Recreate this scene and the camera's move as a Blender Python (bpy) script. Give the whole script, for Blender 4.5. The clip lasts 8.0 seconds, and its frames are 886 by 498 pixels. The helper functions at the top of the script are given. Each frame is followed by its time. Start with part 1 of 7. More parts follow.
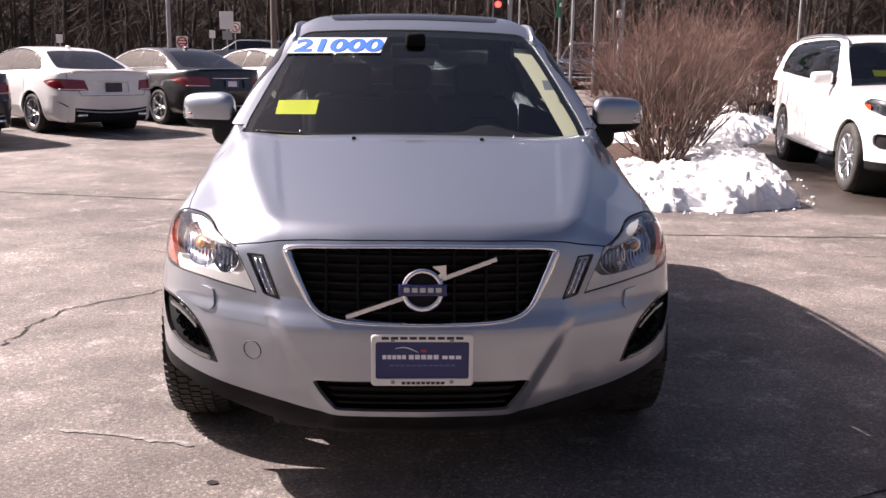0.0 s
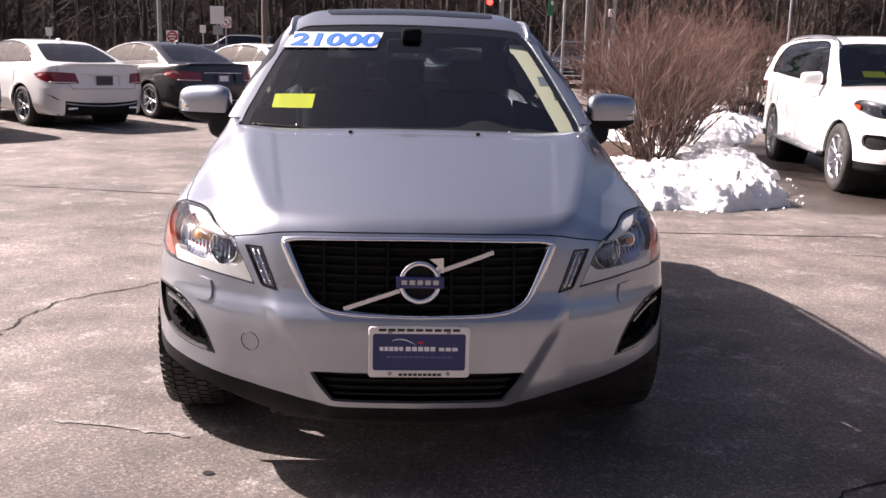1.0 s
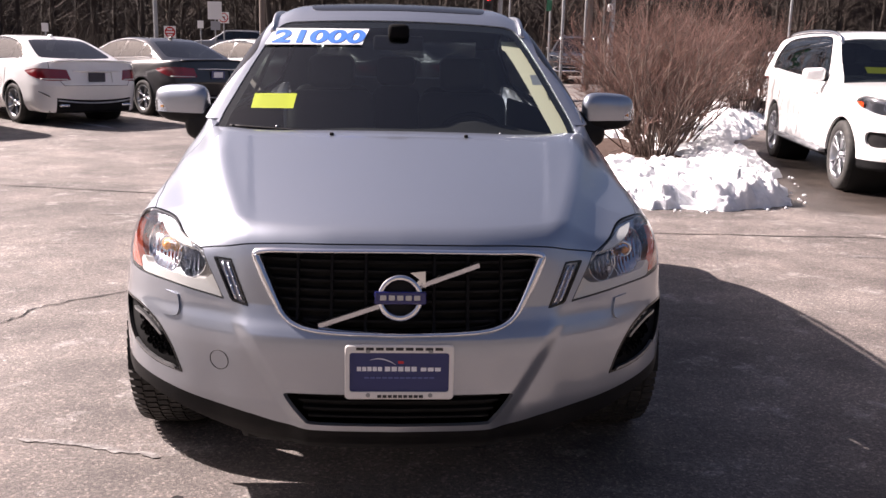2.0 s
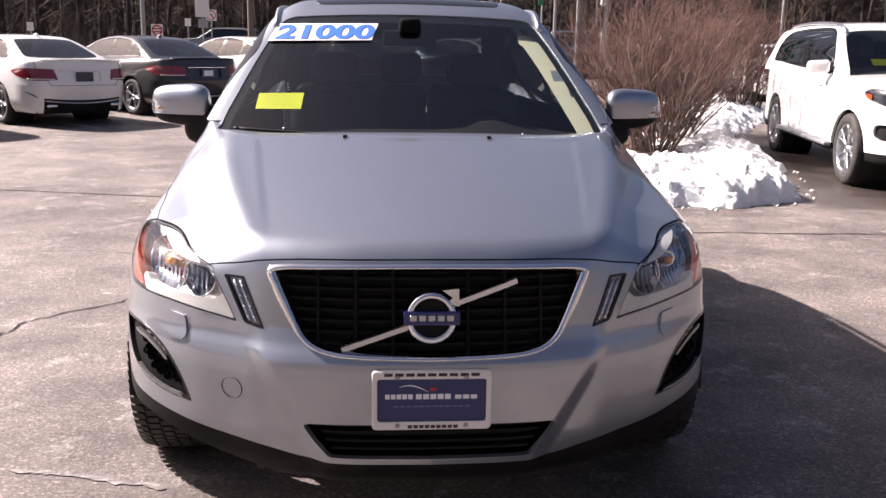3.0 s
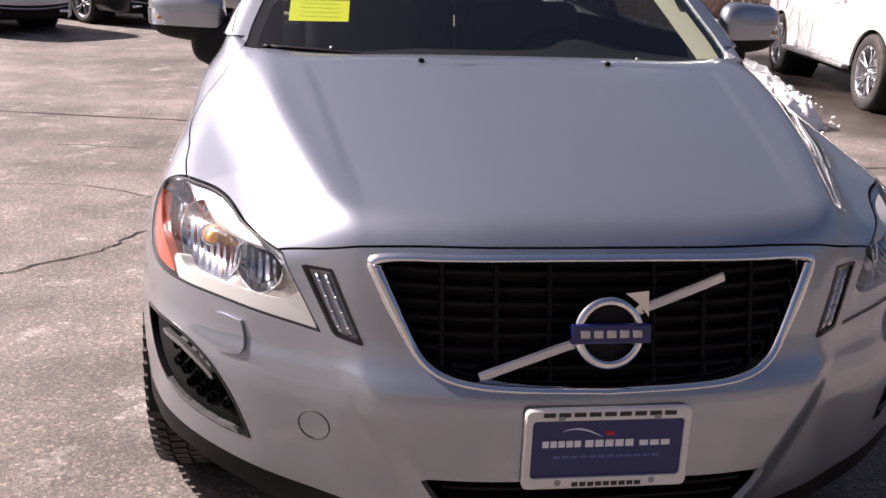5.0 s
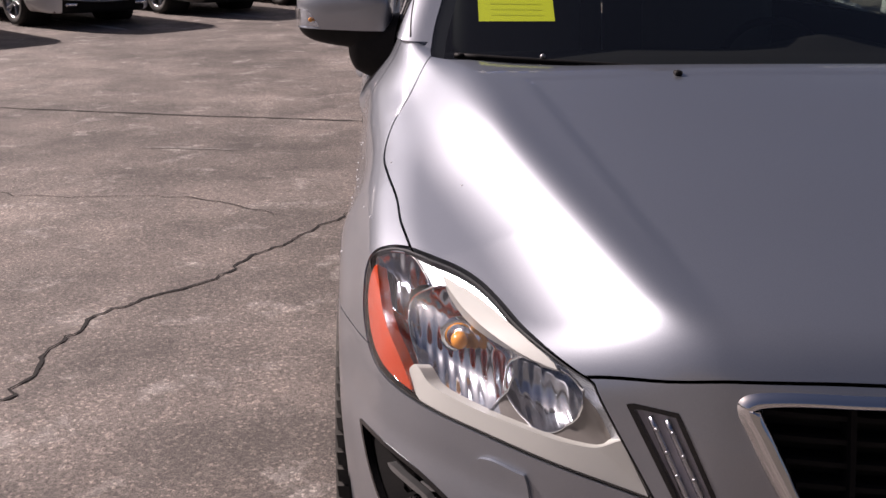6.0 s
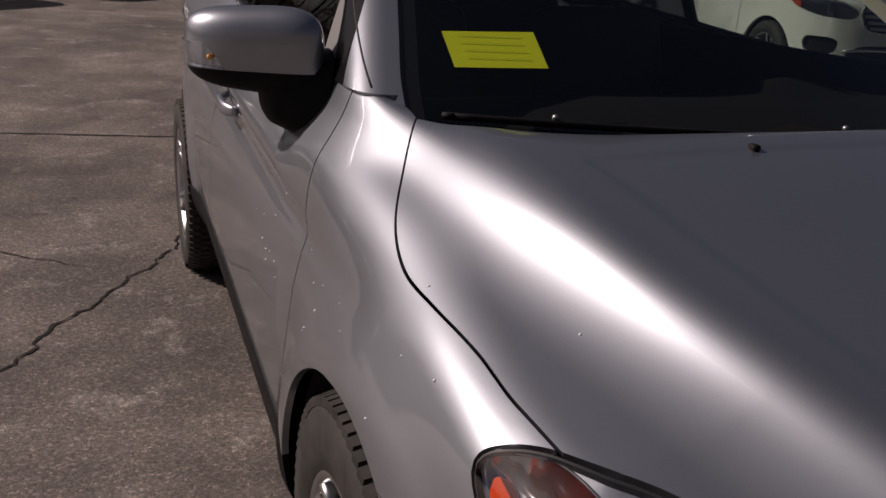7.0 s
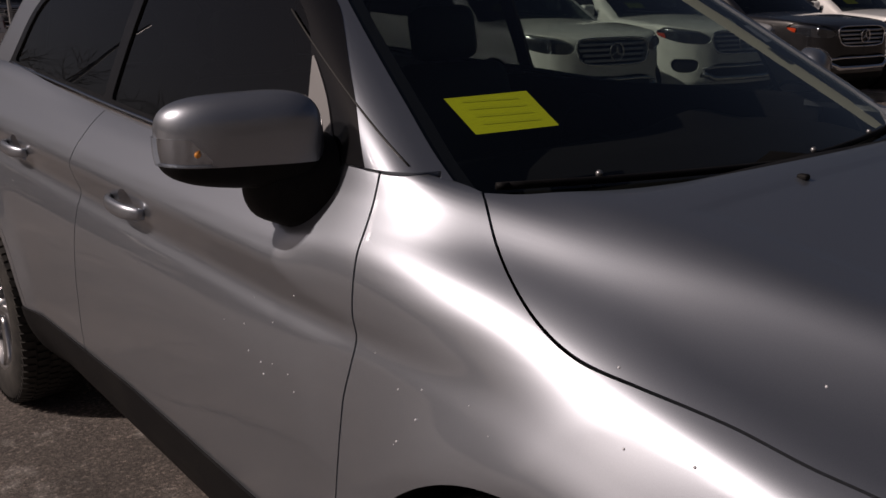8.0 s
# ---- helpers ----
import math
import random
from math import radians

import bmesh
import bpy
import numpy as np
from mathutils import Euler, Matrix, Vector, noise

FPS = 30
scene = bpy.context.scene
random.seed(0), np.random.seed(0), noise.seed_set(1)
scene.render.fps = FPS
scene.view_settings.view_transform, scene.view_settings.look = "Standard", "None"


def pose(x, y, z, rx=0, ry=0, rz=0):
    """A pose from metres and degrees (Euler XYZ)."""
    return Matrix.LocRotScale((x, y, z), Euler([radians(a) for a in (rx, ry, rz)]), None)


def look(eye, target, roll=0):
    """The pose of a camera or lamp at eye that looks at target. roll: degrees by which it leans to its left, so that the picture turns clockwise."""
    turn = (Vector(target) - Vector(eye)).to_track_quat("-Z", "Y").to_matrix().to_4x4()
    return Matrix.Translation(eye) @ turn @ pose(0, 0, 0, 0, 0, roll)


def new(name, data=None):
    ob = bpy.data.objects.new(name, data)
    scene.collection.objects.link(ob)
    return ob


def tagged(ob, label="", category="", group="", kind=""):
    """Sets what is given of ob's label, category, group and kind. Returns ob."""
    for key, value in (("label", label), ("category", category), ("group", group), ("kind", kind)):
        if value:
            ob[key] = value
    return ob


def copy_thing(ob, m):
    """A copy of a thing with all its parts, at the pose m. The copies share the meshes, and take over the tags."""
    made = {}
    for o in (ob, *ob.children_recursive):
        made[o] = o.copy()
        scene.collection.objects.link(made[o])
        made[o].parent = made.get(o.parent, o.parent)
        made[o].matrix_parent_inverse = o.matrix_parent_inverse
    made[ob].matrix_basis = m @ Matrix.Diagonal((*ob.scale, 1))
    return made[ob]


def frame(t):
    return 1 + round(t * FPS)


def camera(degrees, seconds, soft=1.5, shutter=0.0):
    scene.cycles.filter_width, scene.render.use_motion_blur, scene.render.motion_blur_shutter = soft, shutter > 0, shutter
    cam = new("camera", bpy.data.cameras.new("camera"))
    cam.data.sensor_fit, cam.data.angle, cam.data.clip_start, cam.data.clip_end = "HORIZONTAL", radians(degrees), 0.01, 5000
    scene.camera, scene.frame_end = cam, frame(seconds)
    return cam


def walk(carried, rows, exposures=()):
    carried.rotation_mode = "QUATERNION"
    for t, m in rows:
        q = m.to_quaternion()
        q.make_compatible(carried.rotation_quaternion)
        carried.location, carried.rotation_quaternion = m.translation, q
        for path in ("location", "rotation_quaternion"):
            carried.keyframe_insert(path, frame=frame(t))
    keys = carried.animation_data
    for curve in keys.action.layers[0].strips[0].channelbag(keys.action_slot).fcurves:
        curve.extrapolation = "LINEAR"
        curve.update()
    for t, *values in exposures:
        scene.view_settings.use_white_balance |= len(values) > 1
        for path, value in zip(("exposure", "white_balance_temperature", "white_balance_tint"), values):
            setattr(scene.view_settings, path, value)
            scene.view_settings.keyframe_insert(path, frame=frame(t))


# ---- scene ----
cam = camera(51.9, 8.0)
PATH = [
    (0, (-0.068, 0.097, 1.414), (0.025, 2.055, 1.02), 0.8),
    (0.5, (-0.077, 0.079, 1.428), (0.021, 2.036, 1.024), 0.4),
    (1, (-0.095, 0.074, 1.404), (0.022, 2.03, 1.005), 1.4),
    (1.2, (-0.091, 0.085, 1.418), (0.052, 2.037, 1.007), 1.8),
    (2.3, (-0.022, 0.336, 1.414), (0.054, 2.292, 1.005), 0.6),
    (2.5, (-0.039, 0.377, 1.407), (0.0, 2.334, 0.994), 0.3),
    (2.8, (-0.082, 0.471, 1.416), (-0.027, 2.426, 0.996), 0.3),
    (3, (-0.136, 0.518, 1.414), (0.003, 2.469, 0.997), 0.8),
    (3.2, (-0.163, 0.582, 1.412), (0.061, 2.522, 0.984), 1.1),
    (3.5, (-0.197, 0.655, 1.399), (0.156, 2.571, 0.947), 2.2),
    (3.7, (-0.210, 0.743, 1.392), (0.163, 2.649, 0.915), 2.8),
    (4, (-0.221, 0.875, 1.402), (0.075, 2.79, 0.907), 2.4),
    (4.2, (-0.247, 0.948, 1.398), (-0.049, 2.871, 0.886), 1.6),
    (5.3, (-0.596, 1.51, 1.364), (-0.345, 3.395, 0.747), 2.0),
    (5.5, (-0.648, 1.65, 1.382), (-0.431, 3.536, 0.754), 1.6),
    (5.8, (-0.760, 1.812, 1.397), (-0.625, 3.703, 0.762), 0.1),
    (6, (-0.855, 1.95, 1.373), (-0.742, 3.843, 0.738), 0.3),
    (6.2, (-0.962, 2.085, 1.379), (-0.766, 3.971, 0.745), 1.4),
    (6.5, (-1.088, 2.264, 1.379), (-0.705, 4.12, 0.74), 3.1),
    (6.8, (-1.173, 2.483, 1.398), (-0.609, 4.288, 0.747), 3.7),
    (7, (-1.258, 2.602, 1.418), (-0.587, 4.375, 0.78), 3.1),
    (7.2, (-1.340, 2.710, 1.420), (-0.589, 4.454, 0.790), 2.9),
    (7.5, (-1.5, 2.823, 1.423), (-0.543, 4.479, 0.837), 0.2),
    (8, (-1.724, 3.012, 1.417), (-0.5, 4.508, 0.904), -1.0),
]
EXPOSURES = [
    (0, 1.42, 6700, 26), (4.2, 1.48, 6700, 25), (5.3, 1.12, 6700, 26), (5.5, 1.0, 6700, 26), (6.0, 0.42, 6800, 27), (6.5, -0.2, 6900, 27),
    (7.0, -0.65, 7100, 26), (7.5, -0.98, 7100, 24), (8.0, -1.08, 7100, 24),
]
walk(cam, [(t, look(eye, target, roll)) for t, eye, target, roll in PATH], EXPOSURES)

# ---- world and sun ----
SUN_DIR = Vector((-0.692, 0.354, 0.629)).normalized()
sky = bpy.data.worlds.new("sky")
scene.world = sky
sky.use_nodes = True
sky_nodes = sky.node_tree.nodes
sky_tex = sky_nodes.new("ShaderNodeTexSky")
sky_tex.sky_type = "NISHITA"
sky_tex.sun_disc = False
sky_tex.sun_elevation = math.asin(SUN_DIR.z)
sky_tex.sun_rotation = math.atan2(SUN_DIR.x, SUN_DIR.y)
sky_tex.air_density, sky_tex.dust_density, sky_tex.ozone_density = 1.0, 5.0, 2.5
sky_nodes["Background"].inputs["Strength"].default_value = 0.035
sky.node_tree.links.new(sky_tex.outputs[0], sky_nodes["Background"].inputs["Color"])
sun_data = bpy.data.lights.new("sun", "SUN")
sun_data.energy, sun_data.angle, sun_data.color = 5.0, radians(0.53), (1.0, 0.95, 0.87)
sun = new("sun", sun_data)
sun.matrix_world = look(SUN_DIR * 60, (0, 0, 0))


# ---- materials ----
def material(name, colour=(0.5, 0.5, 0.5), rough=0.5, metal=0.0, coat=0.0, coat_rough=0.03, emit=0.0, spec=0.5):
    m = bpy.data.materials.new(name)
    m.use_nodes = True
    b = m.node_tree.nodes["Principled BSDF"]
    b.inputs["Base Color"].default_value = (*colour, 1)
    b.inputs["Roughness"].default_value = rough
    b.inputs["Metallic"].default_value = metal
    b.inputs["Coat Weight"].default_value = coat
    b.inputs["Coat Roughness"].default_value = coat_rough
    b.inputs["Specular IOR Level"].default_value = spec
    if emit:
        b.inputs["Emission Color"].default_value = (*colour, 1)
        b.inputs["Emission Strength"].default_value = emit
    return m


def node(m, kind, **inputs):
    n = m.node_tree.nodes.new(kind)
    for key, value in inputs.items():
        n.inputs[key.replace("_", " ")].default_value = value
    return n


def wire(m, a, b):
    m.node_tree.links.new(a, b)


def principled(m):
    return m.node_tree.nodes["Principled BSDF"]


def noise_tex(m, scale, detail=4.0, rough=0.55, coord="Object"):
    tc = m.node_tree.nodes.new("ShaderNodeTexCoord")
    n = node(m, "ShaderNodeTexNoise", Scale=scale, Detail=detail, Roughness=rough)
    wire(m, tc.outputs[coord], n.inputs["Vector"])
    return n.outputs["Fac"]


def ramp(m, fac, stops):
    r = m.node_tree.nodes.new("ShaderNodeValToRGB")
    while len(r.color_ramp.elements) < len(stops):
        r.color_ramp.elements.new(0.5)
    for e, (p, c) in zip(r.color_ramp.elements, stops):
        e.position, e.color = p, (*c, 1)
    wire(m, fac, r.inputs["Fac"])
    return r.outputs["Color"]


def bump(m, height, strength, distance=0.01):
    b = node(m, "ShaderNodeBump", Strength=strength, Distance=distance)
    wire(m, height, b.inputs["Height"])
    wire(m, b.outputs[0], principled(m).inputs["Normal"])


def mix_colour(m, fac, a, b, mode="MIX"):
    x = m.node_tree.nodes.new("ShaderNodeMix")
    x.data_type, x.blend_type = "RGBA", mode
    for socket, value in ((x.inputs["Factor"], fac), (x.inputs[6], a), (x.inputs[7], b)):
        if isinstance(value, (int, float)):
            socket.default_value = value
        elif isinstance(value, tuple):
            socket.default_value = (*value, 1)
        else:
            wire(m, value, socket)
    return x.outputs[2]


def calc(m, op, a, b, c=None):
    """A sum in the shader; SMOOTH rises from 0 at b to 1 at c."""
    if op == "SMOOTH":
        n = m.node_tree.nodes.new("ShaderNodeMapRange")
        n.interpolation_type = "SMOOTHSTEP"
        flip = b > c
        values = ((0, a), (1, min(b, c)), (2, max(b, c)), (3, 1.0 if flip else 0.0), (4, 0.0 if flip else 1.0))
    else:
        n = m.node_tree.nodes.new("ShaderNodeMath")
        n.operation = op
        values = [(i, v) for i, v in enumerate((a, b, c)) if v is not None]
    for i, v in values:
        if isinstance(v, (int, float)):
            n.inputs[i].default_value = v
        else:
            wire(m, v, n.inputs[i])
    return n.outputs[0]


def car_paint(name, colour, metal, rough, dust=0.12):
    """Two-layer paint: pigment or flake under clear coat, with a film of road dust."""
    m = material(name, colour, rough, metal, coat=1.0, coat_rough=0.025)
    b = principled(m)
    flake = noise_tex(m, 900, 1.0)
    grime = noise_tex(m, 5.5, 6.0, 0.7)
    tone = mix_colour(m, flake, tuple(c * 0.9 for c in colour), tuple(min(1, c * 1.1) for c in colour))
    film = ramp(m, grime, [(0.45, (0, 0, 0)), (0.8, (dust, dust, dust))])
    wire(m, mix_colour(m, film, tone, (0.42, 0.39, 0.35)), b.inputs["Base Color"])
    cr = ramp(m, grime, [(0.35, (0.02, 0.02, 0.02)), (0.8, (0.07, 0.07, 0.07))])
    wire(m, cr, b.inputs["Coat Roughness"])
    return m


def pane_material(name, tint, gloss=1.0, rough=0.0):
    """Clear or tinted glass: light passes straight, the surface mirrors by its Fresnel term."""
    m = bpy.data.materials.new(name)
    m.use_nodes = True
    t = m.node_tree
    t.nodes.remove(t.nodes["Principled BSDF"])
    clear = t.nodes.new("ShaderNodeBsdfTransparent")
    clear.inputs["Color"].default_value = (*tint, 1)
    shine = t.nodes.new("ShaderNodeBsdfGlossy")
    shine.inputs["Roughness"].default_value = rough
    shine.inputs["Color"].default_value = (gloss, gloss, gloss, 1)
    weight = t.nodes.new("ShaderNodeLayerWeight")
    weight.inputs["Blend"].default_value = 0.5
    steep = t.nodes.new("ShaderNodeMath")
    steep.operation = "POWER"
    steep.inputs[1].default_value = 5.0
    t.links.new(weight.outputs["Facing"], steep.inputs[0])
    fres = t.nodes.new("ShaderNodeMath")
    fres.operation = "MULTIPLY_ADD"
    fres.inputs[1].default_value, fres.inputs[2].default_value = 0.92, 0.07
    t.links.new(steep.outputs[0], fres.inputs[0])
    mix = t.nodes.new("ShaderNodeMixShader")
    t.links.new(fres.outputs[0], mix.inputs[0])
    t.links.new(clear.outputs[0], mix.inputs[1])
    t.links.new(shine.outputs[0], mix.inputs[2])
    t.links.new(mix.outputs[0], t.nodes["Material Output"].inputs["Surface"])
    return m


def black_plastic():
    m = material("black_plastic", (0.009, 0.009, 0.010), 0.62, spec=0.16)
    n = noise_tex(m, 260, 3.0)
    g = noise_tex(m, 7, 5.0, 0.7)
    wire(m, ramp(m, g, [(0.4, (0.006, 0.006, 0.007)), (0.85, (0.015, 0.0145, 0.014))]), principled(m).inputs["Base Color"])
    bump(m, n, 0.25, 0.002)
    return m


def rubber_material():
    m = material("tyre_rubber", (0.02, 0.02, 0.02), 0.75)
    g = noise_tex(m, 12, 6.0, 0.7)
    wire(m, ramp(m, g, [(0.35, (0.014, 0.014, 0.014)), (0.8, (0.06, 0.056, 0.05))]), principled(m).inputs["Base Color"])
    return m


SILVER = car_paint("silver_paint", (0.352, 0.385, 0.440), 0.86, 0.37, 0.05)
principled(SILVER).inputs["Coat IOR"].default_value = 1.75
WHITE = car_paint("white_paint", (0.80, 0.80, 0.79), 0.0, 0.4, 0.05)
BLACK = car_paint("black_paint", (0.008, 0.008, 0.010), 0.0, 0.4, 0.008)
NAVY = car_paint("navy_paint", (0.012, 0.015, 0.032), 0.2, 0.4, 0.01)
GREY = car_paint("grey_paint", (0.24, 0.25, 0.27), 0.6, 0.38, 0.06)
PLASTIC = black_plastic()
RUBBER = rubber_material()
GLOSS_BLACK = material("gloss_black", (0.01, 0.01, 0.011), 0.15)
DARK = material("dark_void", (0.006, 0.006, 0.006), 0.8)
CHROME = material("chrome", (0.82, 0.83, 0.85), 0.06, 1.0)
ALLOY = material("alloy", (0.55, 0.56, 0.58), 0.28, 1.0)
STEEL_GREY = material("satin_grey", (0.22, 0.22, 0.225), 0.5, 0.2)
STEEL = material("steel_grey", (0.30, 0.31, 0.32), 0.4, 0.9)
GLASS = pane_material("windscreen_glass", (0.62, 0.69, 0.65))
TINT = pane_material("tinted_glass", (0.07, 0.08, 0.085))
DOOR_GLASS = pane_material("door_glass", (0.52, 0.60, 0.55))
# Same door glass; the passenger side's dim look is put into the tint.
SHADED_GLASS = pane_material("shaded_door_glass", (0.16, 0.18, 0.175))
LENS = pane_material("lamp_lens", (0.93, 0.95, 0.96), 1.0, 0.035)


# ---- mesh tools ----
def curve1(pairs):
    """A smooth monotone curve through (x, y) pairs, for arrays."""
    x = np.array([p[0] for p in pairs], float)
    y = np.array([p[1] for p in pairs], float)
    h, d = np.diff(x), np.diff(y) / np.diff(x)
    s = np.zeros(len(x))
    s[0], s[-1] = d[0], d[-1]
    for i in range(1, len(x) - 1):
        if d[i - 1] * d[i] > 0:
            w1, w2 = 2 * h[i] + h[i - 1], h[i] + 2 * h[i - 1]
            s[i] = (w1 + w2) / (w1 / d[i - 1] + w2 / d[i])

    def f(v):
        v = np.asarray(v, float)
        c = np.clip(v, x[0], x[-1])
        i = np.clip(np.searchsorted(x, c, side="right") - 1, 0, len(x) - 2)
        t = (c - x[i]) / h[i]
        r = (1 + 2 * t) * (1 - t) ** 2 * y[i] + t * (1 - t) ** 2 * h[i] * s[i] + t * t * (3 - 2 * t) * y[i + 1] + t * t * (t - 1) * h[i] * s[i + 1]
        return r + np.where(v < x[0], (v - x[0]) * s[0], 0) + np.where(v > x[-1], (v - x[-1]) * s[-1], 0)
    return f


def smax(a, b, k):
    h = np.maximum(k - np.abs(a - b), 0) / k
    return np.maximum(a, b) + h * h * k * 0.25


def outline(points, sharp=(), steps=10):
    """A closed smooth outline through points; corners listed in sharp stay corners."""
    n, out = len(points), []
    p = [np.array(q, float) for q in points]
    for i in range(n):
        a, b = p[i], p[(i + 1) % n]
        ta = (b - a) if i in sharp else (b - p[i - 1]) * 0.5
        tb = (b - a) if (i + 1) % n in sharp else (p[(i + 2) % n] - a) * 0.5
        la = np.linalg.norm(b - a)
        for v in (ta, tb):
            lv = np.linalg.norm(v)
            if lv > 1e-9:
                v *= la / lv
        for s in range(steps):
            t = s / steps
            out.append((1 + 2 * t) * (1 - t) ** 2 * a + t * (1 - t) ** 2 * ta + t * t * (3 - 2 * t) * b + t * t * (t - 1) * tb)
    return np.array(out)


def poly_distance(poly, u, v):
    """Signed distance to a closed outline, negative inside."""
    res = np.full(u.shape, 1.0)
    lo, hi = poly.min(0) - 0.08, poly.max(0) + 0.08
    near = (u > lo[0]) & (u < hi[0]) & (v > lo[1]) & (v < hi[1])
    pu, pv = u[near], v[near]
    best = np.full(pu.shape, 1e9)
    inside = np.zeros(pu.shape, bool)
    for a, b in zip(poly, np.roll(poly, -1, 0)):
        e = b - a
        t = np.clip(((pu - a[0]) * e[0] + (pv - a[1]) * e[1]) / max(e @ e, 1e-12), 0, 1)
        best = np.minimum(best, (pu - a[0] - t * e[0]) ** 2 + (pv - a[1] - t * e[1]) ** 2)
        cross = (a[1] > pv) != (b[1] > pv)
        inside ^= cross & (pu < e[0] * (pv - a[1]) / (e[1] if abs(e[1]) > 1e-12 else 1e-12) + a[0])
    d = np.sqrt(best)
    res[near] = np.where(inside, -d, d)
    return res


class Skin:
    """A triangle skin: places, normals, triangles."""

    def __init__(self, v, n, t):
        self.v, self.n, self.t = v, n, t

    def split(self, f):
        """Cut along f = 0; returns the part where f < 0 and the part where f > 0."""
        d = np.asarray(f(self.v), float)
        d = np.where(np.abs(d) < 1e-6, 1e-6, d)
        return self._keep(d), self._keep(-d)

    def _keep(self, d):
        ins = d < 0
        t, count = self.t, (d < 0)[self.t].sum(1)
        whole = t[count == 3]
        verts, norms, extra, made = [self.v], [self.n], len(self.v), {}
        tris, newv, newn = [], [], []

        def cutpoint(i, j):
            key = (i, j) if i < j else (j, i)
            if key not in made:
                s = d[key[0]] / (d[key[0]] - d[key[1]])
                made[key] = extra + len(newv)
                newv.append(self.v[key[0]] * (1 - s) + self.v[key[1]] * s)
                newn.append(self.n[key[0]] * (1 - s) + self.n[key[1]] * s)
            return made[key]
        for tri in t[(count == 1) | (count == 2)].tolist():
            k = [ins[q] for q in tri]
            r = k.index(True) if sum(k) == 1 else k.index(False)
            a, b, c = tri[r], tri[(r + 1) % 3], tri[(r + 2) % 3]
            ab, ca = cutpoint(a, b), cutpoint(c, a)
            if sum(k) == 1:
                tris.append((a, ab, ca))
            else:
                tris += [(ab, b, c), (ab, c, ca)]
        v = np.vstack([self.v, np.array(newv)]) if newv else self.v
        n = np.vstack([self.n, np.array(newn)]) if newn else self.n
        t = np.vstack([whole, np.array(tris, int)]) if tris else whole
        used, inv = np.unique(t, return_inverse=True)
        return Skin(v[used], n[used], inv.reshape(-1, 3))

    def moved(self, distance):
        d = distance(self.v) if callable(distance) else distance
        d = np.asarray(d)
        return Skin(self.v + self.n * (d[:, None] if d.ndim else d), self.n, self.t)

    def mirrored(self):
        s = np.array((-1, 1, 1))
        return Skin(self.v * s, self.n * s, self.t[:, ::-1])

    def both(self):
        m = self.mirrored()
        return Skin(np.vstack([self.v, m.v]), np.vstack([self.n, m.n]), np.vstack([self.t, m.t + len(self.v)]))

    def flanged(self, depth):
        """The skin with its rims folded inwards, as a pressed panel has."""
        if not len(self.t):
            return self
        e = np.vstack([self.t[:, [0, 1]], self.t[:, [1, 2]], self.t[:, [2, 0]]])
        key = np.sort(e, 1)
        _, idx, cnt = np.unique(key, axis=0, return_index=True, return_counts=True)
        rim = e[idx[cnt == 1]]
        rim = rim[np.abs(self.v[rim[:, 0], 0]) + np.abs(self.v[rim[:, 1], 0]) > 1e-4]
        if not len(rim):
            return self
        ids = np.unique(rim)
        top = {int(q): len(self.v) + i for i, q in enumerate(ids)}
        low = {int(q): len(self.v) + len(ids) + i for i, q in enumerate(ids)}
        nn = self.n[ids] / np.maximum(np.linalg.norm(self.n[ids], axis=1, keepdims=True), 1e-9)
        side = np.zeros_like(nn)
        pos = {int(q): i for i, q in enumerate(ids)}
        for a, b in rim.tolist():
            w = np.cross(self.v[b] - self.v[a], nn[pos[a]])
            side[pos[a]] += w
            side[pos[b]] += w
        side /= np.maximum(np.linalg.norm(side, axis=1, keepdims=True), 1e-9)
        v = np.vstack([self.v, self.v[ids], self.v[ids] - nn * depth])
        n = np.vstack([self.n, side, side])
        tris = []
        for a, b in rim.tolist():
            tris += [(top[b], top[a], low[a]), (top[b], low[a], low[b])]
        return Skin(v, n, np.vstack([self.t, np.array(tris)]))


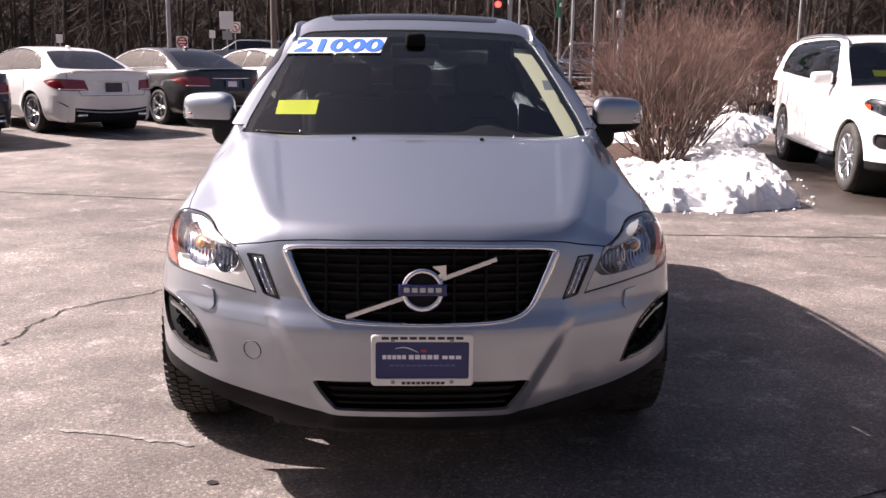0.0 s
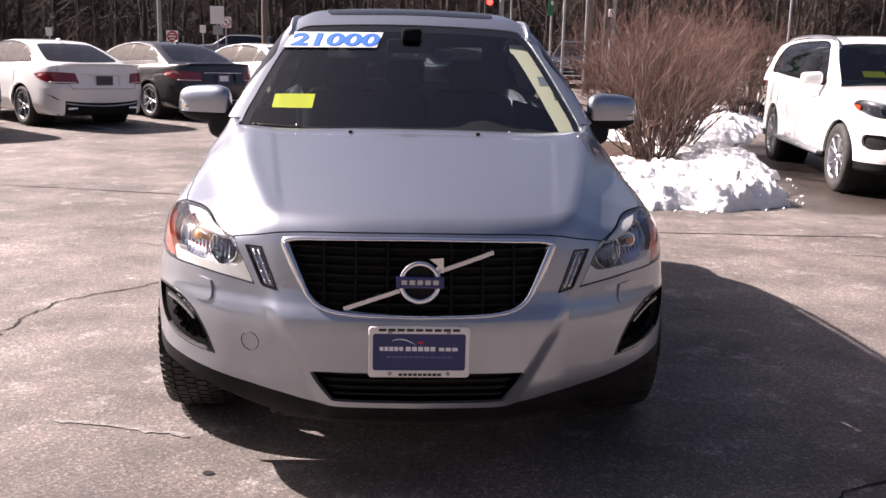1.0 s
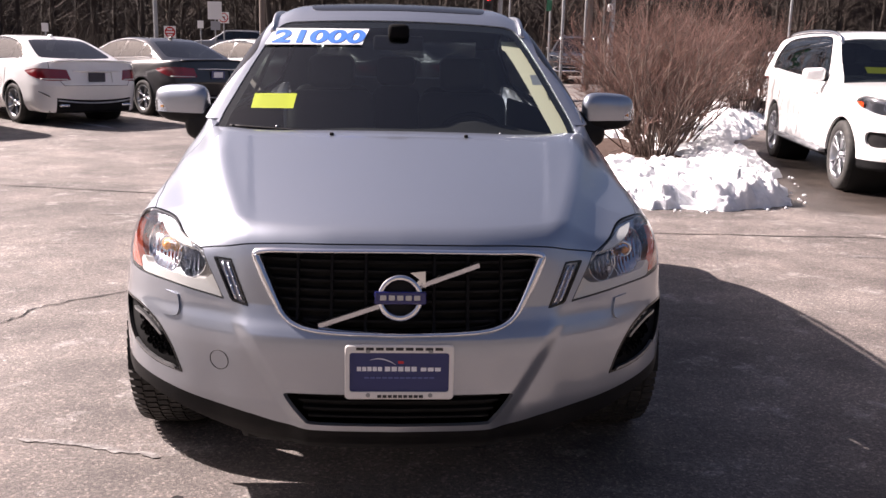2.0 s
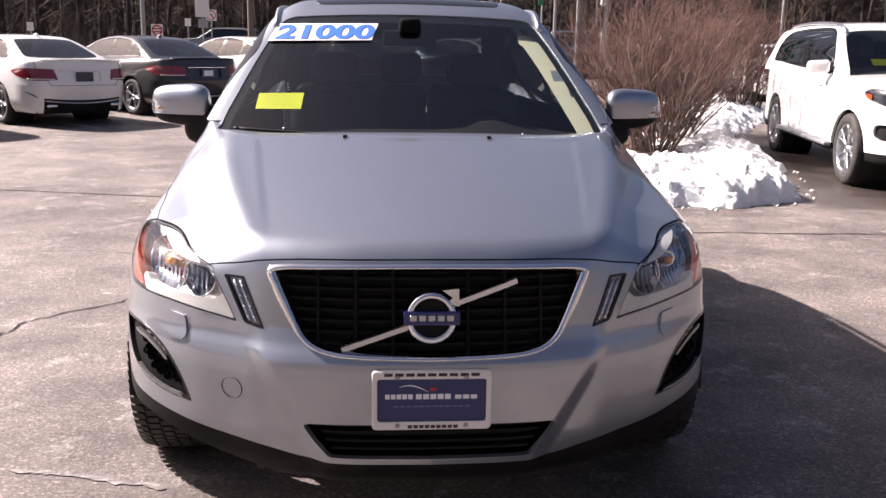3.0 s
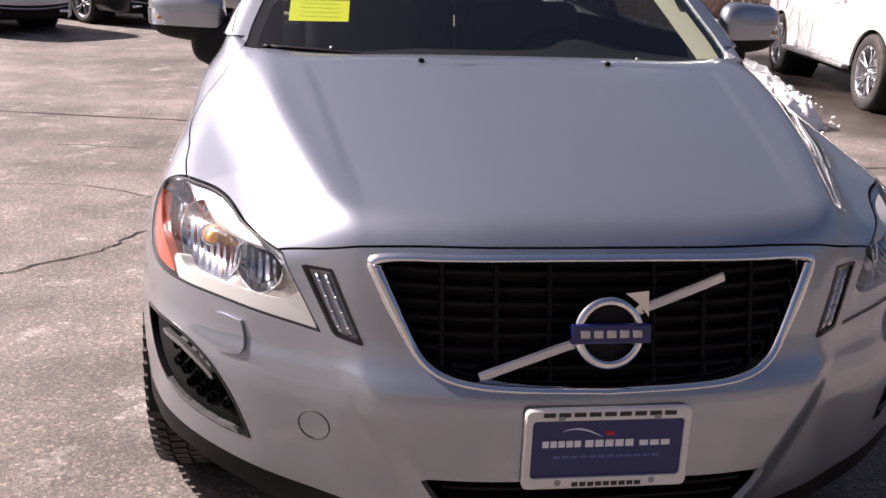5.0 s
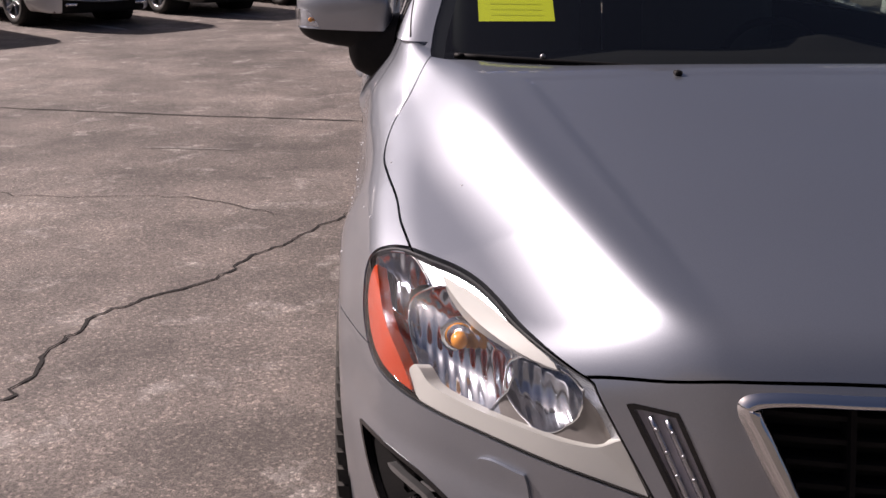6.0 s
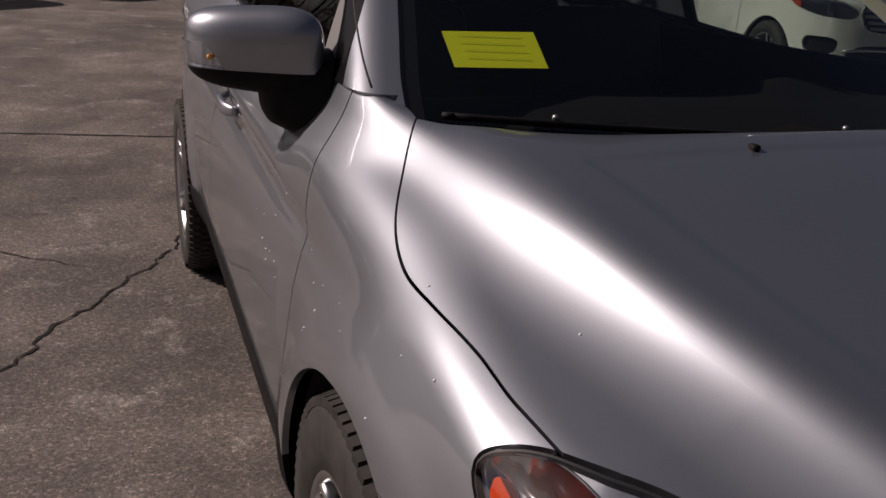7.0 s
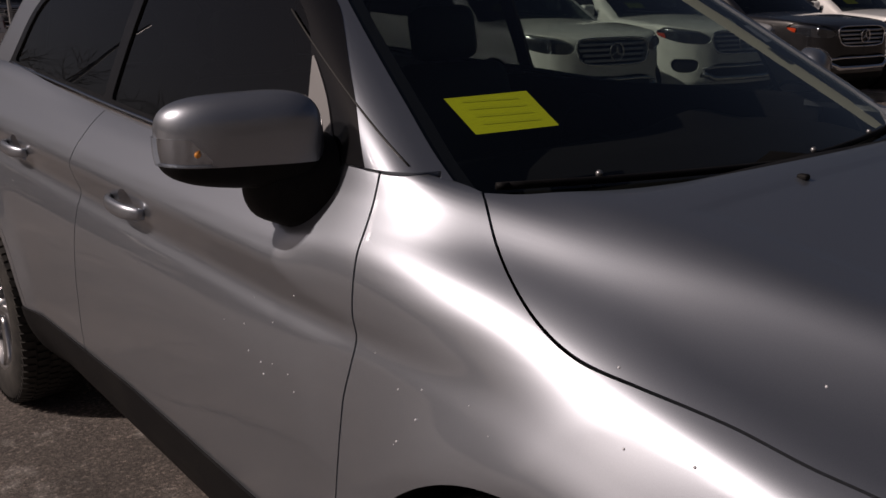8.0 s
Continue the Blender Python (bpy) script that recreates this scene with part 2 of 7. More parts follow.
def skin_of(field, spine, z0, angles, step, caps=(True, True), reach=2.6):
    """The zero surface of field(x, y, z), met by rays from a straight spine, for x >= 0."""
    y0, y1 = spine
    th = np.radians(np.linspace(angles[0], angles[1], int((angles[1] - angles[0]) / step) + 1))
    rows = []
    cap = np.radians(np.arange(90 - step * 0.02, 0.2, -step))
    if caps[0]:
        rows += [(y0, -p) for p in cap]
    rows += [(y, 0.0) for y in np.linspace(y0, y1, max(2, int((y1 - y0) / (step * 0.0135))))]
    if caps[1]:
        rows += [(y1, p) for p in cap[::-1]]
    sy, ph = np.array([r[0] for r in rows])[:, None], np.array([r[1] for r in rows])[:, None]
    dx, dz = np.cos(ph) * np.cos(th)[None], np.cos(ph) * np.sin(th)[None]
    dy = np.sin(ph) + 0 * dx
    oy = sy + 0 * dx
    lo, hi = np.zeros(dx.shape), np.full(dx.shape, reach)
    for _ in range(21):
        mid = (lo + hi) * 0.5
        out = field(dx * mid, oy + dy * mid, z0 + dz * mid) > 0
        hi, lo = np.where(out, mid, hi), np.where(out, lo, mid)
    v = np.stack([dx * lo, oy + dy * lo, z0 + dz * lo], -1).reshape(-1, 3)
    v[np.abs(v[:, 0]) < 1e-4, 0] = 0
    r, c = dx.shape
    i = (np.arange(r - 1)[:, None] * c + np.arange(c - 1)[None]).ravel()
    t = np.vstack([np.stack([i, i + c, i + c + 1], 1), np.stack([i, i + c + 1, i + 1], 1)])
    n = gradient(field, v)
    fn = np.cross(v[t[:, 1]] - v[t[:, 0]], v[t[:, 2]] - v[t[:, 0]])
    if (fn * n[t[:, 0]]).sum(1).mean() < 0:
        t = t[:, ::-1]
    area = np.linalg.norm(fn, axis=1)
    return Skin(v, n, t[area > 1e-10])


def gradient(field, v, e=0.002):
    x, y, z = v.T
    ax = np.abs(x)
    g = np.stack([field(ax + e, y, z) - field(np.abs(ax - e), y, z), field(ax, y + e, z) - field(ax, y - e, z), field(ax, y, z + e) - field(ax, y, z - e)], 1)
    g[ax < 1e-4, 0] = 0
    return g / np.maximum(np.linalg.norm(g, axis=1, keepdims=True), 1e-9)


def tag_if(ob, label):
    return tagged(ob, label) if label else ob


def put_mesh(name, v, faces, mat, parent=None, label="", normals=None, smooth=True):
    me = bpy.data.meshes.new(name)
    me.from_pydata(np.asarray(v, float).tolist(), [], np.asarray(faces).tolist() if isinstance(faces, np.ndarray) else faces)
    me.materials.append(mat)
    me.polygons.foreach_set("use_smooth", [smooth] * len(me.polygons))
    if normals is not None:
        me.normals_split_custom_set_from_vertices(np.asarray(normals, float).tolist())
    ob = new(name, me)
    if parent is not None:
        ob.parent = parent
    return tag_if(ob, label)


def skin_part(name, skin, mat, parent, label="", flange=0.014):
    s = skin.flanged(flange) if flange else skin
    return put_mesh(name, s.v, s.t, mat, parent, label, s.n)


def part(name, bm, mat, parent=None, label="", smooth=True, m=None):
    """Links a bmesh as one mesh object under a thing or a part."""
    me = bpy.data.meshes.new(name)
    if m is not None:
        bm.transform(m)
    bm.to_mesh(me)
    bm.free()
    me.materials.append(mat)
    me.polygons.foreach_set("use_smooth", [smooth] * len(me.polygons))
    ob = new(name, me)
    if parent is not None:
        ob.parent = parent
    return tag_if(ob, label)


def box(sx, sy, sz, at=(0, 0, 0), bevel=0.0, seg=2, rot=None):
    bm = bmesh.new()
    bmesh.ops.create_cube(bm, size=1)
    bm.transform(Matrix.Diagonal((sx, sy, sz, 1)))
    if bevel:
        bmesh.ops.bevel(bm, geom=bm.edges[:], offset=bevel, segments=seg, affect="EDGES", profile=0.5)
    bm.transform(Matrix.Translation(at) @ (rot if rot is not None else Matrix()))
    return bm


def lathe(profile, steps=40, axis="X"):
    """A ring surface from (along, radius) pairs turned round the axis."""
    bm = bmesh.new()
    rings = []
    for a, r in profile:
        ring = []
        for i in range(steps):
            w = 2 * math.pi * i / steps
            c, s = r * math.cos(w), r * math.sin(w)
            ring.append(bm.verts.new((a, c, s) if axis == "X" else (c, a, s) if axis == "Y" else (c, s, a)))
        rings.append(ring)
    for p, q in zip(rings, rings[1:]):
        for i in range(steps):
            bm.faces.new((p[i], p[(i + 1) % steps], q[(i + 1) % steps], q[i]))
    bmesh.ops.recalc_face_normals(bm, faces=bm.faces[:])
    return bm


def tube(points, radius, closed=False, sides=8, squash=(1.0, 1.0)):
    """A round bar along points."""
    bm = bmesh.new()
    p = [Vector(q) for q in points]
    n, rings = len(p), []
    for i in range(n):
        d = (p[(i + 1) % n] - p[i - 1]) if closed else (p[min(i + 1, n - 1)] - p[max(i - 1, 0)])
        d.normalize()
        up = Vector((0, 0, 1)) if abs(d.z) < 0.9 else Vector((0, 1, 0))
        a = d.cross(up).normalized()
        b = a.cross(d)
        r = radius[i] if isinstance(radius, (list, tuple)) else radius
        rings.append([bm.verts.new(p[i] + a * math.cos(w) * r * squash[0] + b * math.sin(w) * r * squash[1]) for w in (2 * math.pi * k / sides for k in range(sides))])
    for i in range(n if closed else n - 1):
        q, s = rings[i], rings[(i + 1) % n]
        for k in range(sides):
            bm.faces.new((q[k], q[(k + 1) % sides], s[(k + 1) % sides], s[k]))
    if not closed:
        bm.faces.new(rings[0][::-1])
        bm.faces.new(rings[-1])
    bmesh.ops.recalc_face_normals(bm, faces=bm.faces[:])
    return bm


def joined(*meshes):
    """One bmesh out of several."""
    out = meshes[0]
    for b in meshes[1:]:
        tmp = bpy.data.meshes.new("tmp")
        b.to_mesh(tmp)
        b.free()
        out.from_mesh(tmp)
        bpy.data.meshes.remove(tmp)
    return out


def thing(name, label, category, at=None, group=""):
    ob = new(name)
    if at is not None:
        ob.matrix_basis = at
    return tagged(ob, label, category, group)


def ground_z(x, y):
    """The lot lies level by the car and climbs gently beyond it."""
    return 0.022 * 0.8 * np.log1p(np.exp(np.minimum((np.asarray(y, float) - 8) / 0.8, 60)))


# ---- the silver car: shape ----
WHEEL_Y, WHEEL_Z, AXLES = 3.78, 0.365, (3.78, 6.58)
nose_plan = curve1([(0, 2.768), (0.2, 2.776), (0.35, 2.802), (0.45, 2.832), (0.55, 2.886), (0.65, 2.944), (0.75, 3.022), (0.82, 3.092), (0.87, 3.165), (0.905, 3.25), (0.93, 3.325), (0.955, 3.42), (0.972, 3.55), (0.985, 3.9)])
nose_lean = curve1([(0.2, 0.14), (0.27, 0.07), (0.335, 0.024), (0.42, 0.004), (0.56, 0.0), (0.60, 0.004), (0.63, 0.013), (0.665, 0.027), (0.70, 0.034), (0.82, 0.062), (0.90, 0.09), (1.0, 0.14), (1.2, 0.3)])
flank = curve1([(0.2, -0.10), (0.27, -0.045), (0.36, -0.012), (0.5, 0.0), (0.62, -0.001), (0.75, -0.010), (0.84, -0.029), (0.885, -0.045), (0.925, -0.032), (0.965, -0.021), (1.0, -0.034), (1.06, -0.078), (1.10, -0.108), (1.16, -0.135), (1.3, -0.2)])
flank_front = curve1([(-0.8, -0.12), (-0.65, -0.035), (-0.5, -0.006), (-0.35, 0.0), (-0.25, -0.006), (-0.15, -0.022), (-0.08, -0.042), (-0.03, -0.063), (0.0, -0.081), (0.04, -0.115), (0.1, -0.185), (0.3, -0.41)])
fender_line = curve1([(2.8, 0.66), (3.2, 0.815), (3.42, 0.884), (3.6, 0.920), (3.8, 0.955), (4.0, 0.986), (4.2, 1.002), (4.5, 1.012), (5.6, 1.06), (7.4, 1.14)])
hood_line = curve1([(2.6, 0.80), (2.84, 0.882), (2.92, 0.921), (3.0, 0.946), (3.1, 0.971), (3.3, 1.018), (3.5, 1.060), (3.8, 1.122), (3.95, 1.142), (4.2, 1.15), (5.3, 1.185), (5.6, 1.20), (6.6, 1.28), (7.4, 1.30)])
crease = curve1([(2.8, 0.425), (2.9, 0.465), (3.4, 0.61), (3.87, 0.715), (3.97, 0.735), (4.08, 0.765), (4.2, 0.785), (7.5, 0.785)])
tail_plan = curve1([(0, 7.37), (0.4, 7.34), (0.7, 7.27), (0.85, 7.15), (0.93, 7.0), (0.975, 6.7)])


def slope_of(f, v, e=0.004):
    return (f(v + e) - f(v - e)) / (2 * e)


bend = np.linspace(0, 0.6, 61)
turn = np.clip(bend / 0.08, 0, 1) ** 1.5 * (1 - 0.72 * np.clip((bend - 0.09) / 0.10, 0, 1)) + 0.5 * np.clip((bend - 0.26) / 0.2, 0, 1)
shoulder = curve1(list(zip(bend, np.concatenate([[0], np.cumsum((turn[1:] + turn[:-1]) * 0.005)]))))

cabin_side = curve1([(1.0, 0.875), (1.08, 0.858), (1.16, 0.83), (1.3, 0.772), (1.45, 0.702), (1.55, 0.648), (1.65, 0.585), (1.8, 0.48)])
roof_line = curve1([(4.4, 1.48), (4.7, 1.600), (5.0, 1.668), (5.3, 1.692), (5.8, 1.690), (6.5, 1.645), (7.0, 1.58), (7.4, 1.5)])


def cabin(x, y, z):
    side = (x - cabin_side(z)) / 1.1
    top = z - (roof_line(y) - 0.07 * x * x)
    screen = (4.0 + (z - 1.10) / 0.60 + 0.19 * x * x - y) * 0.5
    back = (y - 7.12 + (z - 1.2) * 0.75 + 0.25 * x * x) * 0.8
    f = smax(top, side, 0.10)
    f = smax(f, screen, 0.05)
    return smax(f, back, 0.08)


foot_x = curve1([(3.8, 0.72), (3.92, 0.745), (4.054, 0.771), (4.13, 0.797), (4.206, 0.825), (4.27, 0.834), (4.5, 0.836)])
foot_z = curve1([(3.6, 1.056), (3.8, 1.096), (3.92, 1.111), (4.0, 1.120), (4.054, 1.128), (4.13, 1.150), (4.206, 1.180), (4.27, 1.198), (4.35, 1.24), (4.5, 1.30)])
foot_edge = curve1([(3.8, 0.878), (3.95, 0.888), (4.05, 0.897), (4.2, 0.908), (4.5, 0.925)])
foot_fall = curve1([(-0.6, -0.03), (-0.3, 0.0), (-0.1, 0.05), (0.05, 0.16), (0.2, 0.36), (0.35, 0.50), (0.5, 0.585), (0.65, 0.65), (0.8, 0.73), (0.92, 0.85), (1.0, 0.97), (1.15, 1.35), (1.3, 1.8)])


def foot_top(x, y):
    """The fender's top from the foot of the front pillar down to its ridge."""
    zc, xc = foot_z(y), foot_x(y)
    return zc - (zc - fender_line(y)) * foot_fall((x - xc) / (foot_edge(y) - xc))


def top_plan(x, y):
    """The height of the bonnet and the fenders' tops, before the sheet metal's soft blending."""
    s = np.clip((y - 3.7) / 0.7, 0, 1)
    s = s * s * (3 - 2 * s)
    c = crease(y)
    d = np.maximum(x - c + 0.05, 0)
    steep = 0.55 + 0.30 * np.clip((y - 3.3) / 0.55, 0, 1) + 0.3 * np.clip((y - 3.85) / 0.2, 0, 1)
    hood_top = hood_line(y) - 0.018 * (x / c) ** 2 - 1.2 * steep * shoulder(d) * np.clip((4.5 - y) / 0.4, 0.25, 1) + 0.005 * np.exp(-((x - c) / 0.035) ** 2) * (1 - s)
    hood_top = hood_top - 1.2 * np.clip(y - 3.845, 0, 0.25) ** 2 * np.clip((0.65 - x) / 0.2, 0, 1)
    panel = np.minimum(0.455 + 0.115 * (y - 3.03) / 0.78 - x, 3.815 - y)
    panel = np.clip(panel / 0.03 + 0.5, 0, 1) * np.clip((y - 2.95) / 0.25, 0, 1)
    hood_top = hood_top - 0.0028 * panel * panel * (3 - 2 * panel)
    crown = fender_line(y) - 0.51 * (np.sqrt((x - 0.87) ** 2 + 0.0006) - 0.0245) + 0.29 * (x - 0.87)
    a, b, e = np.clip((y - 3.60) / 0.40, 0, 1), np.clip((4.55 - y) / 0.2, 0, 1), np.clip((x - foot_x(y) + 0.07) / 0.06, 0, 1)
    near = a * a * (3 - 2 * a) * b * b * (3 - 2 * b) * e * e * (3 - 2 * e)
    top = smax(hood_top, crown, 0.04)
    return top + near * (foot_top(x, y) - top), near


def bell(n, sigma):
    """A row-normalised smoothing matrix."""
    d = np.arange(n)[:, None] - np.arange(n)[None]
    w = np.exp(-0.5 * (d / sigma) ** 2)
    return w / w.sum(1, keepdims=True)


SOFT_X, SOFT_Y, SOFT_STEP = 0.40, 3.10, 0.015
soft_u, soft_w = np.meshgrid(SOFT_X + SOFT_STEP * np.arange(48), SOFT_Y + SOFT_STEP * np.arange(114))
SOFT = bell(114, 4.0) @ top_plan(soft_u, soft_w)[0] @ bell(48, 0.8)


def soft_top(x, y):
    """The same height, blended as pressed metal is."""
    u, v = np.clip((x - SOFT_X) / SOFT_STEP, 1, 45.999), np.clip((y - SOFT_Y) / SOFT_STEP, 1, 111.999)
    i, j = u.astype(int), v.astype(int)
    u, v = u - i, v - j
    wu = ((1 - u) ** 3 / 6, (3 * u ** 3 - 6 * u ** 2 + 4) / 6, (-3 * u ** 3 + 3 * u ** 2 + 3 * u + 1) / 6, u ** 3 / 6)
    wv = ((1 - v) ** 3 / 6, (3 * v ** 3 - 6 * v ** 2 + 4) / 6, (-3 * v ** 3 + 3 * v ** 2 + 3 * v + 1) / 6, v ** 3 / 6)
    out = 0.0
    for a in range(4):
        for b in range(4):
            out = out + wv[a] * wu[b] * SOFT[j + a - 1, i + b - 1]
    return out


def base_body(x, y, z):
    """The body below the windows: below zero inside."""
    x, y, z = np.broadcast_arrays(np.asarray(x, float), np.asarray(y, float), np.asarray(z, float))
    s = np.clip((y - 3.7) / 0.7, 0, 1)
    s = s * s * (3 - 2 * s)
    zz = z - 0.055 * np.clip((y - 4.5) / 1.2, 0, 2)
    w = 0.960 + s * flank(zz) + (1 - s) * flank_front(z - fender_line(y))
    for a in AXLES:
        r = np.hypot(y - a, z - 0.34)
        w = w + 0.020 * np.exp(-((r - 0.44) / 0.085) ** 2) * (z > 0.2)
    side = x - w
    top, near = top_plan(x, y)
    a, b = np.clip((y - 3.45) / 0.40, 0, 1) * np.clip((4.6 - y) / 0.15, 0, 1), np.clip((x - 0.60) / 0.08, 0, 1)
    blend = a * a * (3 - 2 * a) * b * b * (3 - 2 * b)
    if np.any(blend > 0):
        top = top + blend * (soft_top(x, y) - top)
    top = (z - top) * (0.93 - 0.4 * near)
    q = slope_of(nose_plan, x)
    proud = np.clip((0.505 - np.clip((0.64 - z) / 0.28, 0, 1) * 0.17 - x) / 0.065, 0, 1)
    proud = proud * proud * (3 - 2 * proud) * np.clip((0.70 - z) / 0.08, 0, 1)
    front = (nose_plan(x) + nose_lean(z) - y + 0.018 - 0.018 * proud) / np.sqrt(1 + q * q + 0.1)
    q2 = slope_of(tail_plan, x)
    rear = (y - tail_plan(x) + 0.05 * np.abs(z - 0.6)) / np.sqrt(1 + q2 * q2)
    f = smax(top, side, 0.04)
    f = smax(f, front, 0.045)
    f = smax(f, rear, 0.08)
    f = smax(f, 0.24 - z, 0.04)
    return f


lower_body = base_body
upper_body = cabin


def solve(field, axis, fixed, lo, hi):
    """Where the surface lies along one axis; lo is outside, hi inside."""
    lo, hi = np.broadcast_arrays(np.asarray(lo, float) + 0 * fixed[0], np.asarray(hi, float) + 0 * fixed[0])
    lo, hi = lo.copy(), hi.copy()
    for _ in range(20):
        m = (lo + hi) / 2
        args = list(fixed)
        args.insert(axis, m)
        out = field(np.abs(args[0]), args[1], args[2]) > 0
        lo, hi = np.where(out, m, lo), np.where(out, hi, m)
    return (lo + hi) / 2


def nose_y(x, z):
    return solve(lower_body, 1, [np.asarray(x, float), np.asarray(z, float)], 2.4, 3.6)


def hood_z(x, y):
    return solve(lower_body, 2, [np.asarray(x, float), np.asarray(y, float)], 1.6, 0.6)


def flank_x(y, z):
    return solve(lower_body, 0, [np.asarray(y, float), np.asarray(z, float)], 1.3, 0.3)


def screen_y(x, z):
    return solve(cabin, 1, [np.asarray(x, float), np.asarray(z, float)], 3.6, 5.3)


def oblique(v):
    return (np.abs(v[:, 0]) + v[:, 1] - 2.8) / math.sqrt(2)


def twin(points):
    """A half outline closed over the middle."""
    return list(points) + [(-a, b) for a, b in points[::-1]]


LAMP = outline([(0.455, 0.700), (0.555, 0.711), (0.69, 0.723), (0.837, 0.731), (0.945, 0.744), (1.008, 0.778), (1.056, 0.825), (1.078, 0.862), (1.045, 0.890), (0.97, 0.905), (0.83, 0.900), (0.675, 0.868), (0.562, 0.837)], sharp=(0, 12))
DRL = outline([(0.561, 0.822), (0.501, 0.822), (0.443, 0.690), (0.50, 0.701)], sharp=(0, 1, 2, 3), steps=4)
GRILLE = outline(twin([(0.0, 0.872), (0.30, 0.868), (0.415, 0.862), (0.440, 0.845), (0.425, 0.80), (0.392, 0.735), (0.345, 0.668), (0.29, 0.641), (0.18, 0.630), (0.0, 0.626)])[:-1])
INTAKE = outline(twin([(0.0, 0.456), (0.325, 0.453), (0.338, 0.444), (0.276, 0.360), (0.262, 0.354), (0.0, 0.352)])[:-1], sharp=(), steps=6)
FOG = outline([(1.0, 0.630), (0.90, 0.640), (0.796, 0.633), (0.697, 0.595), (0.635, 0.535), (0.590, 0.453), (0.709, 0.462), (0.831, 0.492), (0.928, 0.548)], sharp=(0, 5))
skirt_top = curve1([(0, 0.333), (0.25, 0.334), (0.33, 0.341), (0.45, 0.366), (0.6, 0.384), (0.75, 0.406), (0.9, 0.436), (1.0, 0.45)])
hood_front = curve1([(0, 0.879), (0.3, 0.876), (0.44, 0.868), (0.52, 0.853), (0.602, 0.838), (0.7, 0.80), (0.9, 0.70)])
HOOD = outline(twin([(0.0, 3.885), (0.2, 3.892), (0.4, 3.915), (0.6, 3.965), (0.70, 4.022), (0.757, 4.095), (0.804, 4.010), (0.852, 3.895), (0.869, 3.79), (0.862, 3.68), (0.846, 3.55), (0.838, 3.44), (0.80, 3.25), (0.70, 3.05), (0.602, 2.90), (0.5, 2.6), (0.0, 2.5)])[:-1], sharp=(5, 28))
door_line = curve1([(0.2, 4.27), (0.56, 4.25), (0.76, 4.245), (0.86, 4.23), (0.91, 4.24), (0.96, 4.242), (1.03, 4.252), (1.10, 4.272), (1.155, 4.286), (1.3, 4.33)])
SCREEN = outline(twin([(0.0, 1.592), (0.50, 1.578), (0.565, 1.557), (0.605, 1.50), (0.66, 1.385), (0.715, 1.25), (0.752, 1.145), (0.76, 1.0), (0.0, 0.95)])[:-1])
DAYLIGHT = outline([(4.255, 1.085), (5.0, 1.135), (5.6, 1.175), (6.62, 1.25), (6.50, 1.46), (6.22, 1.545), (5.6, 1.60), (5.02, 1.59), (4.71, 1.475), (4.425, 1.27)], sharp=(0, 3))
PANE_FRONT = outline([(4.50, 1.118), (5.0, 1.147), (5.55, 1.188), (5.54, 1.585), (5.04, 1.575), (4.765, 1.465), (4.60, 1.345)], sharp=(0, 2, 3), steps=6)
PANE_REAR = outline([(5.61, 1.192), (6.56, 1.259), (6.46, 1.45), (6.20, 1.53), (5.61, 1.582)], sharp=(0, 1, 4), steps=6)
SAIL = outline([(4.37, 1.098), (4.488, 1.112), (4.585, 1.338), (4.47, 1.24)], sharp=(0, 1, 2), steps=5)
SUNROOF = outline(twin([(0.0, 4.93), (0.40, 4.95), (0.43, 5.0), (0.43, 5.62), (0.0, 5.65)])[:-1], sharp=())


def inside(poly, u, v):
    return lambda p: poly_distance(poly, np.abs(p[:, u]) if u == 0 else p[:, u], p[:, v])


def side_of(skin, sign):
    return skin if sign > 0 else skin.mirrored()


def renormal(s):
    """The skin with normals from its own faces."""
    fn = np.cross(s.v[s.t[:, 1]] - s.v[s.t[:, 0]], s.v[s.t[:, 2]] - s.v[s.t[:, 0]])
    n = np.zeros_like(s.v)
    for k in range(3):
        np.add.at(n, s.t[:, k], fn)
    return Skin(s.v, n / np.maximum(np.linalg.norm(n, axis=1, keepdims=True), 1e-12), s.t)


car = thing("silver_suv", "silver metallic crossover with price banner, parked on worn asphalt", "car")
body = skin_of(lower_body, (3.65, 6.7), 0.54, (-90, 90), 0.66)
print("body", len(body.v))
for a in AXLES:
    _, body = body.split(lambda p, a=a: np.maximum(np.minimum(np.hypot(p[:, 1] - a, p[:, 2] - 0.335) - 0.438, np.maximum(np.abs(p[:, 1] - a) - 0.438, p[:, 2] - 0.335)), np.maximum(p[:, 2] - 0.9, 0.6 - np.abs(p[:, 0]))))
lip = curve1([(0, 0.275), (0.45, 0.282), (0.62, 0.318), (0.715, 0.344), (0.77, 0.357), (0.81, 0.371), (1.0, 0.39)])
under, body = body.split(lambda p: p[:, 2] - np.where(p[:, 1] < 3.36, lip(np.abs(p[:, 0])), 0.275))
_, under = under.split(lambda p: np.maximum(p[:, 1] - 3.45, 0.48 - np.abs(p[:, 0])))
lamp_skin, body = body.split(lambda p: np.maximum(poly_distance(LAMP, oblique(p), p[:, 2]), p[:, 1] - 3.8))
lamp_skin, _ = lamp_skin.split(lambda p: poly_distance(LAMP, oblique(p), p[:, 2]) + 0.0025)
hood, body = body.split(lambda p: np.maximum(poly_distance(HOOD, np.abs(p[:, 0]), p[:, 1]), hood_front(np.abs(p[:, 0])) - p[:, 2]))
hood, _ = hood.split(lambda p: np.maximum(poly_distance(HOOD, np.abs(p[:, 0]), p[:, 1]), hood_front(np.abs(p[:, 0])) - p[:, 2]) + 0.004)
